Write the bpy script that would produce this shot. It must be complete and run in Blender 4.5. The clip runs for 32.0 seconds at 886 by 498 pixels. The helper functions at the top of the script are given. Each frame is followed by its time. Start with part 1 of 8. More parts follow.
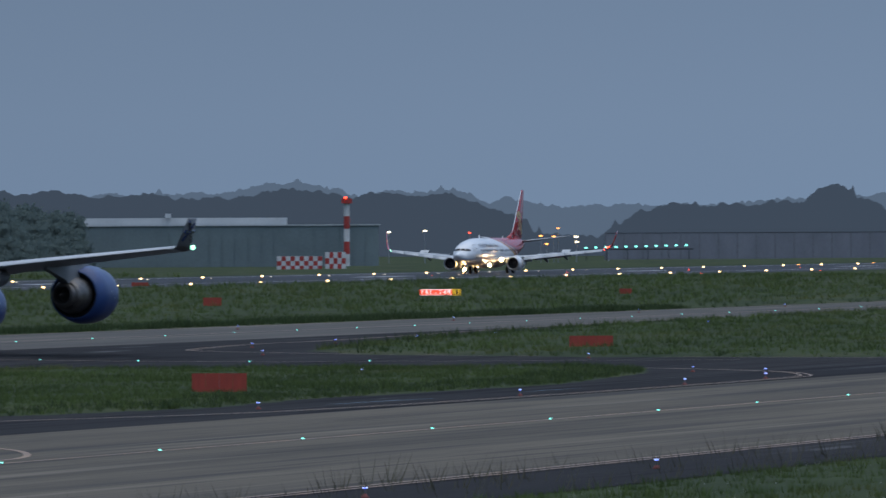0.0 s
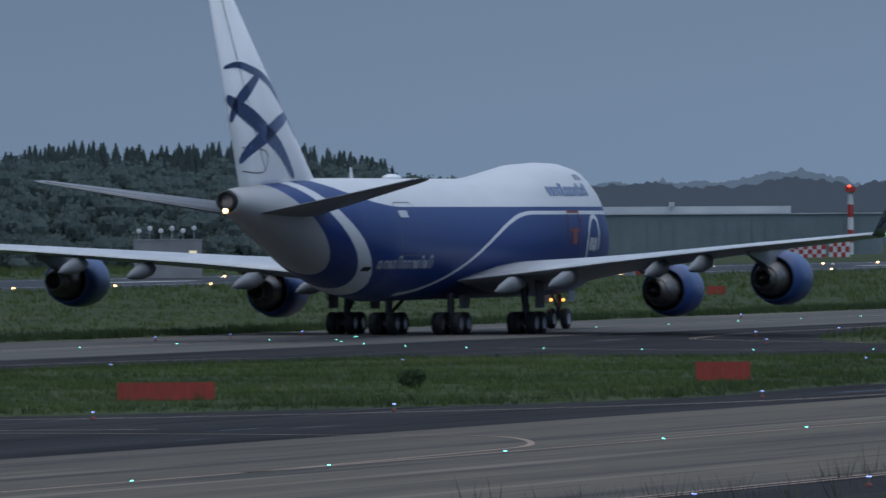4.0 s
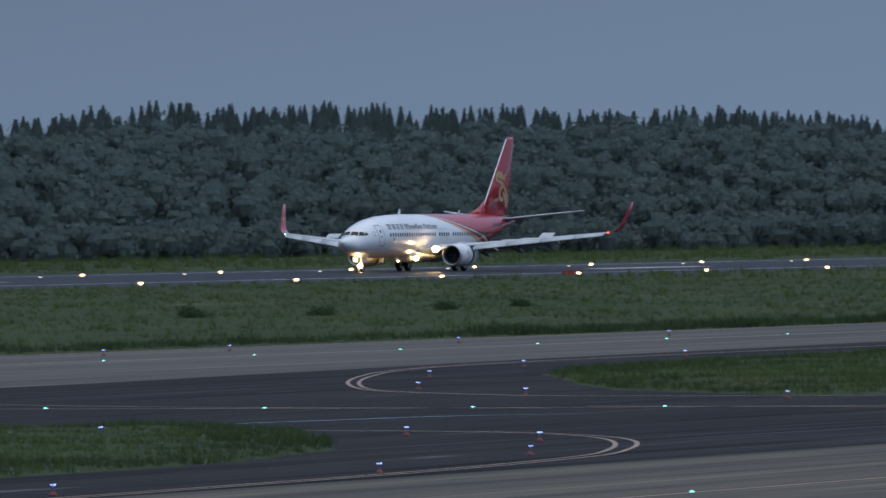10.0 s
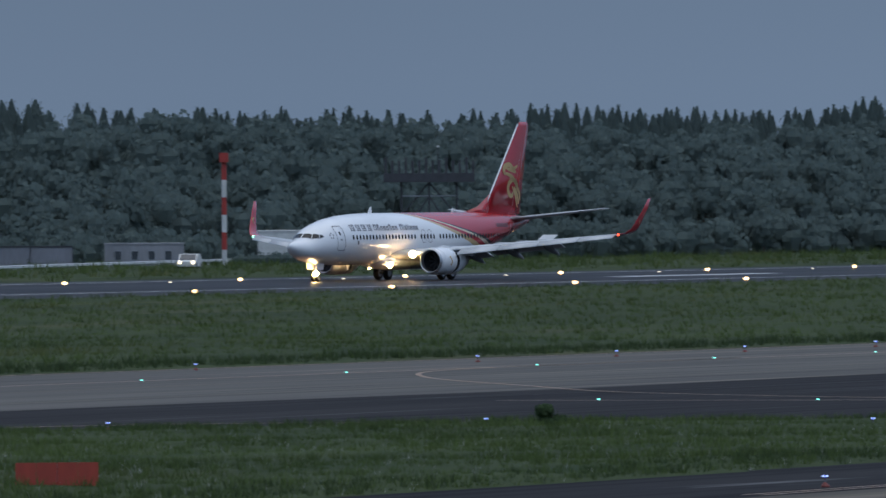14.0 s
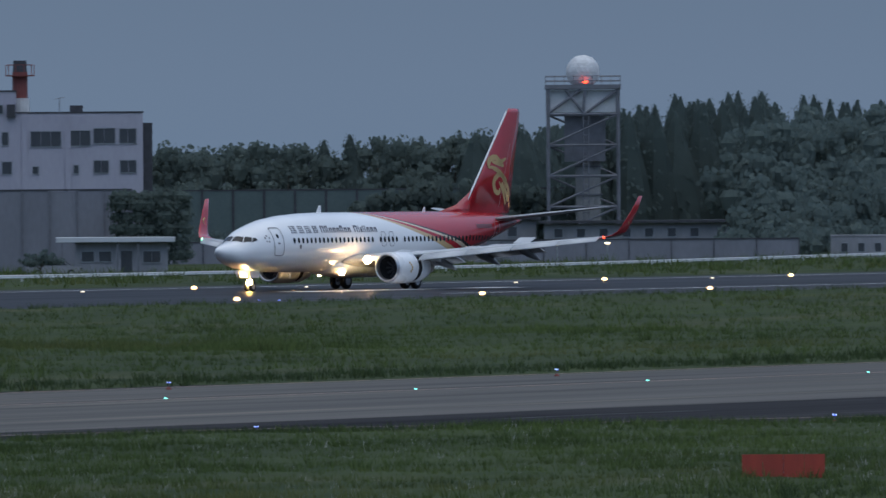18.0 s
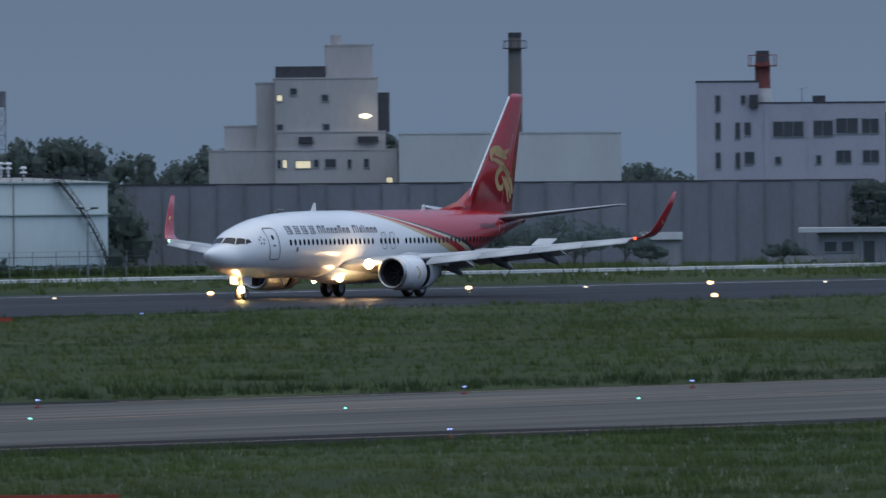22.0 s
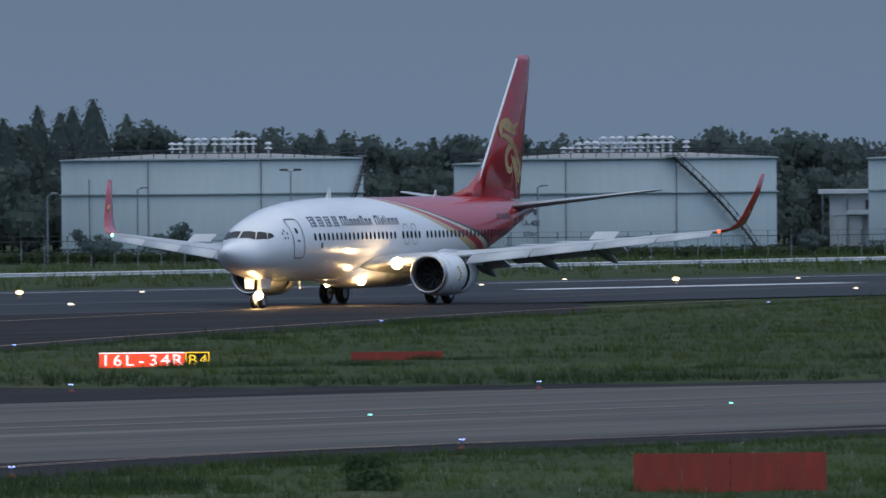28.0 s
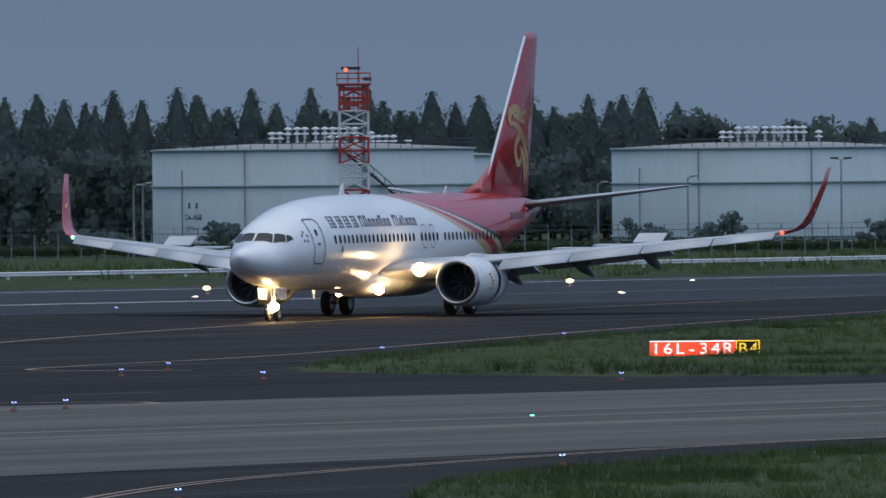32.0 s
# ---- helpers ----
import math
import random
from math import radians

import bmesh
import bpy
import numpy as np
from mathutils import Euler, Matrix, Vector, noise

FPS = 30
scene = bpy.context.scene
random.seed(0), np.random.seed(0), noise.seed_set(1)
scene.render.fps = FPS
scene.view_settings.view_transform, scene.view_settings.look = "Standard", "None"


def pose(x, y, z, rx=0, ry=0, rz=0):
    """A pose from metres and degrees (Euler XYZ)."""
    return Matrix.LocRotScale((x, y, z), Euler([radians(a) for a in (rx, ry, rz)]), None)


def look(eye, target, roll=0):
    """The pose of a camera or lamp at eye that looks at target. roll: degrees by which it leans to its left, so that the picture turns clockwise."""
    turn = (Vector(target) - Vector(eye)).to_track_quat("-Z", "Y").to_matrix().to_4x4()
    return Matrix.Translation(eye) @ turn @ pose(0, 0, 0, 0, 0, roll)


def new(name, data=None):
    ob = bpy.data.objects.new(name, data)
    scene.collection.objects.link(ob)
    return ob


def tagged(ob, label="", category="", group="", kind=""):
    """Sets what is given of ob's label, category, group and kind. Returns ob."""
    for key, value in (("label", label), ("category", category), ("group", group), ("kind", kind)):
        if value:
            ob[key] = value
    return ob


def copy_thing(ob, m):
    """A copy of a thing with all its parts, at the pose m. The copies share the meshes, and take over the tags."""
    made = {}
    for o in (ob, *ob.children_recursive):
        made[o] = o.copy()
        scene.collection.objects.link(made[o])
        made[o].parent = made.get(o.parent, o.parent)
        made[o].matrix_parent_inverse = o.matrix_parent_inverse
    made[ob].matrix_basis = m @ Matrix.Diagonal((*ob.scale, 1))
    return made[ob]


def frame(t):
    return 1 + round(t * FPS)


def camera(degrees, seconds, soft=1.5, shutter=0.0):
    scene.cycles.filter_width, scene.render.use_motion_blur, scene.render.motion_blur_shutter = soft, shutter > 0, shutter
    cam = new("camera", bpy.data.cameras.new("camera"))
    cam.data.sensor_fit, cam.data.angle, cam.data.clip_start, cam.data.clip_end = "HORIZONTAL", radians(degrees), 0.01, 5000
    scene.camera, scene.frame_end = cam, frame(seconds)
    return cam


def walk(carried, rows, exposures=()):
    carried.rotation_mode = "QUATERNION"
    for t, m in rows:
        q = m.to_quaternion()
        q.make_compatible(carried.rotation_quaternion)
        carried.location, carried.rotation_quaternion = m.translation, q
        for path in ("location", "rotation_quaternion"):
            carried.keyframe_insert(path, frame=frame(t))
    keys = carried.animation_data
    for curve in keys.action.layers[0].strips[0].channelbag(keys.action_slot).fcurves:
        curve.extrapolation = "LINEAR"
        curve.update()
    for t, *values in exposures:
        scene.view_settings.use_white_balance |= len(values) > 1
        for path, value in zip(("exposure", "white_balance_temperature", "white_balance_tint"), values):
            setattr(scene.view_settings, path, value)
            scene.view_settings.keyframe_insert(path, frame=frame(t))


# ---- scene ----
# ---------------------------------------------------------------- camera
# x runs along the runway, y across it; the camera stands on a mound beside the near taxiway
EYE = (0.0, 0.0, 6.573)
cam = camera(5.3125, 32.0, soft=1.5, shutter=0.35)


def aim(yaw, pitch, roll):
    a, b = radians(yaw), radians(pitch)
    target = (EYE[0] - 100 * math.sin(a) * math.cos(b), EYE[1] + 100 * math.cos(a) * math.cos(b), EYE[2] + 100 * math.sin(b))
    return look(EYE, target, roll)


# seconds, heading, pitch, roll
PAN = [
    (0, -74.627, -0.117, -0.28), (0.5, -74.207, -0.125, -0.29), (1, -73.852, -0.139, -0.29), (1.5, -73.516, -0.143, -0.29),
    (2, -73.153, -0.145, -0.29), (2.5, -72.779, -0.150, -0.30), (4.5, -71.166, -0.178, -0.31), (5, -70.695, -0.185, -0.31),
    (5.5, -70.230, -0.193, -0.31), (6, -69.787, -0.200, -0.32), (6.5, -69.273, -0.208, -0.32), (7, -68.775, -0.220, -0.33),
    (7.5, -68.237, -0.247, -0.33), (8, -67.669, -0.269, -0.33), (8.5, -67.083, -0.276, -0.34), (9, -66.516, -0.283, -0.34),
    (9.5, -65.956, -0.286, -0.35), (10, -65.402, -0.293, -0.35), (10.5, -64.834, -0.299, -0.35), (11, -64.236, -0.301, -0.36),
    (11.5, -63.662, -0.302, -0.36), (12, -63.086, -0.306, -0.37), (12.5, -62.508, -0.309, -0.37), (13, -61.918, -0.311, -0.38),
    (13.5, -61.328, -0.312, -0.38), (14, -60.771, -0.317, -0.38), (14.5, -60.226, -0.317, -0.39), (16.5, -57.924, -0.326, -0.41),
    (17, -57.390, -0.331, -0.41), (17.5, -56.850, -0.332, -0.41), (18, -56.414, -0.336, -0.42), (18.5, -55.977, -0.337, -0.42),
    (19, -55.449, -0.344, -0.42), (19.5, -54.835, -0.343, -0.43), (20, -54.200, -0.347, -0.43), (20.5, -53.613, -0.350, -0.44),
    (21, -53.048, -0.354, -0.44), (21.5, -52.481, -0.357, -0.45), (22, -51.960, -0.362, -0.45), (22.5, -51.372, -0.364, -0.45),
    (23, -50.826, -0.367, -0.46), (23.5, -50.218, -0.367, -0.46), (24, -49.651, -0.372, -0.47), (24.5, -49.226, -0.371, -0.47),
    (26.5, -47.206, -0.392, -0.49), (27, -46.700, -0.416, -0.49), (27.5, -46.196, -0.447, -0.49), (28, -45.730, -0.469, -0.50),
    (28.5, -45.283, -0.479, -0.50), (29, -44.864, -0.485, -0.50), (29.5, -44.393, -0.491, -0.51), (30, -43.952, -0.493, -0.51),
    (30.5, -43.550, -0.499, -0.51), (31, -43.129, -0.501, -0.52), (31.5, -42.772, -0.507, -0.52), (32, -42.428, -0.510, -0.52),
]
walk(cam, [(t, aim(y, p, r)) for t, y, p, r in PAN], [(0, 0.0, 6110, 10), (32, 0.0, 6110, 10)])

# ---------------------------------------------------------------- light: a grey-blue overcast dusk
SUN_EL, SUN_AZ = 55.0, 200.0
world = bpy.data.worlds.new("dusk")
scene.world = world
world.use_nodes = True
wt = world.node_tree
wt.nodes.clear()
w_out = wt.nodes.new("ShaderNodeOutputWorld")
w_bg = wt.nodes.new("ShaderNodeBackground")
w_tc = wt.nodes.new("ShaderNodeTexCoord")
w_sep = wt.nodes.new("ShaderNodeSeparateXYZ")
w_ramp = wt.nodes.new("ShaderNodeValToRGB")
w_sky = wt.nodes.new("ShaderNodeTexSky")
w_mix = wt.nodes.new("ShaderNodeMix")
w_sky.sky_type, w_sky.sun_disc = "NISHITA", False
w_sky.sun_elevation, w_sky.sun_rotation = radians(SUN_EL), radians(SUN_AZ)
w_mix.data_type, w_mix.blend_type = "RGBA", "ADD"
w_mix.inputs[0].default_value = 0.004
for pos, col in ((0.0, (0.135, 0.190, 0.272)), (0.012, (0.130, 0.182, 0.262)), (0.04, (0.100, 0.143, 0.215)), (0.15, (0.165, 0.235, 0.355)), (0.5, (0.295, 0.412, 0.615)), (1.0, (0.365, 0.505, 0.74))):
    e = w_ramp.color_ramp.elements.new(pos)
    e.color = (*col, 1)
w_ramp.color_ramp.elements.remove(w_ramp.color_ramp.elements[0])
w_ramp.color_ramp.elements.remove(w_ramp.color_ramp.elements[-1])
wt.links.new(w_tc.outputs["Generated"], w_sep.inputs[0])
wt.links.new(w_sep.outputs["Z"], w_ramp.inputs[0])
wt.links.new(w_ramp.outputs[0], w_mix.inputs[6])
wt.links.new(w_sky.outputs[0], w_mix.inputs[7])
w_far = wt.nodes.new("ShaderNodeMapRange")
w_far.inputs["From Min"].default_value, w_far.inputs["From Max"].default_value = 0.2, 0.5
w_far.inputs["To Min"].default_value, w_far.inputs["To Max"].default_value = 1.28, 1.0
wt.links.new(w_sep.outputs["Y"], w_far.inputs[0])
wt.links.new(w_mix.outputs[2], w_bg.inputs[0])
wt.links.new(w_far.outputs[0], w_bg.inputs[1])
wt.links.new(w_bg.outputs[0], w_out.inputs[0])
sun_data = bpy.data.lights.new("sun", "SUN")
sun_data.energy, sun_data.angle, sun_data.color = 0.2, radians(40), (0.80, 0.90, 1.0)
sun = new("sun", sun_data)
sun.matrix_world = look((0, 0, 100), (40, 60, 0))
# ---------------------------------------------------------------- tools
def part(name, bm, material, parent=None, label="", smooth=False):
    """Link a bmesh as one mesh object under a thing or a part."""
    me = bpy.data.meshes.new(name)
    bm.to_mesh(me)
    bm.free()
    return mesh_part(name, me, material, parent, label, smooth)


def mesh_part(name, me, material, parent=None, label="", smooth=False):
    for m in material if isinstance(material, (list, tuple)) else [material]:
        me.materials.append(m)
    if smooth:
        me.polygons.foreach_set("use_smooth", [True] * len(me.polygons))
    ob = new(name, me)
    if parent is not None:
        ob.parent = parent
    if label:
        tagged(ob, label)
    return ob


def thing(name, label, category, group="", kind="", at=None):
    ob = new(name)
    ob.empty_display_size = 0.2
    if at is not None:
        ob.matrix_world = at
    return tagged(ob, label, category, group, kind)


def bm_join(*bms):
    out = bmesh.new()
    for b in bms:
        me = bpy.data.meshes.new("tmp")
        b.to_mesh(me)
        b.free()
        out.from_mesh(me)
        bpy.data.meshes.remove(me)
    return out


def box(x0, x1, y0, y1, z0, z1, bevel=0.0):
    bm = bmesh.new()
    bmesh.ops.create_cube(bm, size=1, matrix=Matrix.LocRotScale(((x0 + x1) / 2, (y0 + y1) / 2, (z0 + z1) / 2), None, (x1 - x0, y1 - y0, z1 - z0)))
    if bevel:
        bmesh.ops.bevel(bm, geom=bm.edges[:], offset=bevel, segments=1, affect="EDGES")
    return bm


def rod(a, b, r0, r1=None, n=8):
    a, b = Vector(a), Vector(b)
    r1 = r0 if r1 is None else r1
    bm = bmesh.new()
    d = b - a
    m = Matrix.Translation((a + b) / 2) @ d.to_track_quat("Z", "Y").to_matrix().to_4x4()
    bmesh.ops.create_cone(bm, cap_ends=True, segments=n, radius1=r0, radius2=r1, depth=d.length, matrix=m)
    return bm


def rods(pairs, r, n=6):
    return bm_join(*[rod(a, b, r, n=n) for a, b in pairs])


def ball(c, r, sx=1, sy=1, sz=1, u=12, v=8):
    bm = bmesh.new()
    bmesh.ops.create_uvsphere(bm, u_segments=u, v_segments=v, radius=r, matrix=Matrix.LocRotScale(c, None, (sx, sy, sz)))
    return bm


def revolve(profile, axis="x", n=24, at=(0, 0, 0)):
    """Turn (along, radius) points round an axis through at."""
    bm = bmesh.new()
    rings = []
    for s, r in profile:
        ring = []
        for i in range(n):
            a = 2 * math.pi * i / n
            c, d = r * math.cos(a), r * math.sin(a)
            p = (s, c, d) if axis == "x" else (c, d, s)
            ring.append(bm.verts.new(Vector(p) + Vector(at)))
        rings.append(ring)
    for p, q in zip(rings, rings[1:]):
        for i in range(n):
            j = (i + 1) % n
            bm.faces.new((p[i], p[j], q[j], q[i]))
    bmesh.ops.recalc_face_normals(bm, faces=bm.faces[:])
    return bm


def loft(rings, cap=True):
    bm = bmesh.new()
    vs = [[bm.verts.new(p) for p in ring] for ring in rings]
    n = len(vs[0])
    for p, q in zip(vs, vs[1:]):
        for i in range(n):
            j = (i + 1) % n
            bm.faces.new((p[i], p[j], q[j], q[i]))
    if cap:
        bm.faces.new(vs[0])
        bm.faces.new(vs[-1])
    bmesh.ops.recalc_face_normals(bm, faces=bm.faces[:])
    return bm


FOIL = [(0, 0), (0.02, 0.32), (0.08, 0.62), (0.2, 0.9), (0.38, 1.0), (0.6, 0.78), (0.82, 0.38), (1, 0.03)]


def foil_ring(le, chord, thick, up, down=1.0):
    """Aerofoil section: le is its nose, chord runs aft (-x), up is the thickness direction."""
    le, up = Vector(le), Vector(up).normalized()
    ring = [le + Vector((-c * chord, 0, 0)) + up * (t * thick * chord / 2) for c, t in FOIL]
    ring += [le + Vector((-c * chord, 0, 0)) - up * (t * thick * chord / 2 * down) for c, t in FOIL[::-1][:-1]]
    return ring


def prism(outline, y0, y1, axis="y"):
    """Extrude an outline of (a, b) along an axis."""
    def at(a, b, c):
        return (a, c, b) if axis == "y" else (c, a, b) if axis == "x" else (a, b, c)
    bm = bmesh.new()
    lo, hi = [bm.verts.new(at(a, b, y0)) for a, b in outline], [bm.verts.new(at(a, b, y1)) for a, b in outline]
    bm.faces.new(lo)
    bm.faces.new(hi)
    n = len(lo)
    for i in range(n):
        j = (i + 1) % n
        bm.faces.new((lo[i], lo[j], hi[j], hi[i]))
    bmesh.ops.recalc_face_normals(bm, faces=bm.faces[:])
    return bm


def smooth_path(pts, n=6):
    """Catmull-Rom through the points."""
    pts = [Vector(p) for p in pts]
    out = []
    for i in range(len(pts) - 1):
        a, b, c, d = pts[max(i - 1, 0)], pts[i], pts[i + 1], pts[min(i + 2, len(pts) - 1)]
        for k in range(n):
            t = k / n
            out.append(0.5 * ((2 * b) + (c - a) * t + (2 * a - 5 * b + 4 * c - d) * t * t + (3 * b - a - 3 * c + d) * t ** 3))
    return out + [pts[-1]]


def ribbon(pts, width, z, thick=0.0):
    """A painted line along (x, y) points."""
    bm = bmesh.new()
    pts = [Vector((p[0], p[1])) for p in pts]
    prev = None
    for i, p in enumerate(pts):
        d = (pts[min(i + 1, len(pts) - 1)] - pts[max(i - 1, 0)]).normalized()
        nrm = Vector((-d.y, d.x)) * width / 2
        row = [bm.verts.new((*(p + nrm), z)), bm.verts.new((*(p - nrm), z))]
        if prev:
            bm.faces.new((prev[0], prev[1], row[1], row[0]))
        prev = row
    bmesh.ops.recalc_face_normals(bm, faces=bm.faces[:])
    return bm


def sheet(poly, z):
    bm = bmesh.new()
    f = bm.faces.new([bm.verts.new((x, y, z)) for x, y in poly])
    bmesh.ops.triangulate(bm, faces=[f])
    bmesh.ops.recalc_face_normals(bm, faces=bm.faces[:])
    return bm


def polar(az, dist, z=0.0):
    """A pose at a bearing and distance from the eye's foot, its local y pointing away from it."""
    a = radians(az)
    return pose(-dist * math.sin(a), dist * math.cos(a), z, 0, 0, az)


def fast_mesh(name, verts, faces):
    """verts (n, 3) and faces (m, k) arrays as a mesh."""
    me = bpy.data.meshes.new(name)
    verts, faces = np.asarray(verts, np.float32), np.asarray(faces, np.int32)
    k = faces.shape[1]
    me.vertices.add(len(verts))
    me.vertices.foreach_set("co", verts.ravel())
    me.loops.add(faces.size)
    me.loops.foreach_set("vertex_index", faces.ravel())
    me.polygons.add(len(faces))
    me.polygons.foreach_set("loop_start", np.arange(0, faces.size, k, dtype=np.int32))
    me.update(calc_edges=True)
    return me


def inside(poly, x, y):
    """Which of the points x, y (arrays) lie in the polygon."""
    res = np.zeros(np.shape(x), bool)
    n = len(poly)
    for i in range(n):
        (x0, y0), (x1, y1) = poly[i], poly[(i + 1) % n]
        cross = (y0 > y) != (y1 > y)
        res ^= cross & (x < (x1 - x0) * (y - y0) / ((y1 - y0) or 1e-9) + x0)
    return res


def edge_gap(poly, x, y):
    """Distance of the points to the polygon's outline."""
    best = np.full(np.shape(x), 1e9)
    n = len(poly)
    for i in range(n):
        a, b = np.array(poly[i], float), np.array(poly[(i + 1) % n], float)
        d = b - a
        t = np.clip(((x - a[0]) * d[0] + (y - a[1]) * d[1]) / (d @ d), 0, 1)
        best = np.minimum(best, np.hypot(x - a[0] - t * d[0], y - a[1] - t * d[1]))
    return best


def word(text, size, depth=0.01):
    """Letters of the built-in font as a mesh in the x-z plane, centred, facing -y."""
    cu = bpy.data.curves.new("letters", "FONT")
    cu.body, cu.size, cu.extrude, cu.align_x, cu.align_y = text, size, depth, "CENTER", "CENTER"
    ob = new("letters", cu)
    me = bpy.data.meshes.new_from_object(ob.evaluated_get(bpy.context.evaluated_depsgraph_get()))
    bpy.data.objects.remove(ob)
    bpy.data.curves.remove(cu)
    me.transform(Matrix.Rotation(radians(90), 4, "X"))
    bm = bmesh.new()
    bm.from_mesh(me)
    bpy.data.meshes.remove(me)
    return bm


# ---------------------------------------------------------------- materials
def rgb(c):
    return (*c, 1.0) if len(c) == 3 else c


def material(name, color, color2=None, rough=0.6, metal=0.0, scale=4.0, fine=40.0, bump=0.0, spec=0.5, stretch=(1, 1, 1), islands=0.0, coords="Object", coat=0.0, hard=(0.35, 0.65), streaks=()):
    """A surface of two noise scales between two colours, with roughness variation and fine relief."""
    m = bpy.data.materials.new(name)
    m.use_nodes = True
    nt = m.node_tree
    b = nt.nodes["Principled BSDF"]
    b.inputs["Metallic"].default_value = metal
    b.inputs["Specular IOR Level"].default_value = spec
    b.inputs["Coat Weight"].default_value = coat
    color2 = color2 or tuple(c * 0.82 for c in color)
    tc, mp = nt.nodes.new("ShaderNodeTexCoord"), nt.nodes.new("ShaderNodeMapping")
    mp.inputs["Scale"].default_value = stretch
    nt.links.new(tc.outputs[coords], mp.inputs[0])
    n1, n2 = nt.nodes.new("ShaderNodeTexNoise"), nt.nodes.new("ShaderNodeTexNoise")
    n1.inputs["Scale"].default_value, n2.inputs["Scale"].default_value = scale, fine
    n1.inputs["Detail"].default_value, n2.inputs["Detail"].default_value = 6, 4
    for n in (n1, n2):
        nt.links.new(mp.outputs[0], n.inputs["Vector"])
    add = nt.nodes.new("ShaderNodeMath")
    add.operation = "MULTIPLY_ADD"
    add.inputs[1].default_value, add.inputs[2].default_value = 0.35, 0.0
    nt.links.new(n2.outputs[0], add.inputs[0])
    add2 = nt.nodes.new("ShaderNodeMath")
    add2.operation = "MULTIPLY_ADD"
    add2.inputs[1].default_value = 0.65
    nt.links.new(n1.outputs[0], add2.inputs[0])
    nt.links.new(add.outputs[0], add2.inputs[2])
    ramp = nt.nodes.new("ShaderNodeValToRGB")
    ramp.color_ramp.elements[0].position, ramp.color_ramp.elements[1].position = hard
    ramp.color_ramp.elements[0].color, ramp.color_ramp.elements[1].color = rgb(color2), rgb(color)
    nt.links.new(add2.outputs[0], ramp.inputs[0])
    out = ramp.outputs[0]
    if islands:
        geo, hsv = nt.nodes.new("ShaderNodeNewGeometry"), nt.nodes.new("ShaderNodeHueSaturation")
        mr = nt.nodes.new("ShaderNodeMapRange")
        mr.inputs["To Min"].default_value, mr.inputs["To Max"].default_value = 1 - islands, 1 + islands
        nt.links.new(geo.outputs["Random Per Island"], mr.inputs[0])
        nt.links.new(mr.outputs[0], hsv.inputs["Value"])
        nt.links.new(out, hsv.inputs["Color"])
        out = hsv.outputs[0]
    for tint, lo, hi, sx, sy in streaks:
        # long thin marks: wheel tracks, wear, dry patches
        sm, sn, sr, sx_mix = nt.nodes.new("ShaderNodeMapping"), nt.nodes.new("ShaderNodeTexNoise"), nt.nodes.new("ShaderNodeMapRange"), nt.nodes.new("ShaderNodeMix")
        sm.inputs["Scale"].default_value = (sx, sy, 1)
        sm.inputs["Location"].default_value = (7.3 * lo, 11.1 * hi, 3.7 * sy)
        sn.inputs["Scale"].default_value, sn.inputs["Detail"].default_value = 1.0, 4
        sr.inputs["From Min"].default_value, sr.inputs["From Max"].default_value = lo, hi
        sx_mix.data_type = "RGBA"
        nt.links.new(tc.outputs[coords], sm.inputs[0])
        nt.links.new(sm.outputs[0], sn.inputs["Vector"])
        nt.links.new(sn.outputs[0], sr.inputs[0])
        nt.links.new(sr.outputs[0], sx_mix.inputs[0])
        nt.links.new(out, sx_mix.inputs[6])
        sx_mix.inputs[7].default_value = rgb(tint)
        out = sx_mix.outputs[2]
    nt.links.new(out, b.inputs["Base Color"])
    mr2 = nt.nodes.new("ShaderNodeMapRange")
    mr2.inputs["To Min"].default_value, mr2.inputs["To Max"].default_value = max(rough - 0.1, 0.02), min(rough + 0.1, 1)
    nt.links.new(n1.outputs[0], mr2.inputs[0])
    nt.links.new(mr2.outputs[0], b.inputs["Roughness"])
    if bump:
        bp = nt.nodes.new("ShaderNodeBump")
        bp.inputs["Strength"].default_value, bp.inputs["Distance"].default_value = bump, 0.03
        nt.links.new(n2.outputs[0], bp.inputs["Height"])
        nt.links.new(bp.outputs[0], b.inputs["Normal"])
    return m


def glow(name, color, strength):
    m = bpy.data.materials.new(name)
    m.use_nodes = True
    b = m.node_tree.nodes["Principled BSDF"]
    b.inputs["Base Color"].default_value = rgb(color)
    b.inputs["Emission Color"].default_value = rgb(color)
    b.inputs["Emission Strength"].default_value = strength
    return m
ASPHALT = material("asphalt", (0.042, 0.041, 0.043), (0.022, 0.022, 0.024), 0.85, scale=0.05, fine=1.2, bump=0.3, stretch=(0.3, 5, 1), spec=0.03, hard=(0.38, 0.64), streaks=(((0.015, 0.015, 0.017), 0.54, 0.66, 0.02, 0.9), ((0.085, 0.083, 0.088), 0.60, 0.74, 0.025, 1.6), ((0.11, 0.11, 0.115), 0.66, 0.76, 0.06, 0.5)))
TAXI = material("worn_pale_asphalt", (0.142, 0.126, 0.103), (0.086, 0.078, 0.067), 0.85, scale=0.045, fine=0.9, bump=0.3, stretch=(0.22, 6, 1), spec=0.04, hard=(0.38, 0.62), streaks=(((0.065, 0.063, 0.060), 0.54, 0.68, 0.012, 0.55), ((0.185, 0.165, 0.135), 0.56, 0.72, 0.015, 0.8), ((0.055, 0.053, 0.052), 0.60, 0.72, 0.03, 1.7)))
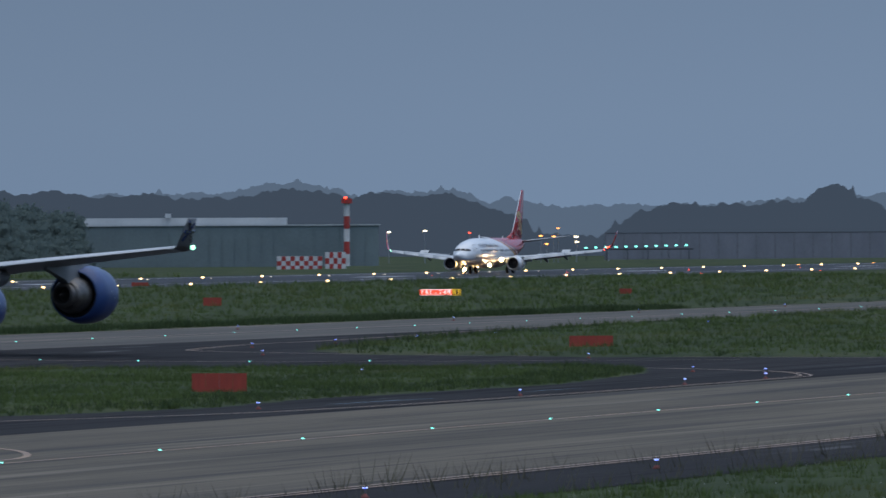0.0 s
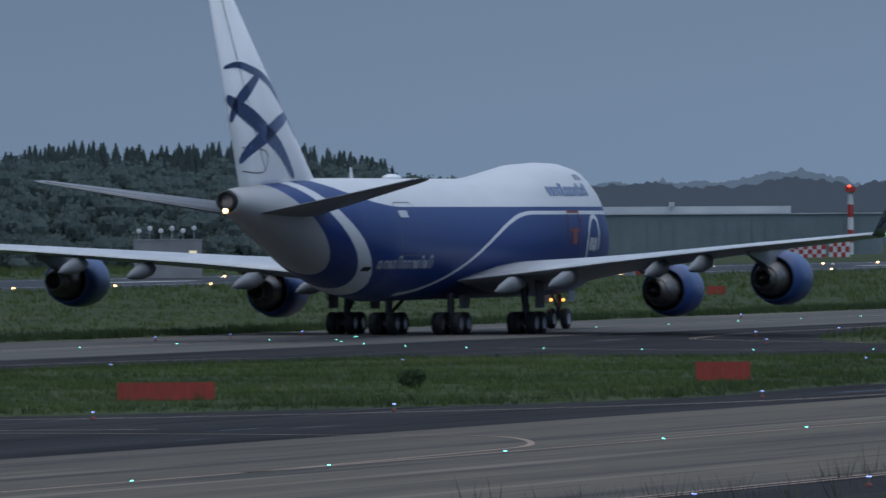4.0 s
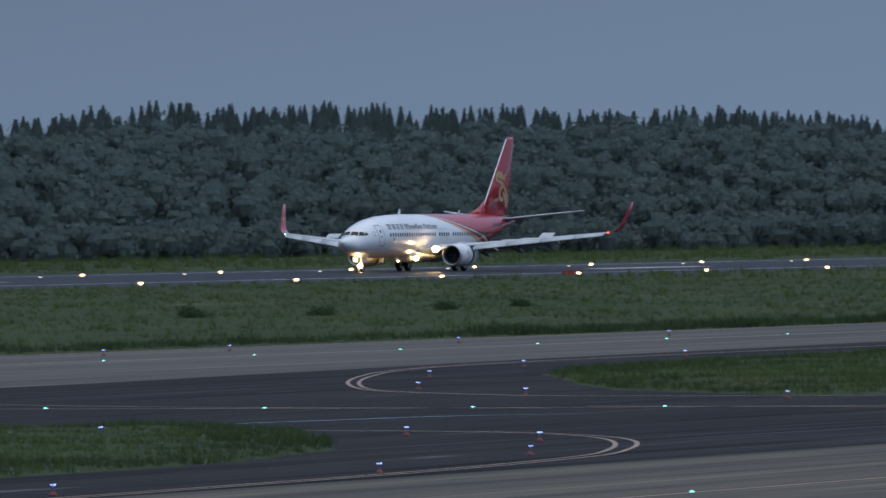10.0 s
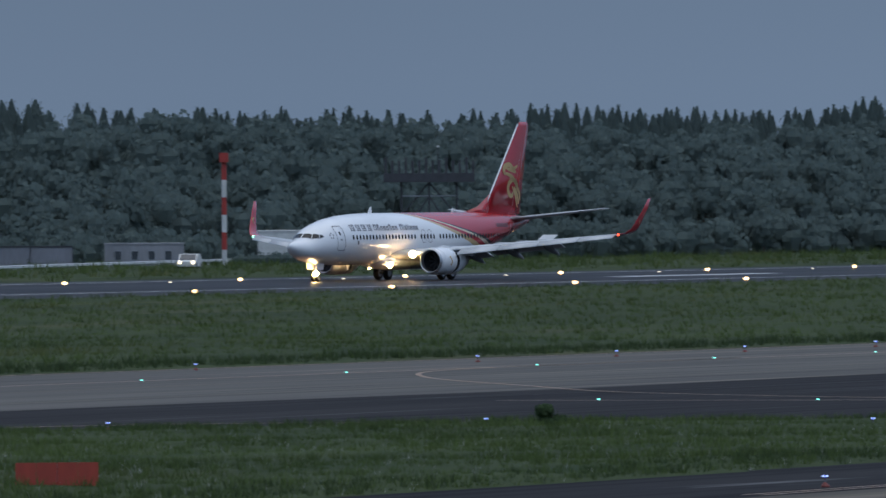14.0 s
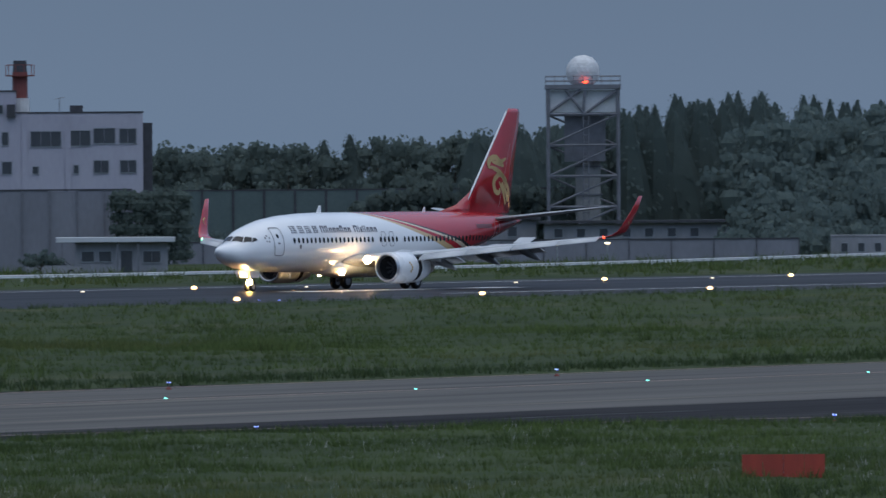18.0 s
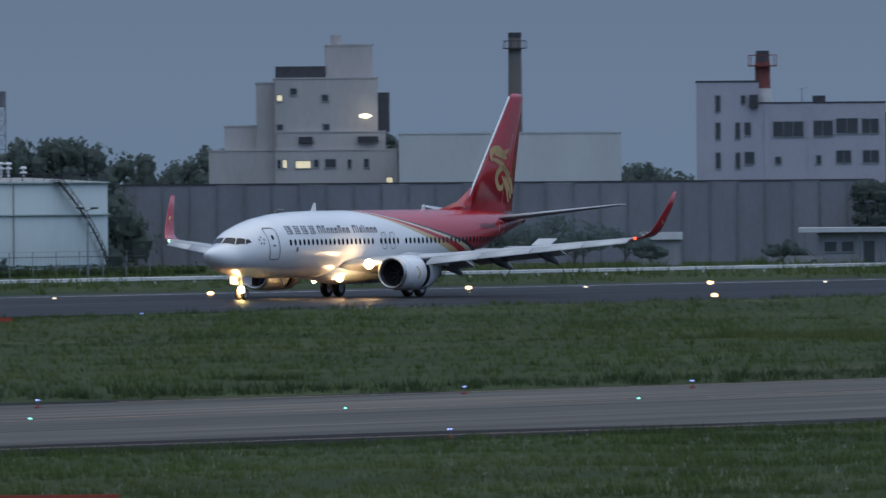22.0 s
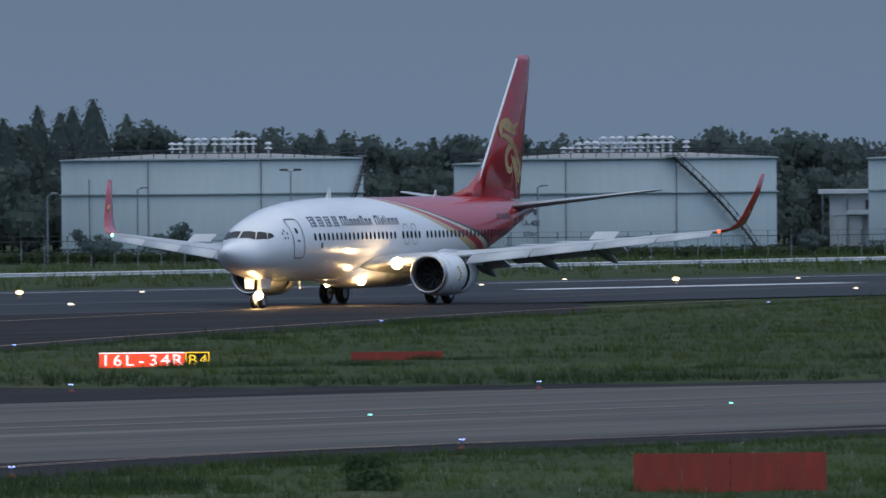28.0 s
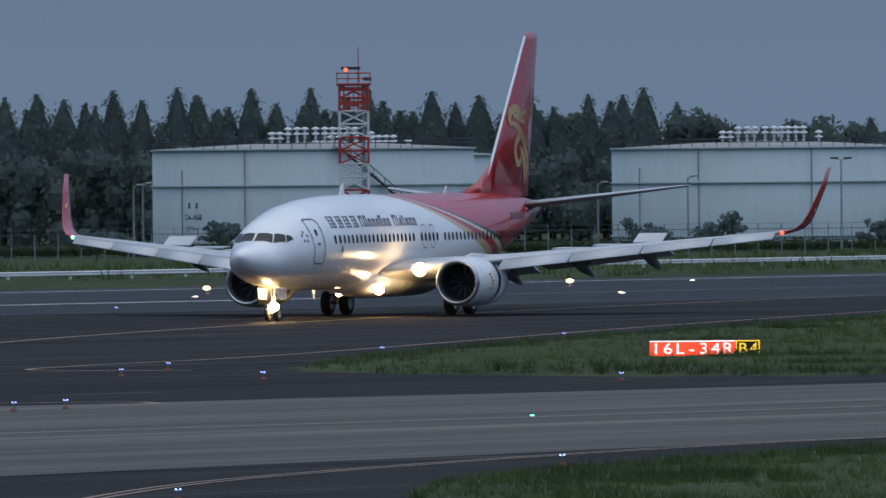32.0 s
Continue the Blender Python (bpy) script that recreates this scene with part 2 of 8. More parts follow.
# greyer copy of the pale asphalt, with sky sheen put into its colour
TAXI_FAR = material("worn_sheen_grey_asphalt", (0.125, 0.119, 0.110), (0.078, 0.075, 0.071), 0.85, scale=0.045, fine=0.9, bump=0.3, stretch=(0.22, 6, 1), spec=0.09, hard=(0.38, 0.62), streaks=(((0.065, 0.063, 0.060), 0.54, 0.68, 0.012, 0.55), ((0.185, 0.165, 0.135), 0.56, 0.72, 0.015, 0.8), ((0.055, 0.053, 0.052), 0.60, 0.72, 0.03, 1.7)))
RUNWAY = material("grooved_runway_asphalt", (0.035, 0.034, 0.036), (0.022, 0.021, 0.023), 0.42, scale=0.04, fine=1.2, bump=0.2, stretch=(0.2, 6, 1), spec=0.013, hard=(0.38, 0.62), streaks=(((0.020, 0.020, 0.023), 0.52, 0.68, 0.008, 0.25), ((0.075, 0.075, 0.08), 0.58, 0.74, 0.01, 0.4)))
WATER = material("shallow_rainwater", (0.03, 0.032, 0.035), (0.022, 0.024, 0.028), 0.16, scale=0.6, fine=3, spec=0.5)
GRASS = material("meadow_grass", (0.050, 0.068, 0.026), (0.030, 0.043, 0.017), 0.9, scale=0.09, fine=1.4, bump=0.8, spec=0.1, hard=(0.40, 0.62), stretch=(0.5, 1, 1), streaks=(((0.074, 0.076, 0.038), 0.57, 0.75, 0.035, 0.11), ((0.024, 0.040, 0.014), 0.55, 0.72, 0.10, 0.35)))
BLADES = material("grass_blades", (0.122, 0.164, 0.054), (0.060, 0.088, 0.031), 0.8, scale=0.09, fine=1.5, stretch=(0.5, 1, 1), streaks=(((0.160, 0.166, 0.066), 0.54, 0.72, 0.022, 0.10), ((0.044, 0.070, 0.024), 0.55, 0.72, 0.06, 0.25)), spec=0.12, islands=0.30)
WEEDS = material("tall_dark_weeds", (0.070, 0.100, 0.042), (0.044, 0.066, 0.028), 0.8, scale=0.1, fine=1.5, spec=0.15, islands=0.4)
STALKS = material("dry_grass_stalks", (0.10, 0.095, 0.06), (0.06, 0.055, 0.035), 0.9, scale=0.3, fine=3)
BLOOM = material("white_clover_flowers", (0.45, 0.45, 0.40), (0.3, 0.3, 0.26), 0.9, scale=1, fine=9)
PAINT_Y = material("worn_yellow_paint", (0.34, 0.22, 0.14), (0.18, 0.125, 0.085), 0.6, scale=0.4, fine=5)
PAINT_W = material("worn_white_paint", (0.76, 0.76, 0.76), (0.48, 0.48, 0.49), 0.5, scale=0.25, fine=4)
PAINT_F = material("faded_white_edge_paint", (0.34, 0.235, 0.17), (0.20, 0.145, 0.11), 0.6, scale=0.4, fine=5)
# wood, belt and inner greens are paler and bluer, with haze painted in
LEAF = material("hazed_broadleaf_foliage", (0.156, 0.198, 0.184), (0.130, 0.166, 0.154), 0.85, scale=0.06, fine=0.7, spec=0.05, islands=0.10)
LEAF_IN = material("hazed_inner_foliage", (0.156, 0.198, 0.185), (0.130, 0.166, 0.155), 0.9, scale=0.25, fine=1.6, spec=0.03)
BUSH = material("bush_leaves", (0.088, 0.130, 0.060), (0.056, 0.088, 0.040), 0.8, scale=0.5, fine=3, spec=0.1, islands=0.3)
CEDAR = material("hazed_cedar_foliage", (0.116, 0.150, 0.142), (0.090, 0.118, 0.111), 0.85, scale=0.05, fine=0.7, spec=0.05, islands=0.10)
LEAF_B = material("hazed_belt_foliage", (0.150, 0.186, 0.164), (0.122, 0.152, 0.136), 0.85, scale=0.06, fine=0.7, spec=0.05, islands=0.10)
CEDAR_B = material("hazed_belt_cedar", (0.124, 0.156, 0.144), (0.094, 0.120, 0.110), 0.85, scale=0.05, fine=0.7, spec=0.05, islands=0.10)
BARK = material("bark", (0.10, 0.08, 0.06), (0.05, 0.04, 0.03), 0.9, scale=2, fine=14, bump=0.5, stretch=(1, 1, 0.2))
BOARD = material("rust_red_weathered_paint", (0.40, 0.055, 0.030), (0.24, 0.035, 0.022), 0.6, scale=0.5, fine=4, stretch=(1, 1, 0.3), hard=(0.3, 0.6))
STEEL = material("galvanised_steel", (0.36, 0.38, 0.40), (0.24, 0.25, 0.27), 0.45, 0.6, scale=1.5, fine=12)
TOWER = material("dull_tower_steel", (0.20, 0.205, 0.23), (0.13, 0.135, 0.15), 0.6, 0.2, scale=1.5, fine=12)
DARK = material("black_rubber", (0.016, 0.016, 0.018), (0.010, 0.010, 0.011), 0.75, scale=2, fine=20, bump=0.2)
HUB = material("wheel_hub_metal", (0.45, 0.46, 0.48), (0.25, 0.26, 0.28), 0.4, 0.7, scale=5, fine=30)
STRUT = material("grey_gear_paint", (0.24, 0.245, 0.25), (0.14, 0.145, 0.15), 0.4, 0.2, scale=3, fine=20)
BARE = material("bare_nacelle_metal", (0.55, 0.56, 0.58), (0.40, 0.40, 0.42), 0.3, 0.9, scale=2, fine=14)
HOT = material("heat_stained_exhaust_metal", (0.24, 0.22, 0.20), (0.10, 0.09, 0.085), 0.4, 0.85, scale=3, fine=16)
# near-black paint for the shade inside ducts, slots and vents
BLACK = material("cavity_shade", (0.012, 0.012, 0.014), (0.008, 0.008, 0.009), 0.8)
WING_GREY = material("wing_grey_paint", (0.52, 0.54, 0.56), (0.40, 0.42, 0.44), 0.4, 0.1, scale=0.8, fine=9, stretch=(0.4, 1, 1))
# darker grey than the wings, for fairings, tailplane, pylons and small parts
WING_LO = material("dark_grey_airframe_paint", (0.20, 0.21, 0.225), (0.13, 0.14, 0.15), 0.45, 0.0, scale=0.8, fine=9)
WHITE = material("white_aircraft_gloss", (0.78, 0.79, 0.80), (0.70, 0.71, 0.72), 0.28, scale=0.5, fine=8, coat=0.4)
F_WHITE = material("weathered_white_paint", (0.80, 0.80, 0.80), (0.70, 0.70, 0.70), 0.4, scale=0.35, fine=5, stretch=(1, 1, 0.3))
RED = material("red_aircraft_gloss", (0.42, 0.018, 0.026), (0.34, 0.014, 0.020), 0.22, scale=0.6, fine=9, coat=0.6)
GOLD = material("gold_paint", (0.58, 0.40, 0.18), (0.46, 0.31, 0.13), 0.35, 0.3, scale=2, fine=12)
NAVY = material("dark_navy_lettering", (0.085, 0.085, 0.105), (0.06, 0.06, 0.078), 0.4, scale=2, fine=10)
BLUE = material("deep_blue_aircraft_gloss", (0.020, 0.048, 0.17), (0.015, 0.036, 0.125), 0.25, scale=0.5, fine=8, coat=0.5)
ENGINE_BLUE = material("blue_cowl_paint", (0.026, 0.062, 0.20), (0.018, 0.043, 0.14), 0.35, scale=0.8, fine=9, coat=0.15)
GLASS_DARK = material("dark_window_glass", (0.012, 0.014, 0.018), (0.008, 0.009, 0.012), 0.08, scale=1, fine=5, spec=0.4)
SEAM = material("panel_seam", (0.16, 0.16, 0.17), (0.10, 0.10, 0.11), 0.6, scale=3, fine=20)
SEAM_RED = material("red_panel_seam", (0.55, 0.30, 0.30), (0.4, 0.2, 0.2), 0.5, scale=3, fine=20)
REGMARK = material("faded_registration_paint", (0.20, 0.07, 0.08), (0.15, 0.05, 0.06), 0.5, scale=3, fine=20)
FIX_BODY = material("light_fitting_metal", (0.20, 0.20, 0.21), (0.10, 0.10, 0.11), 0.5, 0.4, scale=8, fine=40)
RED_BASE = material("red_marker_base", (0.20, 0.035, 0.025), (0.12, 0.025, 0.02), 0.6, scale=6, fine=30)
CONCRETE = material("concrete", (0.30, 0.30, 0.29), (0.21, 0.21, 0.21), 0.85, scale=0.4, fine=5, bump=0.2)
CLAD = material("pale_mauve_cladding", (0.40, 0.39, 0.45), (0.34, 0.33, 0.39), 0.7, scale=0.25, fine=3, stretch=(1, 1, 0.4))
CREAM = material("cream_cladding", (0.43, 0.41, 0.41), (0.35, 0.335, 0.335), 0.75, scale=0.2, fine=3, stretch=(1, 1, 0.3))
TANKP = material("pale_green_tank_paint", (0.41, 0.48, 0.49), (0.345, 0.41, 0.42), 0.6, scale=0.25, fine=2.5, stretch=(1, 1, 0.18), hard=(0.28, 0.6))
NOISEW = material("grey_noise_barrier_panel", (0.215, 0.220, 0.250), (0.165, 0.170, 0.195), 0.7, scale=0.3, fine=3, stretch=(1, 1, 0.4))
NOISEG = material("green_noise_barrier_panel", (0.10, 0.135, 0.13), (0.07, 0.10, 0.10), 0.7, scale=0.3, fine=3)
SHED = material("weathered_grey_plaster", (0.30, 0.30, 0.32), (0.21, 0.215, 0.23), 0.8, scale=0.3, fine=3, stretch=(1, 1, 0.3))
HALLW = material("pale_hall_cladding", (0.52, 0.54, 0.55), (0.45, 0.465, 0.48), 0.7, scale=0.2, fine=2.5, stretch=(1, 1, 0.3))
# teal lightened, so the far hangar's haze is part of its colour
HANGAR = material("hazed_teal_cladding", (0.17, 0.215, 0.22), (0.13, 0.165, 0.172), 0.7, scale=0.15, fine=2)
HANGAR_TOP = material("white_hangar_roof", (0.48, 0.50, 0.50), (0.38, 0.40, 0.41), 0.6, scale=0.15, fine=2)
WARNR = material("red_obstacle_paint", (0.42, 0.045, 0.035), (0.30, 0.035, 0.028), 0.6, scale=1, fine=8)
WARNW = material("white_obstacle_paint", (0.66, 0.66, 0.65), (0.50, 0.50, 0.49), 0.6, scale=1, fine=8)
PANE = material("dark_building_window", (0.060, 0.068, 0.078), (0.040, 0.046, 0.056), 0.15, scale=0.5, fine=4, spec=0.7)
DARKM = material("dark_steel", (0.07, 0.07, 0.08), (0.045, 0.045, 0.05), 0.55, 0.3, scale=2, fine=12)
DOME = material("white_radome_shell", (0.62, 0.63, 0.64), (0.50, 0.51, 0.52), 0.55, scale=1.5, fine=6, hard=(0.42, 0.58))
RAILW = material("white_guard_rail_paint", (0.68, 0.69, 0.70), (0.52, 0.53, 0.54), 0.45, scale=0.6, fine=6)
BRICKRED = material("brick_red_stack_paint", (0.22, 0.06, 0.05), (0.15, 0.045, 0.04), 0.7, scale=1, fine=8)
STACK = material("brown_grey_stack_concrete", (0.175, 0.158, 0.150), (0.135, 0.122, 0.118), 0.8, scale=0.6, fine=6)

G_WARM = glow("landing_light_glow", (1.0, 0.62, 0.27), 55)
G_TAXI = glow("nose_taxi_light_glow", (1.0, 0.58, 0.22), 190)
G_WARM2 = glow("warm_taxi_light_glow", (1.0, 0.62, 0.24), 9)
G_RWY = glow("runway_light_glow", (1.0, 0.62, 0.26), 5.5)
G_RWYDIM = glow("dim_runway_light_glow", (1.0, 0.80, 0.55), 1.6)
G_AMBER = glow("amber_light_glow", (1.0, 0.36, 0.07), 3.5)
G_GREEN = glow("green_centreline_light_glow", (0.26, 1.0, 0.80), 2.2)
G_BLUE = glow("blue_edge_light_glow", (0.10, 0.16, 1.0), 1.5)
G_BLUEW = glow("blue_white_lens_glow", (0.42, 0.52, 1.0), 2.6)
G_RED = glow("red_beacon_glow", (1.0, 0.06, 0.02), 5)
G_GREENNAV = glow("green_navigation_light_glow", (0.35, 1.0, 0.6), 4)
G_WIN = glow("lit_window_glow", (1.0, 0.85, 0.52), 0.5)
G_LAMP = glow("area_lamp_glow", (1.0, 0.82, 0.50), 5)
G_SIGNR = glow("lit_red_sign_face", (1.0, 0.075, 0.025), 0.95)
G_SIGNW = glow("lit_white_sign_letter", (1.0, 0.95, 0.88), 1.15)
G_SIGNY = glow("lit_yellow_sign_face", (1.0, 0.62, 0.03), 1.05)
SIGN_BLACK = material("black_sign_face", (0.015, 0.014, 0.012), (0.010, 0.010, 0.009), 0.5)


def leafy(m, share):
    """Let some light through the leaves."""
    nt = m.node_tree
    b, o = nt.nodes["Principled BSDF"], nt.nodes["Material Output"]
    tr, mx = nt.nodes.new("ShaderNodeBsdfTranslucent"), nt.nodes.new("ShaderNodeMixShader")
    nt.links.new(b.inputs["Base Color"].links[0].from_socket, tr.inputs[0])
    mx.inputs[0].default_value = share
    nt.links.new(b.outputs[0], mx.inputs[1])
    nt.links.new(tr.outputs[0], mx.inputs[2])
    nt.links.new(mx.outputs[0], o.inputs[0])


for m in (LEAF, LEAF_IN, LEAF_B, CEDAR_B, BUSH, CEDAR, BLADES, WEEDS):
    leafy(m, 0.5)


def live(name, build, rough=0.26, coat=0.5):
    """A painted skin whose colour is worked out from the place on the aircraft."""
    m = bpy.data.materials.new(name)
    m.use_nodes = True
    nt = m.node_tree
    b = nt.nodes["Principled BSDF"]
    b.inputs["Roughness"].default_value, b.inputs["Coat Weight"].default_value = rough, coat
    b.inputs["Specular IOR Level"].default_value = 0.5 if coat > 0.1 else 0.25
    tc, sep = nt.nodes.new("ShaderNodeTexCoord"), nt.nodes.new("ShaderNodeSeparateXYZ")
    nt.links.new(tc.outputs["Object"], sep.inputs[0])

    def op(kind, a, c=0.0, d=0.0):
        n = nt.nodes.new("ShaderNodeMath")
        n.operation = kind
        for i, v in enumerate((a, c, d)):
            if isinstance(v, (int, float)):
                n.inputs[i].default_value = v
            else:
                nt.links.new(v, n.inputs[i])
        return n.outputs[0]

    def over(base, color, mask):
        n = nt.nodes.new("ShaderNodeMix")
        n.data_type = "RGBA"
        nt.links.new(mask, n.inputs[0])
        for i, v in ((6, base), (7, color)):
            if isinstance(v, tuple):
                n.inputs[i].default_value = rgb(v)
            else:
                nt.links.new(v, n.inputs[i])
        return n.outputs[2]

    grime = nt.nodes.new("ShaderNodeTexNoise")
    grime.inputs["Scale"].default_value, grime.inputs["Detail"].default_value = 0.7, 7
    mp = nt.nodes.new("ShaderNodeMapping")
    mp.inputs["Scale"].default_value = (0.25, 1, 1)
    nt.links.new(tc.outputs["Object"], mp.inputs[0])
    nt.links.new(mp.outputs[0], grime.inputs["Vector"])
    col = build(op, over, sep.outputs[0], sep.outputs[1], sep.outputs[2])
    hsv = nt.nodes.new("ShaderNodeHueSaturation")
    mr = nt.nodes.new("ShaderNodeMapRange")
    mr.inputs["To Min"].default_value, mr.inputs["To Max"].default_value = 0.86, 1.1
    nt.links.new(grime.outputs[0], mr.inputs[0])
    nt.links.new(mr.outputs[0], hsv.inputs["Value"])
    nt.links.new(col, hsv.inputs["Color"])
    nt.links.new(hsv.outputs[0], b.inputs["Base Color"])
    return m


C_WHITE, C_RED, C_GOLD, C_CREAM, C_BLACK = (0.78, 0.79, 0.80), (0.42, 0.018, 0.026), (0.56, 0.40, 0.20), (0.66, 0.54, 0.38), (0.030, 0.020, 0.022)
C_BLUE, C_GREYW = (0.010, 0.034, 0.150), (0.38, 0.38, 0.38)
C_WHITE2 = (0.60, 0.61, 0.62)


def jet_paint(op, over, x, y, z):
    # bands run down and aft from the crown; back is the distance from the nose
    back = op("SUBTRACT", 19.6, x)
    low = op("MAXIMUM", op("DIVIDE", op("SUBTRACT", 5.28, z), 2.0), 0.0)
    edge = op("MULTIPLY_ADD", op("POWER", low, 0.8), 8.2, 15.95)
    wide = op("MULTIPLY_ADD", op("MINIMUM", low, 1.0), 0.86, 0.30)
    u = op("DIVIDE", op("SUBTRACT", back, edge), wide)
    col = over(C_WHITE, C_GOLD, op("GREATER_THAN", u, 0.0))
    col = over(col, C_RED, op("GREATER_THAN", u, 1.1))
    col = over(col, C_CREAM, op("GREATER_THAN", u, 2.2))
    col = over(col, C_BLACK, op("GREATER_THAN", u, 2.95))
    return over(col, C_RED, op("GREATER_THAN", u, 3.55))


def freighter_paint(op, over, x, y, z):
    back = op("SUBTRACT", 31.8, x)
    rise = op("MULTIPLY_ADD", op("POWER", op("MAXIMUM", op("DIVIDE", op("SUBTRACT", back, 46.0), 12.0), 0.0), 2.0), 1.8, 7.35)
    blue = op("MULTIPLY", op("LESS_THAN", z, rise), op("GREATER_THAN", back, 1.2))
    col = over(C_WHITE2, C_BLUE, blue)
    # white swoosh line, level ahead and then falling away aft
    f = op("MINIMUM", op("MAXIMUM", op("DIVIDE", op("SUBTRACT", back, 22.5), 22.0), 0.0), 1.0)
    dip = op("MULTIPLY", op("MULTIPLY", f, f), op("SUBTRACT", 3.0, op("MULTIPLY", f, 2.0)))
    line_z = op("SUBTRACT", 7.0, op("MULTIPLY", dip, 4.6))
    line = op("LESS_THAN", op("ABSOLUTE", op("SUBTRACT", z, line_z)), 0.11)
    line = op("MULTIPLY", line, op("LESS_THAN", back, 44.5))
    col = over(col, C_WHITE2, line)
    # white and blue bands across the tail, and the pale tail end
    s = op("SUBTRACT", op("SUBTRACT", back, 49.3), op("MULTIPLY", op("POWER", op("MAXIMUM", op("DIVIDE", op("SUBTRACT", z, 2.4), 6.6), 0.0), 1.25), 11.0))
    col = over(col, C_WHITE2, op("GREATER_THAN", s, 0.0))
    col = over(col, C_BLUE, op("GREATER_THAN", s, 1.6))
    return over(col, C_GREYW, op("GREATER_THAN", s, 4.3))


JET_SKIN = live("white_red_gold_livery", jet_paint)
FREIGHT_SKIN = live("white_blue_freighter_livery", freighter_paint, 0.42, 0.03)
# ---------------------------------------------------------------- ground and pavements
RWY_Y, RWY_W = 365.7, 22.6
part("ground", sheet([(-2500, -1500), (5000, -1500), (5000, 5000), (-2500, 5000)], -0.06), GRASS)
tagged(bpy.data.objects["ground"], "flat mown airfield grass reaching the horizon", "ground", kind="structure")


def paved(name, poly, z, mat, label, cat="pavement"):
    return tagged(part(name, sheet(poly, z), mat), label, cat, kind="structure")


paved("pavement_apron", [(60, 60.5), (1600, 60.5), (1600, 194), (340, 194), (282, 197), (255, 200.5), (230, 207), (60, 207)], 0.0, ASPHALT, "dark asphalt round the taxiways, streaked and worn")
paved("taxiway_near", [(60, 67), (1600, 67), (1600, 95.2), (60, 95.2)], 0.006, TAXI, "pale worn asphalt taxiway with a yellow centreline", "taxiway")
paved("taxiway_far", [(60, 148), (150, 159), (181, 161.8), (202, 160), (214, 157), (230, 156.6), (262, 156), (285, 154.5), (312, 156), (360, 160.5), (420, 164), (1600, 164), (1600, 187.5), (300, 187), (254, 188.3), (236, 190), (220, 192), (205, 198.5), (187, 200), (150, 205), (60, 208)], 0.006, TAXI_FAR, "pale worn asphalt taxiway beside the runway", "taxiway")
paved("runway", [(-600, RWY_Y - 39), (4200, RWY_Y - 39), (4200, RWY_Y + 29), (-600, RWY_Y + 29)], 0.0, RUNWAY, "dark grooved asphalt runway, damp and glossy", "runway")
paved("exit_taxiway", [(60, 192), (200, 192), (232, 214), (330, 312), (345, 326.7), (60, 326.7)], 0.003, ASPHALT, "dark curved runway exit taxiway", "taxiway")

# painted lines
LINES = []


def line(name, pts, width, mat, label, smooth=True):
    pts = smooth_path([(x, y, 0) for x, y in pts], 8) if smooth else pts
    LINES.append(tagged(part(name, ribbon(pts, width, 0.014), mat), label, "marking", kind="structure"))


line("centreline_near_taxiway", [(100, 83.7), (1200, 83.7)], 0.22, PAINT_Y, "faded yellow taxiway centreline", False)
line("centreline_far_taxiway", [(100, 184), (180, 180.2), (240, 177.3), (320, 176.8), (500, 175.8), (900, 175)], 0.3, PAINT_F, "faded taxiway centreline")
for k, y in enumerate((66.9, 66.4)):
    line("edge_line_near_taxiway", [(100, y), (900, y)], 0.2, PAINT_F, "pale double taxiway edge line", False)
line("edge_line_far_taxiway", [(228, 191.4), (240, 189.6), (256, 188.5), (300, 187.4), (400, 187.2), (900, 186.6)], 0.30, PAINT_F, "thin pale taxiway edge line")
for d in (0.0, 0.45):
    line("corner_line_link", [(185, 95.6 + d), (208, 96.3 + d), (222, 97.8 + d), (229 - d * .5, 99.6 + d), (237 - d, 102.8 + d), (242.4 - d, 106.2 + d * .6), (246 - d, 110.6), (246.9 - d, 116), (245.8 - d, 122.4), (244.8 - d, 128), (239 - d, 141), (227, 148 - d), (214, 154.4 - d), (190, 158.5 - d), (170, 160.4 - d), (153.5, 159.0 - d), (132, 151 - d), (118, 141 - d)], 0.14, PAINT_F, "pale double edge line curving into the link taxiway")
    line("corner_line_link", [(700, 170.5 - d), (620, 164 - d), (549, 157.4 - d), (530, 157 - d), (508, 154 - d), (498 + d, 150.5), (486 + d, 139), (476 + d, 124), (470 + d, 104), (480, 97.4 + d), (520, 95.8 + d), (700, 95.6 + d)], 0.14, PAINT_F, "pale double edge line curving into the link taxiway")
    line("corner_line_link", [(293 + d, 121), (291.6 + d, 129), (293 + d, 132.4), (296 + d, 136.8 - d * .3), (300.8 + d * .4, 140.8 - d * .5), (311.9, 146.6 - d), (324, 151.7 - d), (334.9, 155.4 - d), (349.2, 158 - d), (375.8, 158.9 - d), (392, 158.6 - d), (420, 157 - d), (436, 150), (440, 130), (440 - d, 116), (431 - d, 105), (418, 98 + d), (400, 95.9 + d), (340, 96.6 + d), (318, 101 + d), (303, 109 + d), (297 + d, 114.5), (293 + d, 121)], 0.14, PAINT_F, "pale double edge line round the grass island")
line("lead_line", [(340, 176.7), (316.4, 176.2), (302.4, 170), (288.7, 158.1), (279.5, 148.8), (274, 135), (274.5, 122)], 0.22, PAINT_Y, "yellow lead-off line curving to the link taxiway")
line("lead_line", [(277.5, 122), (278.2, 104), (277, 96), (276, 90.3), (265.7, 85.7), (255.8, 84.6), (235, 83.7)], 0.22, PAINT_Y, "yellow lead-on line from the link taxiway")
line("link_centreline", [(268, 148), (270.7, 138), (272.6, 131), (274.4, 124.7), (277, 119), (284, 104)], 0.28, PAINT_F, "faded link taxiway centreline")
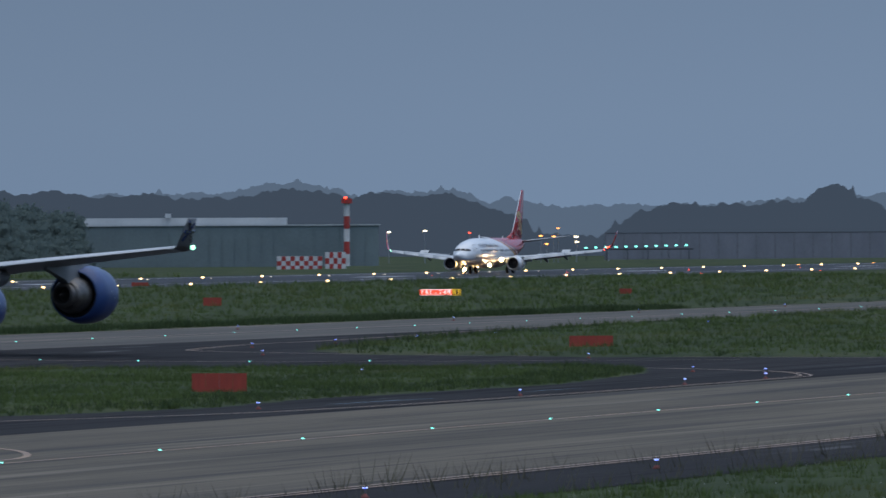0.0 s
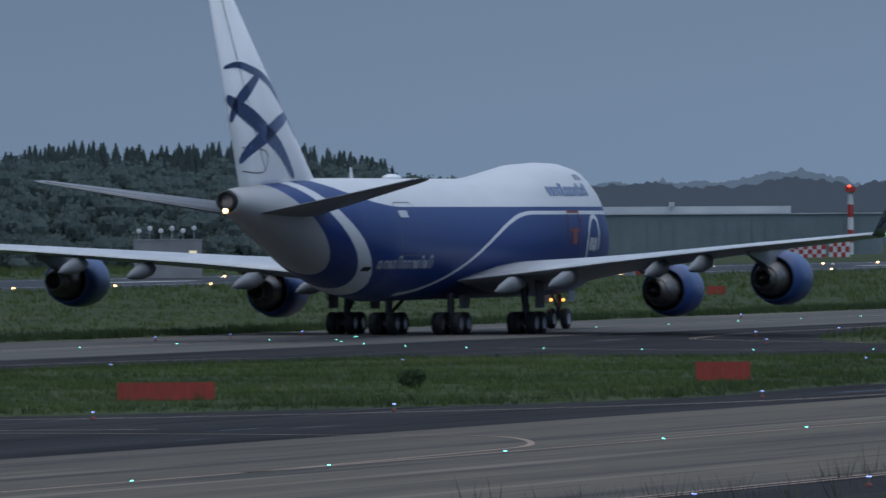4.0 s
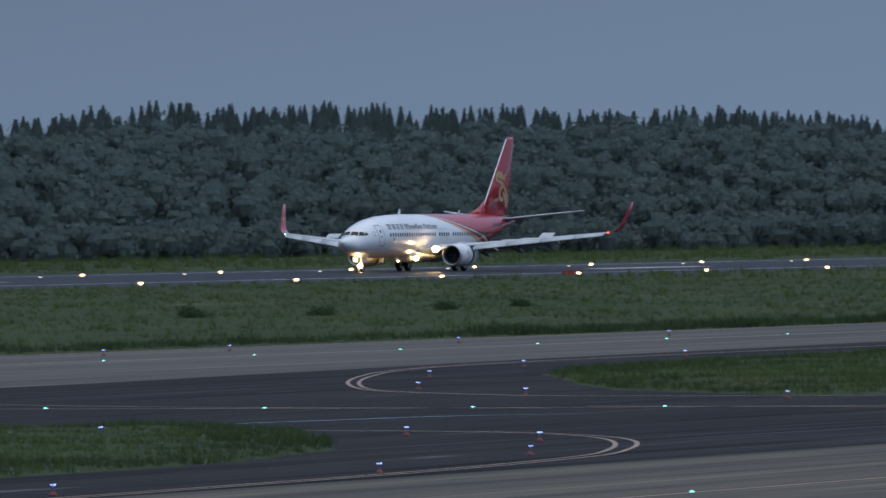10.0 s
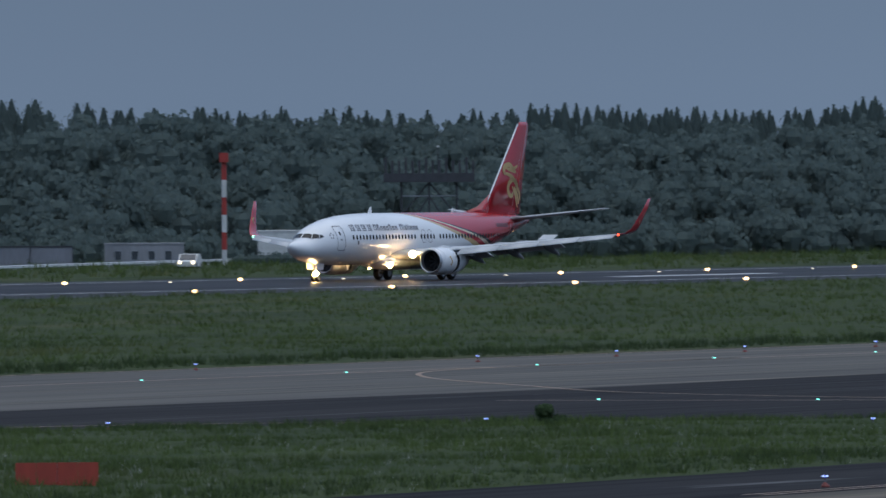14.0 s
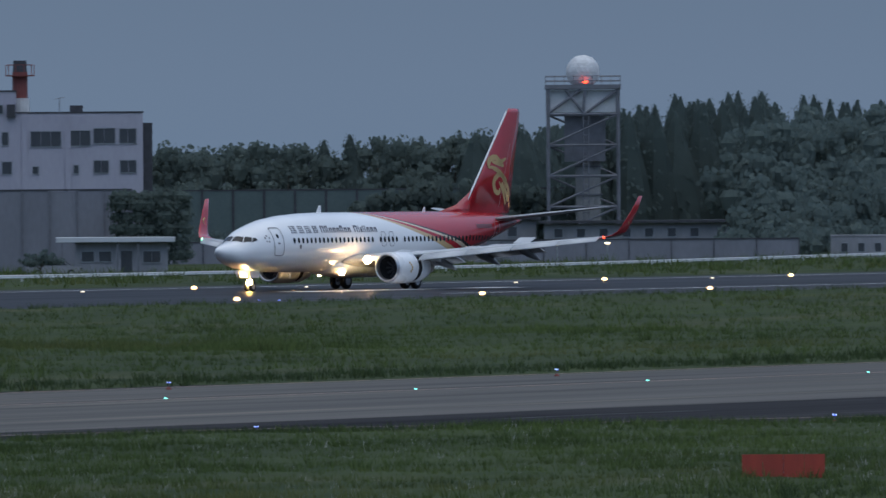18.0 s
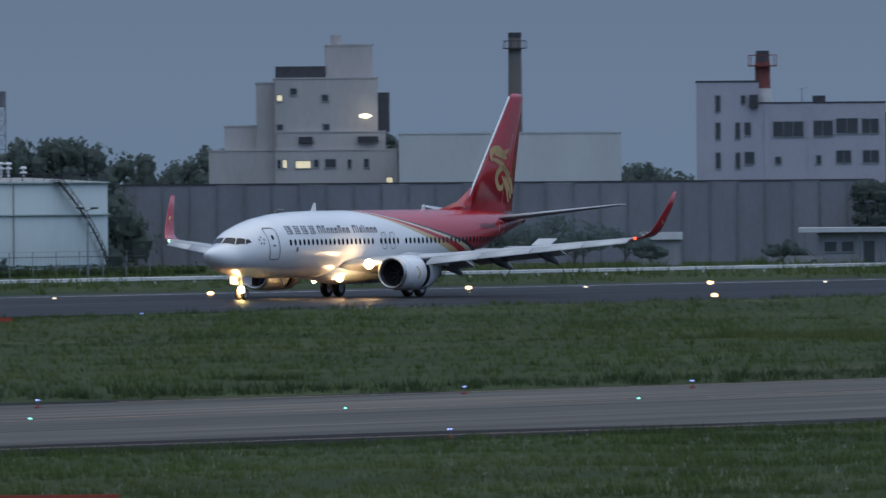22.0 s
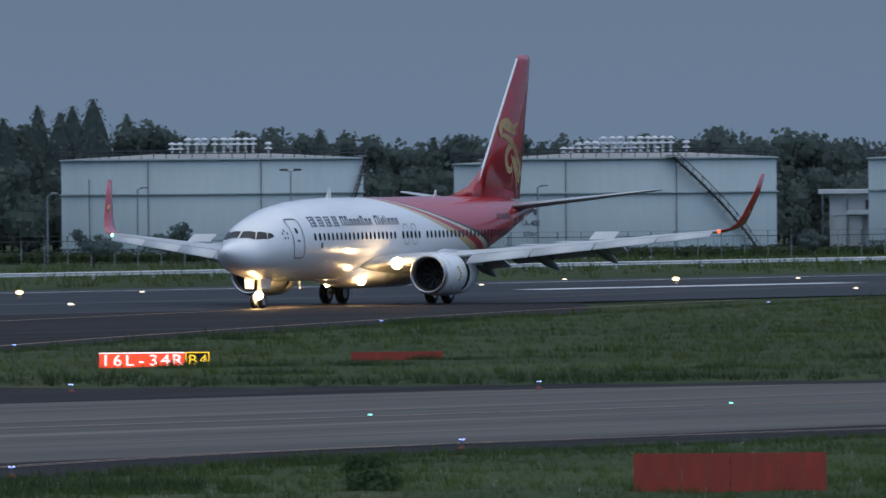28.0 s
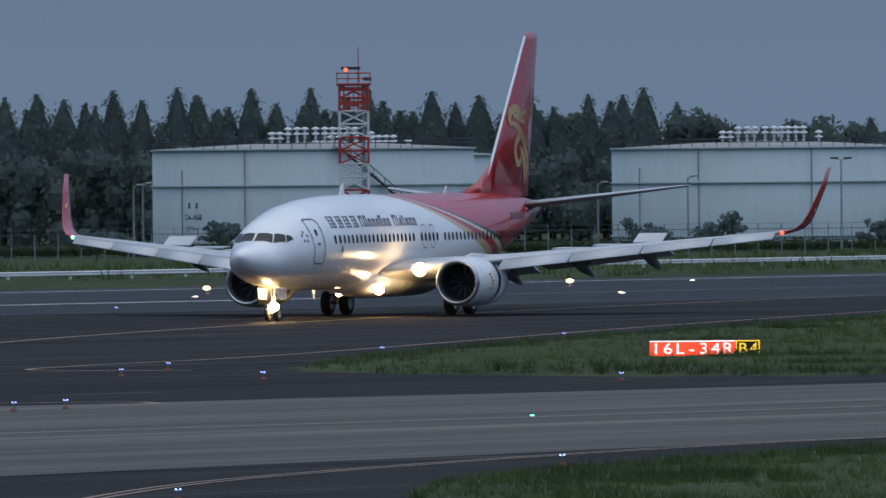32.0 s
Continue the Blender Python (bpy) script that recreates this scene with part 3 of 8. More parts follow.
line("link_centreline", [(466, 152), (460, 142), (457.5, 135), (459, 129), (463, 112)], 0.28, PAINT_F, "faded link taxiway centreline")
line("exit_lead_line", [(480, 363), (430, 360), (390, 352), (340, 333.5), (280, 307), (235, 280), (200, 250), (165, 215), (140, 180)], 0.3, PAINT_Y, "yellow lead-off line from the runway to the exit")
line("exit_edge_line", [(170, 199.6), (173, 201.2), (171, 204.6), (150, 212)], 0.25, PAINT_Y, "yellow curved edge line at the runway exit")
line("exit_edge_line", [(350, 321), (320, 307.5), (285, 288.5), (273.4, 281.8), (259.9, 273.8), (236.8, 259), (222.1, 249.8), (213.4, 245), (204.3, 241.2), (199, 237.5), (201, 232)], 0.26, PAINT_Y, "yellow exit edge line curving along the grass")
for k in range(-1, 10):
    x0 = 378.8 + 149.2 * k
    tagged(part("touchdown_mark", ribbon([(x0, RWY_Y - 3.0), (x0 + 26.5, RWY_Y - 3.0)], 3.0, 0.012), PAINT_W), "white runway touchdown mark", "marking", "runway touchdown marks", "structure")
for y, x0 in ((RWY_Y - 20.6, 520), (RWY_Y + 20.6, -500)):
    line("runway_edge_line", [(x0, y), (3500, y)], 0.8, PAINT_W, "white runway edge line", False)
line("runway_edge_line", [(-200, 351), (312.5, 351)], 0.9, PAINT_W, "white runway edge line", False)


def wet(pts, width):
    """A shallow rainwater streak with a ragged edge."""
    path = smooth_path([(x, y, 0) for x, y in pts], 10)
    bm = bmesh.new()
    prev = None
    n = len(path)
    for i, p in enumerate(path):
        d = (path[min(i + 1, n - 1)] - path[max(i - 1, 0)]).normalized()
        w = width * math.sin(math.pi * (i + 0.3) / n) ** 0.6 * (0.7 + 0.3 * math.sin(i * 2.1) + 0.15 * math.sin(i * 5.3)) / 2
        nrm = Vector((-d.y, d.x, 0)) * w
        row = [bm.verts.new((p.x + nrm.x, p.y + nrm.y, 0.0095)), bm.verts.new((p.x - nrm.x, p.y - nrm.y, 0.0095))]
        if prev:
            bm.faces.new((prev[0], prev[1], row[1], row[0]))
        prev = row
    bmesh.ops.recalc_face_normals(bm, faces=bm.faces[:])
    tagged(part("puddle", bm, WATER), "thin rainwater streak shining on the asphalt", "puddle", "puddles on the taxiways")


for pts, width in (([(250.5, 123.2), (254, 123.0), (258.8, 121.9), (263.4, 120.9), (265.8, 119.6), (268.4, 117.6)], 0.85), ([(255.6, 102.9), (258, 102.7), (260.2, 102.4)], 0.35), ([(291.5, 119.6), (292.8, 118.4), (294.2, 117.0)], 0.4), ([(298, 112.5), (303, 108.5)], 0.3), ([(345, 99.5), (352, 99.3), (358, 98.8)], 0.4), ([(372, 99.2), (381, 98.9)], 0.3), ([(281, 101.4), (287, 101.2)], 0.25)):
    wet(pts, width)

# ---------------------------------------------------------------- grass
ISLAND_B = [(118, 104), (126, 139), (131, 144), (140, 149.7), (154, 153.5), (172, 154), (195, 153), (214, 150), (227, 144), (238, 136), (246, 127), (249.5, 121.5), (246.5, 117.5), (238, 112.5), (228, 107.6), (217, 105), (197, 104.2), (150, 104)]
ISLAND_C = [(294, 121.5), (301, 131), (309, 136), (316, 139.5), (328, 146), (342, 149.6), (372, 151), (400, 150.4), (418, 146.5), (428, 139), (431.5, 127), (439, 115), (432, 109), (421, 106.3), (391, 102.4), (355, 103.6), (340, 102.2), (325, 104.5), (310, 112)]
ISLAND_D = [(473, 104), (474, 122), (485, 138), (500, 145), (515, 148), (554, 154.5), (620, 161), (715, 167), (900, 168), (1400, 168), (1400, 103), (600, 103), (490, 103)]
NEAR_VERGE = [(100, 25), (100, 55), (190, 60), (900, 60.5), (900, 25)]
STRIP = [(200.5, 222), (204, 230), (216, 241.5), (224, 247), (233, 252.5), (242, 258.5), (254, 266), (265, 272.5), (281, 280.5), (296, 288.5), (313, 296.5), (331, 305), (348, 312), (372, 319), (405, 325), (480, 326), (2600, 326), (2600, 187.6), (480, 187.4), (425, 188.2), (393, 189), (330, 188.8), (280, 188.6), (255, 189.8), (242, 191), (232, 192.8), (222, 196), (214, 200.5), (207, 206), (203, 212)]
FAR_STRIP = [(-300, 395.5), (2600, 395.5), (2600, 462), (900, 470), (300, 470), (-300, 470)]
grng = np.random.default_rng(7)


def wave(x, y, s, seed=0.0):
    return (np.sin(x * s + seed) * np.cos(y * s * 1.3 - seed) + 0.5 * np.sin(x * s * 2.3 + y * s * 1.7 + seed * 2) + 0.3 * np.sin(x * s * 5.1 - y * s * 3.9)) / 1.8


def turf(name, poly, cell, height, label):
    xs = np.array([p[0] for p in poly], float)
    ys = np.array([p[1] for p in poly], float)
    nx, ny = int((xs.max() - xs.min()) / cell) + 2, int((ys.max() - ys.min()) / (cell * 0.6)) + 2
    gx, gy = np.meshgrid(np.linspace(xs.min() - .1, xs.max() + .1, nx), np.linspace(ys.min() - .1, ys.max() + .1, ny))
    gap = np.where(inside(poly, gx, gy), edge_gap(poly, gx, gy), -1)
    h = np.where(gap > 0, 0.03 + height * np.clip(gap / 3, 0, 1) * (0.55 + 0.45 * wave(gx, gy, 0.35, 1)), -0.03)
    v = np.stack([gx, gy, h], -1).reshape(-1, 3)
    idx = np.arange(nx * ny).reshape(ny, nx)
    f = np.stack([idx[:-1, :-1], idx[:-1, 1:], idx[1:, 1:], idx[1:, :-1]], -1).reshape(-1, 4)
    keep = (gap.reshape(-1)[f] > -0.5).any(1)
    return tagged(mesh_part(name, fast_mesh(name, v, f[keep]), GRASS, smooth=True), label, "grass", kind="stuff")


def tufts(name, poly, count, size, mat, label, rim=False, blades=8, box_=None, cat="grass", thin=0.08, turf_h=0.16):
    """Grass tufts, each a few thin blades, scattered over a polygon, or along its rim."""
    xs = [p[0] for p in poly]
    ys = [p[1] for p in poly]
    x0, x1, y0, y1 = box_ or (min(xs), max(xs), min(ys), max(ys))
    px, py = grng.uniform(x0, x1, count * 3), grng.uniform(y0, y1, count * 3)
    ok = inside(poly, px, py)
    px, py = px[ok], py[ok]
    gap = edge_gap(poly, px, py)
    clump = wave(px, py, 0.22, 3) + 0.6 * wave(px, py, 0.7, 5)
    keep = (gap < 3.5) & (gap > 0.1) if rim else clump + grng.uniform(-1.6, 1.6, len(px)) > -0.75
    px, py, clump, gap = px[keep][:count], py[keep][:count], clump[keep][:count], gap[keep][:count]
    n = len(px)
    s = size * grng.uniform(0.5, 1.5, n) * (1 + 0.4 * np.clip(clump, -1, 1))
    ang = grng.uniform(0, 2 * np.pi, (n, blades))
    r = s[:, None] * grng.uniform(0.1, 0.8, (n, blades))
    bx, by = px[:, None] + np.cos(ang) * r, py[:, None] + np.sin(ang) * r
    hgt = s[:, None] * grng.uniform(0.6, 1.3, (n, blades))
    w = s[:, None] * thin
    tx, ty = bx + np.cos(ang) * hgt * 0.5, by + np.sin(ang) * hgt * 0.5
    lift = turf_h * np.clip(gap / 3, 0, 1) * (0.55 + 0.45 * wave(px, py, 0.35, 1)) if turf_h else 0 * px
    base = np.broadcast_to(lift[:, None] - 0.02, bx.shape)
    v = np.stack([np.stack([bx - np.sin(ang + .7) * w, by + np.cos(ang + .7) * w, base], -1), np.stack([bx + np.sin(ang + .7) * w, by - np.cos(ang + .7) * w, base], -1), np.stack([tx, ty, base + hgt + 0.07], -1)], 2).reshape(-1, 3)
    f = np.arange(len(v)).reshape(-1, 3)
    return tagged(mesh_part(name, fast_mesh(name, v, f), mat), label, cat, kind="stuff")


turf("island_turf", ISLAND_B, 0.8, 0.16, "rough green grass on the taxiway island")
turf("island_turf", ISLAND_C, 1.0, 0.16, "rough green grass on the taxiway island")
turf("island_turf", ISLAND_D, 2.0, 0.16, "rough green grass on the taxiway island")
turf("verge_turf", NEAR_VERGE, 1.5, 0.16, "rough grass verge beside the taxiway")
turf("strip_turf", STRIP, 3.0, 0.20, "long green grass strip beside the runway")
turf("far_turf", FAR_STRIP, 6.0, 0.25, "green grass beyond the runway")
tufts("island_grass", ISLAND_B, 26000, 0.125, BLADES, "tufted green grass with clover")
tufts("island_grass", ISLAND_C, 19000, 0.15, BLADES, "tufted green grass")
tufts("island_grass", ISLAND_D, 9000, 0.24, BLADES, "tufted green grass", box_=(470, 800, 100, 172))
tufts("verge_grass", NEAR_VERGE, 11000, 0.15, BLADES, "tall verge grass", box_=(190, 420, 30, 61))
tufts("clover_flowers", NEAR_VERGE, 500, 0.07, BLOOM, "small white clover flowers in the verge", blades=3, cat="flowers", box_=(190, 300, 40, 61))
tufts("strip_grass", STRIP, 22000, 0.20, BLADES, "long meadow grass", box_=(200, 700, 188, 327), turf_h=0.2)
tufts("strip_grass", STRIP, 16000, 0.13, BLADES, "long lush grass beside the exit", box_=(200, 380, 200, 322), turf_h=0.2)
tufts("strip_grass", STRIP, 9000, 0.38, BLADES, "long meadow grass", box_=(700, 1300, 193, 327), turf_h=0.2)
tufts("rim_weeds", STRIP, 9000, 0.24, WEEDS, "dark tall weeds along the grass edge", True, box_=(200, 900, 187, 330))
tufts("rim_weeds", ISLAND_B, 3500, 0.14, WEEDS, "dark tall weeds along the grass edge", True)
tufts("rim_weeds", ISLAND_C, 3000, 0.18, WEEDS, "dark tall weeds along the grass edge", True)
tufts("rim_weeds", ISLAND_D, 2200, 0.28, WEEDS, "dark tall weeds along the grass edge", True, box_=(470, 800, 100, 172))
# the rim's dark weed colour also carries shade on its upright face
tufts("rim_grass", STRIP, 9000, 0.22, WEEDS, "taller grass along the pavement edge", True, box_=(199, 420, 187, 216))
tufts("rim_grass", STRIP, 7000, 0.28, WEEDS, "taller grass along the pavement edge", True, box_=(420, 760, 188, 196))
tufts("rim_grass", STRIP, 11000, 0.15, WEEDS, "taller grass along the exit edge", True, box_=(200, 400, 216, 327))
tufts("rim_grass", ISLAND_B, 6000, 0.13, WEEDS, "taller grass round the island", True)
tufts("rim_grass", ISLAND_C, 5000, 0.16, WEEDS, "taller grass round the island", True)
for cx, cy, n in ((222.5, 226.0, 60), (219.0, 225.2, 50), (226.5, 224.6, 70), (233.0, 226.8, 60), (240.0, 214.0, 80), (228.0, 209.6, 70), (252.0, 205.5, 70), (238.5, 247.0, 70), (258.0, 262.0, 80), (214.0, 216.0, 50), (290.0, 284.0, 90)):
    tufts("weed_patch", [(cx - 1.5, cy - 1.2), (cx + 1.5, cy - 1.2), (cx + 1.9, cy + 1.2), (cx - 1.3, cy + 1.2)], n, 0.19, WEEDS, "clump of taller weeds in the grass", blades=14, thin=0.11, turf_h=0.1)
for cx, cy, n in ((135.0, 141.0, 80), (150.0, 149.0, 80), (160.0, 150.5, 70), (171.0, 151.0, 80), (186.0, 149.5, 80), (199.0, 146.0, 80), (212.0, 147.0, 80), (230.0, 138.0, 90)):
    tufts("weed_patch", [(cx - 2, cy - 1.4), (cx + 2, cy - 1.4), (cx + 2.4, cy + 1.4), (cx - 1.6, cy + 1.4)], n, 0.15, WEEDS, "clump of taller weeds in the grass", blades=14, thin=0.11, turf_h=0.1)
tufts("weed_patch", [(321, 222), (331, 221), (333, 240), (323, 241)], 700, 0.30, BLADES, "patch of taller dark weeds in the grass", blades=10)
tufts("weed_patch", [(360, 236), (376, 236), (376, 244), (362, 246)], 260, 0.26, BLADES, "patch of taller dark weeds in the grass", blades=10)
tufts("far_grass", FAR_STRIP, 9000, 0.45, BLADES, "long grass beyond the runway", box_=(350, 1300, 395, 470), turf_h=0.25)
tufts("clover_flowers", ISLAND_B, 2500, 0.09, BLOOM, "small white clover flowers in the grass", blades=3, cat="flowers")
tufts("dry_stalks", [(195, 60), (195, 67.5), (330, 67.5), (330, 60)], 330, 0.38, STALKS, "dry grass stalks at the pavement edge", blades=5, thin=0.026, turf_h=0)
# ---------------------------------------------------------------- aircraft
class Hull:
    """A fuselage: stations of distance from the nose, top, bottom and half-width."""

    def __init__(self, stations, gear, mid=0.5):
        self.s, self.gear, self.mid = np.array(stations, float), gear, mid

    def at(self, back):
        return [float(np.interp(back, self.s[:, 0], self.s[:, i])) for i in (1, 2, 3)]

    def side(self, back, z):
        top, bot, hw = self.at(back)
        zc = bot + (top - bot) * self.mid
        hh = (top - zc) if z > zc else (zc - bot)
        return hw * math.sqrt(max(0.0, 1 - ((z - zc) / max(hh, 1e-3)) ** 2))

    def ring(self, back, n=40):
        top, bot, hw = self.at(back)
        zc = bot + (top - bot) * self.mid
        out = []
        for i in range(n):
            a = 2 * math.pi * i / n
            c, s = math.cos(a), math.sin(a)
            out.append((self.gear - back, hw * c, zc + (top - zc if s > 0 else zc - bot) * s))
        return out

    def skin(self, extra=()):
        xs = self.s[:, 0]
        fine = sorted(set(np.round(np.concatenate([np.linspace(a, b, max(2, int((b - a) / 0.6) + 2)) for a, b in zip(xs, xs[1:])]), 3)))
        return loft([self.ring(b) for b in fine])

    def patch(self, outline, side, proud=0.012, rows=4):
        """A thin patch lying on the skin, from an outline of (back, z) that is convex: a fan of strips."""
        bm = bmesh.new()
        n = len(outline)
        cb, cz = sum(p[0] for p in outline) / n, sum(p[1] for p in outline) / n
        rings = []
        for k in range(rows, 0, -1):
            f = k / rows
            rings.append([bm.verts.new(self.point(cb + (b - cb) * f, cz + (z - cz) * f, side, proud)) for b, z in outline])
        mid = bm.verts.new(self.point(cb, cz, side, proud))
        for p, q in zip(rings, rings[1:]):
            for i in range(n):
                j = (i + 1) % n
                bm.faces.new((p[i], p[j], q[j], q[i]))
        for i in range(n):
            bm.faces.new((rings[-1][i], rings[-1][(i + 1) % n], mid))
        bmesh.ops.recalc_face_normals(bm, faces=bm.faces[:])
        return bm

    def pane(self, quad, side, proud, n=6):
        """A patch between four corners of (back, degrees from the crown)."""
        bm = bmesh.new()
        grid = []
        for i in range(n + 1):
            row = []
            for k in range(n + 1):
                u, v = i / n, k / n
                b, a = [(1 - u) * ((1 - v) * quad[0][m] + v * quad[1][m]) + u * ((1 - v) * quad[3][m] + v * quad[2][m]) for m in (0, 1)]
                top, bot, hw = self.at(b)
                zc = bot + (top - bot) * self.mid
                row.append(bm.verts.new((self.gear - b + proud * 0.5, side * (hw + proud) * math.sin(radians(a)), zc + (top - zc + proud) * math.cos(radians(a)))))
            grid.append(row)
        for p, q in zip(grid, grid[1:]):
            for k in range(n):
                bm.faces.new((p[k], p[k + 1], q[k + 1], q[k]))
        bmesh.ops.recalc_face_normals(bm, faces=bm.faces[:])
        return bm

    def point(self, back, z, side, proud):
        y = self.side(back, z)
        return (self.gear - back, side * (y + proud), z)

    def band(self, path, width, side, proud=0.014, closed=False):
        """A thin line on the skin along (back, z) points."""
        pts = [Vector((b, z)) for b, z in path]
        if closed:
            pts.append(pts[0])
        fine = [pts[0]]
        for p, q in zip(pts, pts[1:]):
            m = max(1, int((q - p).length / 0.2))
            fine += [p.lerp(q, (k + 1) / m) for k in range(m)]
        pts = fine
        bm = bmesh.new()
        prev = None
        for i, p in enumerate(pts):
            d = pts[min(i + 1, len(pts) - 1)] - pts[max(i - 1, 0)]
            d = d.normalized() if d.length else Vector((1, 0))
            nrm = Vector((-d.y, d.x)) * width / 2
            row = [bm.verts.new(self.point(*(p + nrm), side, proud)), bm.verts.new(self.point(*(p - nrm), side, proud))]
            if prev:
                bm.faces.new((prev[0], prev[1], row[1], row[0]))
            prev = row
        bmesh.ops.recalc_face_normals(bm, faces=bm.faces[:])
        return bm


def rounded(b0, b1, z0, z1, r=0.1, n=3):
    out = []
    for cb, cz, a0 in ((b1 - r, z1 - r, 0), (b0 + r, z1 - r, 90), (b0 + r, z0 + r, 180), (b1 - r, z0 + r, 270)):
        for k in range(n + 1):
            a = radians(a0 + 90 * k / n)
            out.append((cb + r * math.cos(a), cz + r * math.sin(a)))
    return out


def wing_part(sections, up=(0, 0, 1)):
    """sections: nose place, chord, thickness ratio[, up]."""
    return loft([foil_ring(s[0], s[1], s[2], s[3] if len(s) > 3 else up) for s in sections])


def flat_ribbon(path, width, surf, proud, taper=True):
    """A tapering stroke on an upright surface: path of (x, z), surf gives its half-thickness there."""
    pts = smooth_path([(a, b, 0) for a, b in path], 7)
    bm = bmesh.new()
    n = len(pts)
    for side in (1, -1):
        prev = None
        for i, p in enumerate(pts):
            d = (pts[min(i + 1, n - 1)] - pts[max(i - 1, 0)]).normalized()
            w = width * ((0.25 + 0.75 * math.sin(math.pi * min(1, max(0.0, i / (n - 1)))) ** 0.6) if taper else 1) / 2
            nrm = Vector((-d.y, d.x)) * w
            row = []
            for q in (Vector((p.x, p.y)) + nrm, Vector((p.x, p.y)) - nrm):
                row.append(bm.verts.new((q.x, side * (surf(q.x, q.y) + proud), q.y)))
            if prev:
                bm.faces.new((prev[0], prev[1], row[1], row[0]))
            prev = row
    bmesh.ops.recalc_face_normals(bm, faces=bm.faces[:])
    return bm


def wheel(parent, c, r, w, name="wheel"):
    tyre = part(name, revolve([(-w / 2, r * 0.55), (-w / 2, r * 0.86), (-w * 0.38, r * 0.97), (0, r), (w * 0.38, r * 0.97), (w / 2, r * 0.86), (w / 2, r * 0.55)], "x", 20, (0, 0, 0)), DARK, parent, smooth=True)
    tyre.matrix_basis = pose(*c, 0, 0, 90)
    part("rim", bm_join(revolve([(-w * 0.42, 0.01), (-w * 0.42, r * 0.4), (-w * 0.5, r * 0.57), (w * 0.5, r * 0.57), (w * 0.42, r * 0.4), (w * 0.42, 0.01)], "x", 16)), HUB, tyre)
    return tyre


def lamp_disc(name, parent, c, r, mat, face=(1, 0, 0), label=""):
    bm = bmesh.new()
    q = Vector(face).to_track_quat("Z", "Y").to_matrix().to_4x4()
    bmesh.ops.create_uvsphere(bm, u_segments=12, v_segments=8, radius=r, matrix=Matrix.Translation(c) @ q @ Matrix.Diagonal((1, 1, 0.8, 1)))
    return part(name, bm, mat, parent, label)


# ---- the twin-engined airliner; local x ahead, y to its left wing, origin on the ground between its main wheels
JET = Hull([(0, 2.80, 2.74, 0.03), (0.12, 2.96, 2.52, 0.24), (0.4, 3.09, 2.27, 0.46), (1.0, 3.26, 1.95, 0.80), (1.7, 3.42, 1.72, 1.07), (2.05, 3.66, 1.64, 1.19), (2.45, 3.97, 1.57, 1.31), (3.1, 4.27, 1.47, 1.48), (4.2, 4.58, 1.37, 1.67),
            (5.5, 4.87, 1.31, 1.80), (7.5, 5.12, 1.27, 1.88), (9.5, 5.24, 1.26, 1.88), (12, 5.30, 1.26, 1.88), (24.0, 5.30, 1.26, 1.88), (26.5, 5.30, 1.55, 1.86), (29.5, 5.29, 2.15, 1.70), (32.5, 5.24, 2.90, 1.36), (35.3, 5.10, 3.66, 0.90), (37.2, 4.92, 4.15, 0.48), (38.0, 4.78, 4.38, 0.26)], 19.6, 0.47)


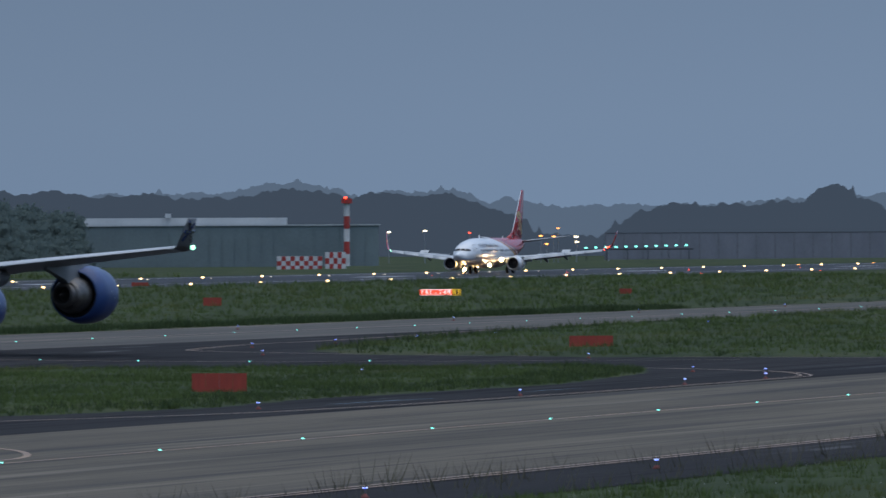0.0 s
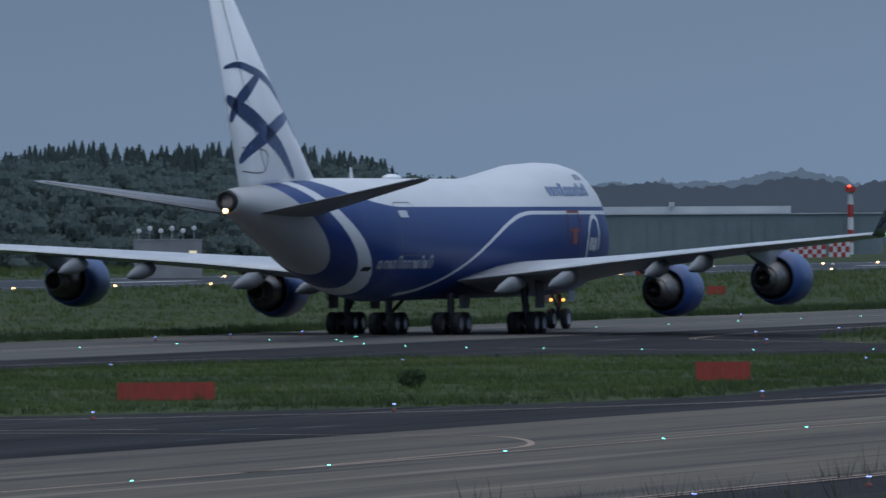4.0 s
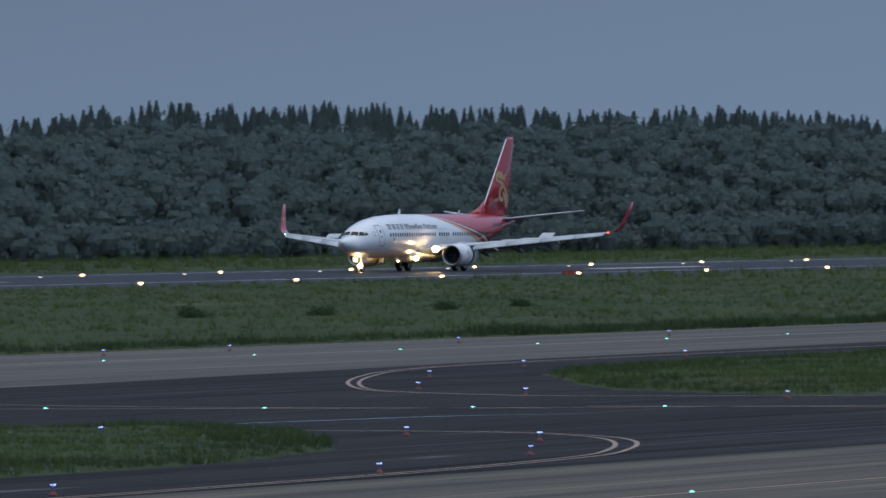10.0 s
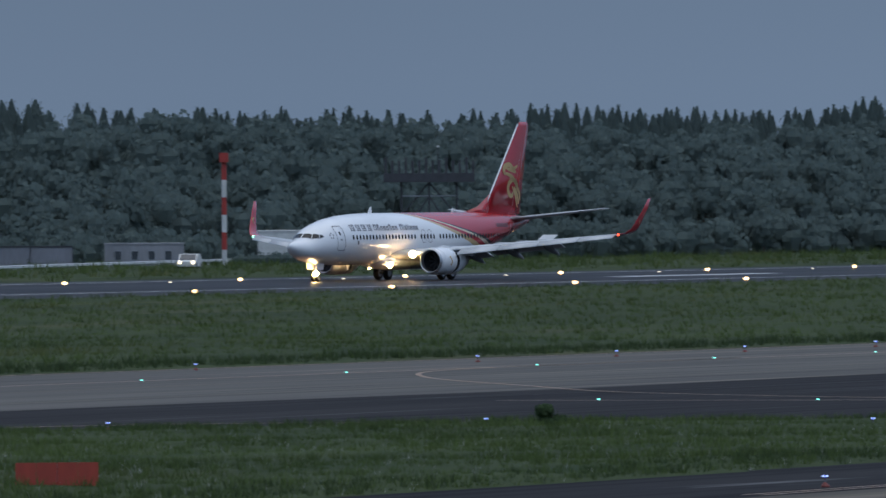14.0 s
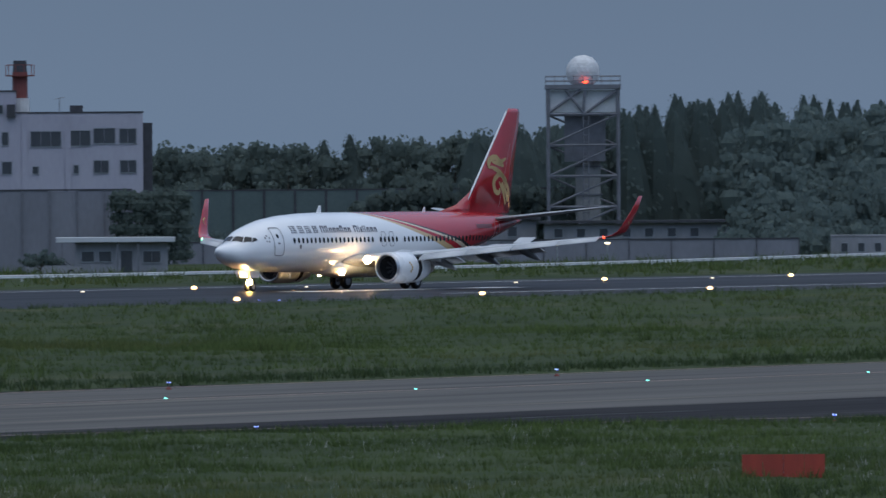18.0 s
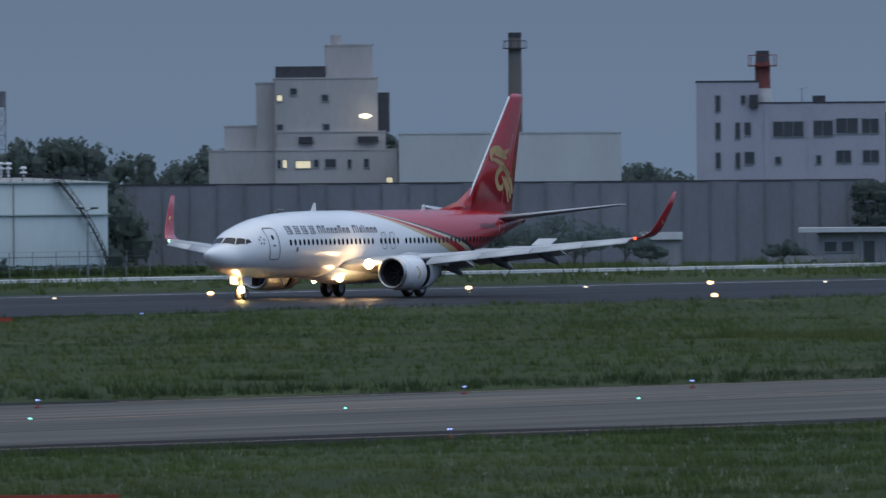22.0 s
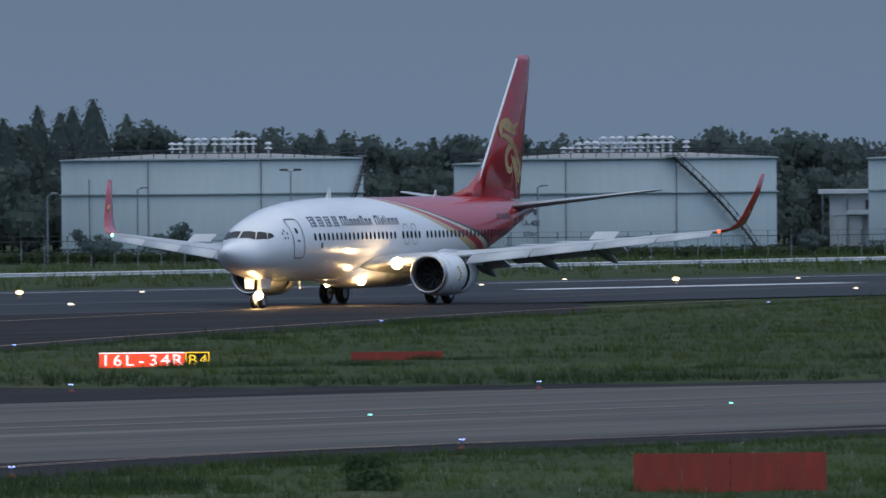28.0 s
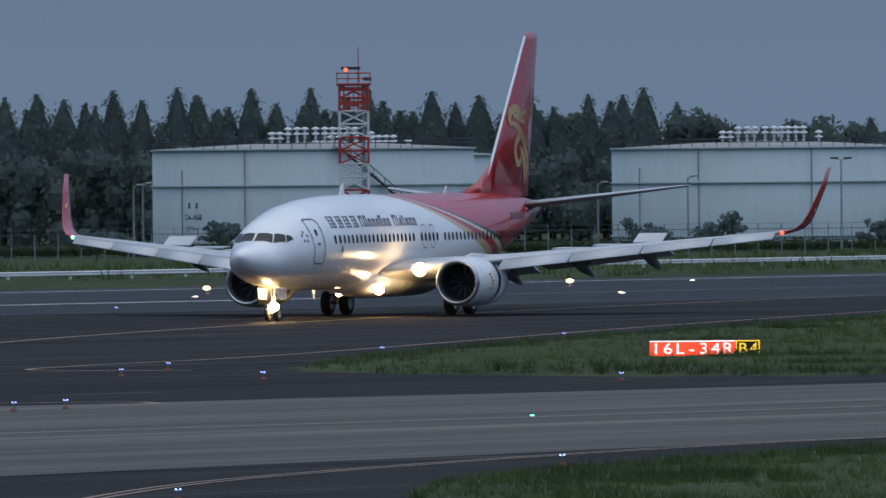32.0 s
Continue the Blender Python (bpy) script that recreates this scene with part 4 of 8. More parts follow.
def make_jet():
    root = thing("passenger_jet", "white twin-engined airliner with red tail and gold stripes, landing lights on", "airplane")
    X = lambda back: 19.6 - back
    body = part("fuselage", JET.skin(), JET_SKIN, root, "white fuselage turning red aft behind gold and black bands", True)
    # cabin windows, doors and lettering
    zwin = 3.42
    for side in (1, -1):
        for k in range(55):
            b = 6.75 + 0.508 * k
            if abs(b - 19.9) < 0.3 or 16.6 < b < 17.2 or b > 34.0:
                continue
            part("cabin_window", JET.patch(rounded(b - 0.125, b + 0.125, zwin - 0.19, zwin + 0.19, 0.11, 2), side, 0.012, 1), GLASS_DARK, body)
        for b0, b1, z0, z1 in ((4.5, 5.5, 2.42, 4.30), (33.1, 33.9, 2.95, 4.55)):
            out = rounded(b0, b1, z0, z1, 0.2, 3)
            door = part("cabin_door", JET.band(out, 0.055, side, 0.03, True), SEAM if b0 < 20 else SEAM_RED, body, "closed cabin door outline")
            part("door_window", JET.patch(rounded((b0 + b1) / 2 - 0.1, (b0 + b1) / 2 + 0.1, z1 - 0.7, z1 - 0.42, 0.08, 2), side, 0.016, 1), GLASS_DARK, door)
            part("door_handle", JET.patch(rounded((b0 + b1) / 2 - 0.14, (b0 + b1) / 2 + 0.14, z0 + 0.78, z0 + 0.88, 0.03, 1), side, 0.016, 1), SEAM, door)
        for b0 in (17.55, 18.55):
            part("overwing_exit", JET.band(rounded(b0, b0 + 0.52, 2.95, 3.95, 0.14, 3), 0.04, side, 0.03, True), SEAM, body)
        # airline name as plain bars: four square marks, then a row of upright strokes
        for k in range(4):
            b = 6.62 + 0.86 * k
            for dz in (0.0, 0.14, 0.28, 0.42):
                part("lettering_bar", JET.patch(rounded(b + 0.06 * (dz == 0.14), b + 0.66 - 0.08 * (dz == 0.28), 3.92 + dz, 3.97 + dz, 0.02, 1), side, 0.012, 2), NAVY, body)
            for db in (0.08 + 0.06 * (k % 2), 0.38, 0.56):
                part("lettering_bar", JET.patch(rounded(b + db, b + db + 0.07, 3.90, 4.42, 0.02, 1), side, 0.014, 2), NAVY, body)
        b = 10.22
        for w, h in ((.42, .48), (.36, .48), (.36, .34), (.34, .34), (.34, .34), (.36, .48), (.36, .34), (.34, .34), (.22, 0), (.44, .48), (.11, .46), (.22, .34), (.11, .48), (.11, .46), (.34, .34), (.36, .34), (.34, .34)):
            if h and w > 0.25:
                for x0, x1, z0, z1 in ((0, .13, 0, h), (w - .13, w, 0, h), (.1, w - .1, h - .11, h)):
                    part("lettering_bar", JET.patch(rounded(b + x0, b + x1, 3.93 + z0, 3.93 + z1, 0.02, 1), side, 0.012 + 0.001 * (x0 == .1), 2), NAVY, body)
            elif h:
                part("lettering_bar", JET.patch(rounded(b, b + w, 3.93, 3.93 + h, 0.02, 1), side, 0.012, 2), NAVY, body)
            b += w + 0.115
        for k in range(5):
            a = radians(90 + 72 * k)
            part("star_mark", JET.patch(rounded(3.95 + 0.2 * math.cos(a) - .06, 3.95 + 0.2 * math.cos(a) + .06, 3.55 + 0.2 * math.sin(a) - .06, 3.55 + 0.2 * math.sin(a) + .06, .03, 1), side, 0.012, 1), SEAM, body)
        part("registration_bar", JET.patch(rounded(30.3, 32.6, 4.10, 4.40, 0.05, 1), side, 0.012, 3), REGMARK, body)
        part("static_port", JET.patch(rounded(7.3, 7.55, 2.85, 3.15, 0.08, 2), side, 0.012, 1), SEAM, body)
        # windscreen
        for quad in ([(1.66, 2.5), (1.94, 41), (2.30, 31), (2.13, 2.5)], [(1.98, 43), (2.50, 60), (2.74, 48), (2.35, 33)], [(2.55, 61), (3.06, 62), (2.98, 54), (2.79, 49)]):
            part("cockpit_window", JET.pane(quad, side, 0.016), GLASS_DARK, body, "dark cockpit pane")
    part("antenna", prism([(X(12.2), 5.28), (X(12.8), 5.28), (X(12.75), 5.78), (X(12.55), 5.78)], -0.02, 0.02), WHITE, root)
    part("antenna", prism([(X(25.6), 5.28), (X(26.0), 5.28), (X(26.0), 5.62), (X(25.85), 5.62)], -0.02, 0.02), WHITE, root)
    part("belly_antenna", prism([(X(8.6), 1.30), (X(9.0), 1.30), (X(9.0), 0.86), (X(8.86), 0.86)], -0.02, 0.02), WHITE, root)
    part("belly_fairing", loft([[(X(b), 1.75 * w * math.cos(2 * math.pi * i / 24), 1.62 + h * math.sin(2 * math.pi * i / 24)) for i in range(24)] for b, w, h in ((11.8, .25, .2), (13, .85, .62), (15, 1.1, .82), (20, 1.1, .82), (22.5, .8, .55), (24.2, .2, .2))]), WHITE, root, smooth=True)

    # fin
    def fin_half(x, z):
        f = (z - 5.2) / 7.3
        le, te = X(30.9 + f * 5.9), X(36.9 + f * 1.4)
        c = max(le - te, 0.1)
        s = min(max((le - x) / c, 0), 1)
        return np.interp(s, [q[0] for q in FOIL], [q[1] for q in FOIL]) * 0.10 * c / 2

    fin = part("fin", wing_part([((X(30.9), 0, 5.1), 6.0, 0.10, (0, 1, 0)), ((X(33.3), 0, 8.0), 4.2, 0.10, (0, 1, 0)), ((X(36.7), 0, 12.2), 1.75, 0.10, (0, 1, 0)), ((X(36.95), 0, 12.5), 1.35, 0.07, (0, 1, 0))]), RED, root, "red fin with a gold bird emblem", True)
    part("dorsal_fin", loft([[(X(27.8), 0.02, 5.27), (X(27.8), -0.02, 5.27), (X(27.8), 0, 5.30)], [(X(30.0), 0.12, 5.2), (X(30.0), -0.12, 5.2), (X(30.0), 0, 5.75)], [(X(32.0), 0.22, 5.2), (X(32.0), -0.22, 5.2), (X(32.0), 0, 6.75)]]), RED, fin, smooth=True)
    part("leading_edge", bm_join(rod((X(31.45), 0, 6.0), (X(36.72), 0, 12.3), 0.065)), WHITE, fin, "bare white leading edge strip")
    part("rudder_seam", flat_ribbon([(X(35.35), 5.6), (X(37.85), 12.2)], 0.04, fin_half, 0.012, False), SEAM_RED, fin)
    # emblem strokes
    emblem = [([(36.8, 9.0), (36.2, 8.75), (35.7, 9.05), (35.2, 8.95), (35.0, 8.55), (35.1, 8.25)], 0.36), ([(35.3, 8.75), (36.0, 8.62), (36.55, 8.45)], 0.30), ([(35.15, 8.4), (35.9, 8.1), (36.5, 7.6), (36.9, 6.9)], 0.36),
              ([(36.9, 7.4), (36.3, 7.85), (35.7, 7.7), (35.4, 7.2), (35.6, 6.65), (36.0, 6.6), (36.1, 6.9)], 0.38), ([(36.3, 7.3), (36.8, 6.6), (37.0, 5.9)], 0.30), ([(36.6, 7.5), (37.05, 6.9), (37.2, 6.2)], 0.28), ([(36.0, 7.35), (36.5, 6.6), (36.75, 5.7)], 0.26)]
    emblem = [([(36.9 - (37.2 - a) * 1.28, b) for a, b in pth], w * 1.08) for pth, w in emblem]
    for pth, w in emblem:
        part("emblem_stroke", flat_ribbon([(X(a), b) for a, b in pth], w, fin_half, 0.02), GOLD, fin)
    # tailplane
    for s in (1, -1):
        tp = part("tailplane", wing_part([((X(33.3), s * 0.5, 4.68), 4.0, 0.09), ((X(35.5), s * 3.8, 5.08), 2.7, 0.09), ((X(37.75), s * 7.05, 5.48), 1.35, 0.08), ((X(38.0), s * 7.17, 5.5), 1.0, 0.05)]), WING_GREY, root, smooth=True)
        part("elevator_seam", bm_join(rod((X(36.4), s * 1.0, 4.83), (X(38.6), s * 6.9, 5.5), 0.02)), SEAM, tp)
    part("apu_exhaust", revolve([(X(37.9), 0.27), (X(38.3), 0.22), (X(38.28), 0.16), (X(37.9), 0.15)], "x", 14, (0, 0, 4.58)), HOT, root)

    # wings
    for s in (1, -1):
        sec = [((X(12.9), s * 1.2, 1.95), 8.0, 0.13), ((X(15.0), s * 4.0, 2.22), 6.2, 0.12), ((X(16.6), s * 5.9, 2.42), 4.9, 0.11), ((X(19.9), s * 11.5, 2.98), 3.0, 0.10), ((X(22.75), s * 16.6, 3.48), 1.62, 0.10)]
        wing = part("wing", wing_part(sec), WING_GREY, root, "pale grey wing with slats and flaps out", True)
        let = [((X(22.75), s * 16.6, 3.48), 1.62, 0.10), ((X(23.05), s * 17.0, 3.60), 1.40, 0.10, (-s * 0.35, 0, 0.93)), ((X(23.4), s * 17.28, 3.86), 1.25, 0.09, (0, -s * 0.8, 0.6)), ((X(23.75), s * 17.45, 4.3), 1.1, 0.09, (0, -s * 0.97, 0.2)), ((X(24.6), s * 17.75, 5.4), 0.8, 0.09, (0, -s * 0.97, 0.2)), ((X(25.2), s * 17.9, 6.28), 0.5, 0.08, (0, -s * 0.97, 0.2))]
        wl = part("winglet", wing_part(let), RED, wing, "red blended winglet with a small gold emblem", True)
        part("emblem", bm_join(rod((X(24.55), s * 17.50, 4.35), (X(24.35), s * 17.53, 4.75), 0.05), rod((X(24.35), s * 17.53, 4.75), (X(24.6), s * 17.56, 4.95), 0.05)), GOLD, wl)
        # slats: outer along the leading edge, drooped
        for y0, y1 in ((5.9, 8.5), (8.56, 11.2), (11.26, 13.9), (13.96, 16.3)):
            rings = []
            for y in (y0, y1):
                f = np.interp(y, [5.9, 11.5, 16.6], [16.6, 19.9, 22.75])
                z = np.interp(y, [5.9, 11.5, 16.6], [2.42, 2.98, 3.48])
                c = np.interp(y, [5.9, 16.6], [1.05, 0.62])
                ring = foil_ring((X(f) + c * 0.72, s * y, z - c * 0.42), c, 0.17, (0.2, 0, 1))
                rings.append([Vector((p.x, p.y, p.z + (ring[0].x - p.x) * 0.52)) for p in ring])
            part("slat", loft(rings), WING_GREY, wing, "", True)
        # flaps, drooped behind the trailing edge
        for y0, y1, d in ((2.0, 5.6, 1.3), (6.0, 11.4, 1.0)):
            q = []
            for y in (y0, y1):
                te = np.interp(y, [1.2, 4.0, 5.9, 11.5], [20.9, 21.2, 21.5, 22.9])
                z = np.interp(y, [1.2, 5.9, 11.5], [1.85, 2.3, 2.9])
                q.append(((X(te) + 0.25, s * y, z - 0.12), d, 0.12, (0.45, 0, 1)))
            rings = [foil_ring(a[0], a[1], a[2], a[3]) for a in q]
            rings = [[Vector((p.x, p.y, p.z - (r[0].x - p.x) * 0.30)) for p in r] for r in rings]
            part("flap", loft(rings), WING_GREY, wing, "", True)
        for y, ln in ((4.6, 2.4), (7.7, 2.6), (10.6, 2.3)):
            te = np.interp(y, [1.2, 4.0, 5.9, 11.5], [20.9, 21.2, 21.5, 22.9])
            z = np.interp(y, [1.2, 5.9, 11.5], [1.85, 2.3, 2.9])
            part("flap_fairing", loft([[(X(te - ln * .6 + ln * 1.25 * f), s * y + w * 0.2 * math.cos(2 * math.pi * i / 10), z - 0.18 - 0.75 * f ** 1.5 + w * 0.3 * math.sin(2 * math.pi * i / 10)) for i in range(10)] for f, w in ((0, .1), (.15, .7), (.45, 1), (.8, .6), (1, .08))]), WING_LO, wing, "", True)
        for y0, y1 in ((6.9, 8.5), (8.6, 10.2), (10.3, 11.6)):
            hinge = (X(np.interp((y0 + y1) / 2, [5.9, 11.5], [20.0, 21.6])) + 0.35, s * (y0 + y1) / 2, float(np.interp((y0 + y1) / 2, [5.9, 11.5], [2.70, 3.13])))
            panel = part("spoiler", prism([(0, -0.03), (0, 0.03), (-0.95, 0.02), (-0.95, -0.02)], -(y1 - y0) / 2, (y1 - y0) / 2), WING_GREY, wing, "hinged wing spoiler panel")
            panel.matrix_basis = pose(*hinge, 0, 24 if y0 > 10 else 3, 0)
        # engine
        hub = (0, s * 4.83, 1.50)
        eng = part("engine", revolve([(X(13.65), .84), (X(13.52), .90), (X(13.65), .97), (X(14.1), 1.04), (X(15.1), 1.08), (X(16.0), 1.06)], "x", 36, hub), WHITE, root, "white engine cowl with open thrust reverser", True)
        part("inlet_lip", revolve([(X(13.9), .79), (X(13.6), .82), (X(13.5), .88), (X(13.55), .95), (X(13.72), .995)], "x", 36, hub), BARE, eng, "bare metal inlet lip", True)
        part("inlet_duct", revolve([(X(13.85), .80), (X(14.7), .76), (X(14.8), 0.0)], "x", 30, hub), BLACK, eng, "", True)
        # spinner and blades in dark steel; the intake's shade is in their colour
        part("spinner", revolve([(X(14.25), 0.01), (X(14.5), 0.14), (X(14.75), 0.23)], "x", 16, hub), DARKM, eng, "", True)
        for k in range(12):
            a = 2 * math.pi * k / 12
            c, d = math.cos(a), math.sin(a)
            part("fan_blade", rod((X(14.72), s * 4.83 + 0.18 * c, 1.5 + 0.18 * d), (X(14.68), s * 4.83 + 0.74 * c, 1.5 + 0.74 * d), 0.05, 0.08, 5), DARKM, eng)
        part("reverser_gap", revolve([(X(15.95), .97), (X(16.7), .95)], "x", 30, hub), BLACK, eng, "dark open reverser slot", True)
        part("reverser_sleeve", revolve([(X(16.6), .90), (X(16.6), 1.05), (X(17.2), 1.0), (X(17.9), .82), (X(17.9), .77), (X(16.8), .84)], "x", 36, hub), WHITE, eng, "", True)
        part("core_nozzle", revolve([(X(17.4), .64), (X(18.4), .50), (X(19), .40), (X(18.95), .36), (X(18), .35)], "x", 24, hub), HOT, eng, "", True)
        part("exhaust_cone", revolve([(X(18.4), .27), (X(19.1), .14), (X(19.5), 0.01)], "x", 16, hub), HOT, eng, "", True)
        part("pylon", loft([[(X(a), s * 4.83 - .16 * w, z0), (X(a), s * 4.83 + .16 * w, z0), (X(a), s * 4.83 + .16 * w, z1), (X(a), s * 4.83 - .16 * w, z1)] for a, w, z0, z1 in ((14.7, .3, 2.48, 2.60), (15.8, 1, 2.40, 2.72), (18.3, 1, 1.95, 2.62), (20.4, .3, 1.85, 2.1))]), WHITE, eng)
        part("cowl_emblem", bm_join(*[ball((X(15.0 + .14 * math.sin(k)), s * (4.83 + 1.085 * math.cos(radians(-14 + 8 * k))), 1.5 + 1.085 * math.sin(radians(-14 + 8 * k))), 0.075, u=6, v=4) for k in range(5)]), GOLD, eng)
        # lights on the wing
        lamp_disc("landing_light", wing, (X(14.0), s * 3.0, 2.05), 0.30, G_WARM, (1, 0, 0), "blazing wing-root landing light")
        lamp_disc("navigation_light", wing, (X(22.78), s * 16.55, 3.46), 0.09, G_RED if s > 0 else G_GREENNAV, (1, 0, 0))
        # main gear
        leg = part("main_gear", bm_join(rod((X(19.4), s * 2.7, 1.9), (X(19.6), s * 2.86, 0.55), 0.13), rod((X(19.6), s * 1.6, 1.7), (X(19.6), s * 2.8, 0.9), 0.07)), STRUT, root)
        part("axle", rod((X(19.6), s * 2.35, 0.56), (X(19.6), s * 3.37, 0.56), 0.09), STRUT, leg)
        part("gear_door", prism([(X(19.1), 1.9), (X(20.1), 1.9), (X(20.0), 0.95), (X(19.25), 0.95)], s * 3.06, s * 3.10), WHITE, leg)
        for dy in (-0.43, 0.43):
            wheel(leg, (X(19.6), s * 2.86 + dy, 0.56), 0.56, 0.38)
    lamp_disc("turnoff_light", root, (X(13.2), 1.4, 1.22), 0.24, G_WARM, (1, 0, 0), "bright belly landing light")
    lamp_disc("turnoff_light", root, (X(13.25), -0.45, 1.06), 0.15, G_WARM, (1, 0, 0))
    lamp_disc("tail_light", root, (X(38.35), 0, 4.58), 0.06, G_SIGNW, (-1, 0, 0))
    # nose gear
    ng = part("nose_gear", bm_join(rod((X(4.1), 0, 1.5), (X(4.0), 0, 0.36), 0.09), rod((X(4.9), 0, 1.4), (X(4.05), 0, 0.75), 0.05)), STRUT, root)
    part("gear_axle", rod((X(4.0), -0.24, 0.35), (X(4.0), 0.24, 0.35), 0.06), STRUT, ng)
    for s in (1, -1):
        part("gear_door", prism([(X(3.3), 1.45), (X(4.5), 1.40), (X(4.4), 0.92), (X(3.4), 0.98)], s * 0.42, s * 0.45), WHITE, ng)
        wheel(ng, (X(4.0), s * 0.2, 0.35), 0.35, 0.2)
    lamp_disc("taxi_light", ng, (X(3.75), 0.12, 0.62), 0.22, G_TAXI, (1, 0, 0), "blazing nose gear taxi light")
    return root


jet = make_jet()

# ---- the four-engined freighter; origin on the ground between its outer main gear
BIG = Hull([(0, 5.0, 4.9, 0.05), (0.5, 5.9, 4.2, 0.85), (1.5, 6.9, 3.5, 1.3), (3, 8.1, 2.9, 1.8), (5, 9.2, 2.45, 2.25), (7, 9.75, 2.2, 2.62), (9.5, 9.97, 2.05, 2.92), (13, 10.0, 2.0, 3.18), (17, 9.88, 2.0, 3.25), (21, 9.5, 2.0, 3.25), (25, 9.12, 2.0, 3.25), (27.5, 9.0, 2.0, 3.25),
            (45, 8.98, 2.0, 3.25), (49, 8.98, 2.35, 3.2), (54, 8.96, 3.35, 2.85), (59, 8.85, 4.7, 2.25), (64, 8.6, 6.0, 1.5), (67.3, 8.4, 6.8, 0.95), (68.6, 8.25, 7.1, 0.68)], 31.8, 0.47)


def make_freighter():
    root = thing("cargo_jet", "blue and white four-engined cargo jumbo with lattice tail marking", "airplane")
    X = lambda back: 31.8 - back
    body = part("fuselage", BIG.skin(), FREIGHT_SKIN, root, "white over deep blue hull with a white swoosh line", True)
    for side in (1, -1):
        b = 8.0
        for k, w in enumerate((.7, .2, .35, .6, .35, .2, .55, .6, .55, .7, .5, .35, .6, .5)):
            part("lettering_bar", BIG.patch(rounded(b + 1.5, b + w + 1.5, 8.0, 8.75 if k in (0, 3, 9) else 8.55, 0.06, 1), side, 0.02, 2), BLUE, body)
            b += w + 0.14
        b = 42.0
        for k, w in enumerate((.8, .22, .4, .7, .4, .22, .65, .7, .65, .8, .6, .4, .7, .6)):
            part("lettering_bar", BIG.band([(b, 3.85), (b + 0.2, 4.55 if k in (0, 3, 9) else 4.3), (b + w * 0.55 + 0.2, 4.5 if k in (0, 3, 9) else 4.25), (b + w * 0.55, 3.9)], 0.15, side, 0.02), WING_GREY, body)
            b += (w + 0.14) * 0.9
        part("registration_bar", BIG.patch(rounded(46.0, 47.6, 6.75, 7.15, 0.06, 1), side, 0.02, 2), WING_GREY, body)
        for z0 in (5.0, 6.1):
            part("orange_panel", BIG.band([(13.5, z0), (13.6, z0 + 0.95), (16.0, z0 + 0.95), (16.1, z0)], 0.14, side, 0.02), BRICKRED, body)
        part("orange_panel", BIG.patch(rounded(14.2, 15.2, 5.1, 6.1, 0.2, 2), side, 0.022, 2), BRICKRED, body)
        # round emblem near the nose
        ring = [(10.0 + 1.6 * math.cos(radians(a)), 5.2 + 1.6 * math.sin(radians(a))) for a in range(-60, 200, 15)]
        part("emblem_ring", BIG.band(ring, 0.3, side, 0.02), WHITE, body, "white ring emblem")
        for k in range(4):
            part("emblem_bar", BIG.patch(rounded(9.0 + 0.55 * k, 9.35 + 0.55 * k, 4.7, 5.5, 0.08, 1), side, 0.02, 2), WHITE, body)
        for b in (4.1, 4.75, 5.4):
            part("cockpit_window", BIG.patch([(b, 8.35), (b + 0.5, 8.4), (b + 0.45, 8.8), (b + 0.1, 8.78)], side, 0.02, 2), GLASS_DARK, body)
        for b in (9.0, 9.6, 10.2):
            part("upper_deck_window", BIG.patch(rounded(b, b + 0.28, 8.95, 9.3, 0.1, 2), side, 0.02, 1), GLASS_DARK, body)
        part("cargo_door", BIG.band(rounded(44.5, 47.9, 4.6, 7.6, 0.3, 3), 0.05, side, 0.02, True), SEAM, body)
        part("outflow_valve", BIG.patch(rounded(51.2, 52.2, 3.75, 4.0, 0.1, 2), side, 0.02, 1), BLACK, body)
    part("satcom_hump", ball((X(40), 0, 9.0), 0.5, 2.0, 1.0, 0.5), WHITE, root, smooth=True)
    part("antenna", prism([(X(47), 8.9), (X(47.6), 8.9), (X(47.5), 9.6), (X(47.3), 9.6)], -0.03, 0.03), WHITE, root)
    part("apu_exhaust", revolve([(X(68.4), 0.62), (X(69.0), 0.52), (X(68.95), 0.40), (X(67.8), 0.38), (X(67.8), 0.0)], "x", 18, (0, 0, 7.67)), BLACK, root, "dark tail exhaust", True)
    part("tail_light", ball((X(69.05), 0.0, 7.15), 0.13), G_WARM2, root, "warm white tail light")

    def fin_half(x, z):
        f = (z - 8.9) / 10.4
        le, te = X(54.3 + f * 14.2), X(66.9 + f * 5.0)
        c = max(le - te, 0.1)
        s = min(max((le - x) / c, 0), 1)
        return np.interp(s, [q[0] for q in FOIL], [q[1] for q in FOIL]) * 0.10 * c / 2

    fin = part("fin", wing_part([((X(50.6), 0, 8.2), 16.0, 0.05, (0, 1, 0)), ((X(54.3), 0, 8.9), 12.6, 0.10, (0, 1, 0)), ((X(68.5), 0, 19.3), 3.4, 0.10, (0, 1, 0))]), F_WHITE, root, "white fin crossed by a blue lattice", True)
    for pth, w in (([(69.4, 14.9), (67.8, 15.1), (66.2, 14.95), (63.3, 14.4), (61.1, 13.5), (59.6, 12.5), (58.2, 11.2)], 0.42), ([(64.5, 14.6), (66.2, 13.7), (67.5, 12.9), (68.3, 12.0)], 0.85), ([(68.9, 13.3), (67.5, 12.85), (65.3, 12.2), (63.0, 11.3), (61.1, 10.4), (59.3, 9.0)], 0.95), ([(59.2, 12.5), (61.4, 12.0), (63.4, 11.3), (65.6, 10.5), (66.9, 9.8)], 0.85)):
        part("lattice_stroke", flat_ribbon([(X(a), b) for a, b in pth], w, fin_half, 0.03), BLUE, fin)
    part("rudder_seam", flat_ribbon([(X(63.4), 9.4), (X(70.2), 19.0)], 0.06, fin_half, 0.02, False), SEAM, fin)
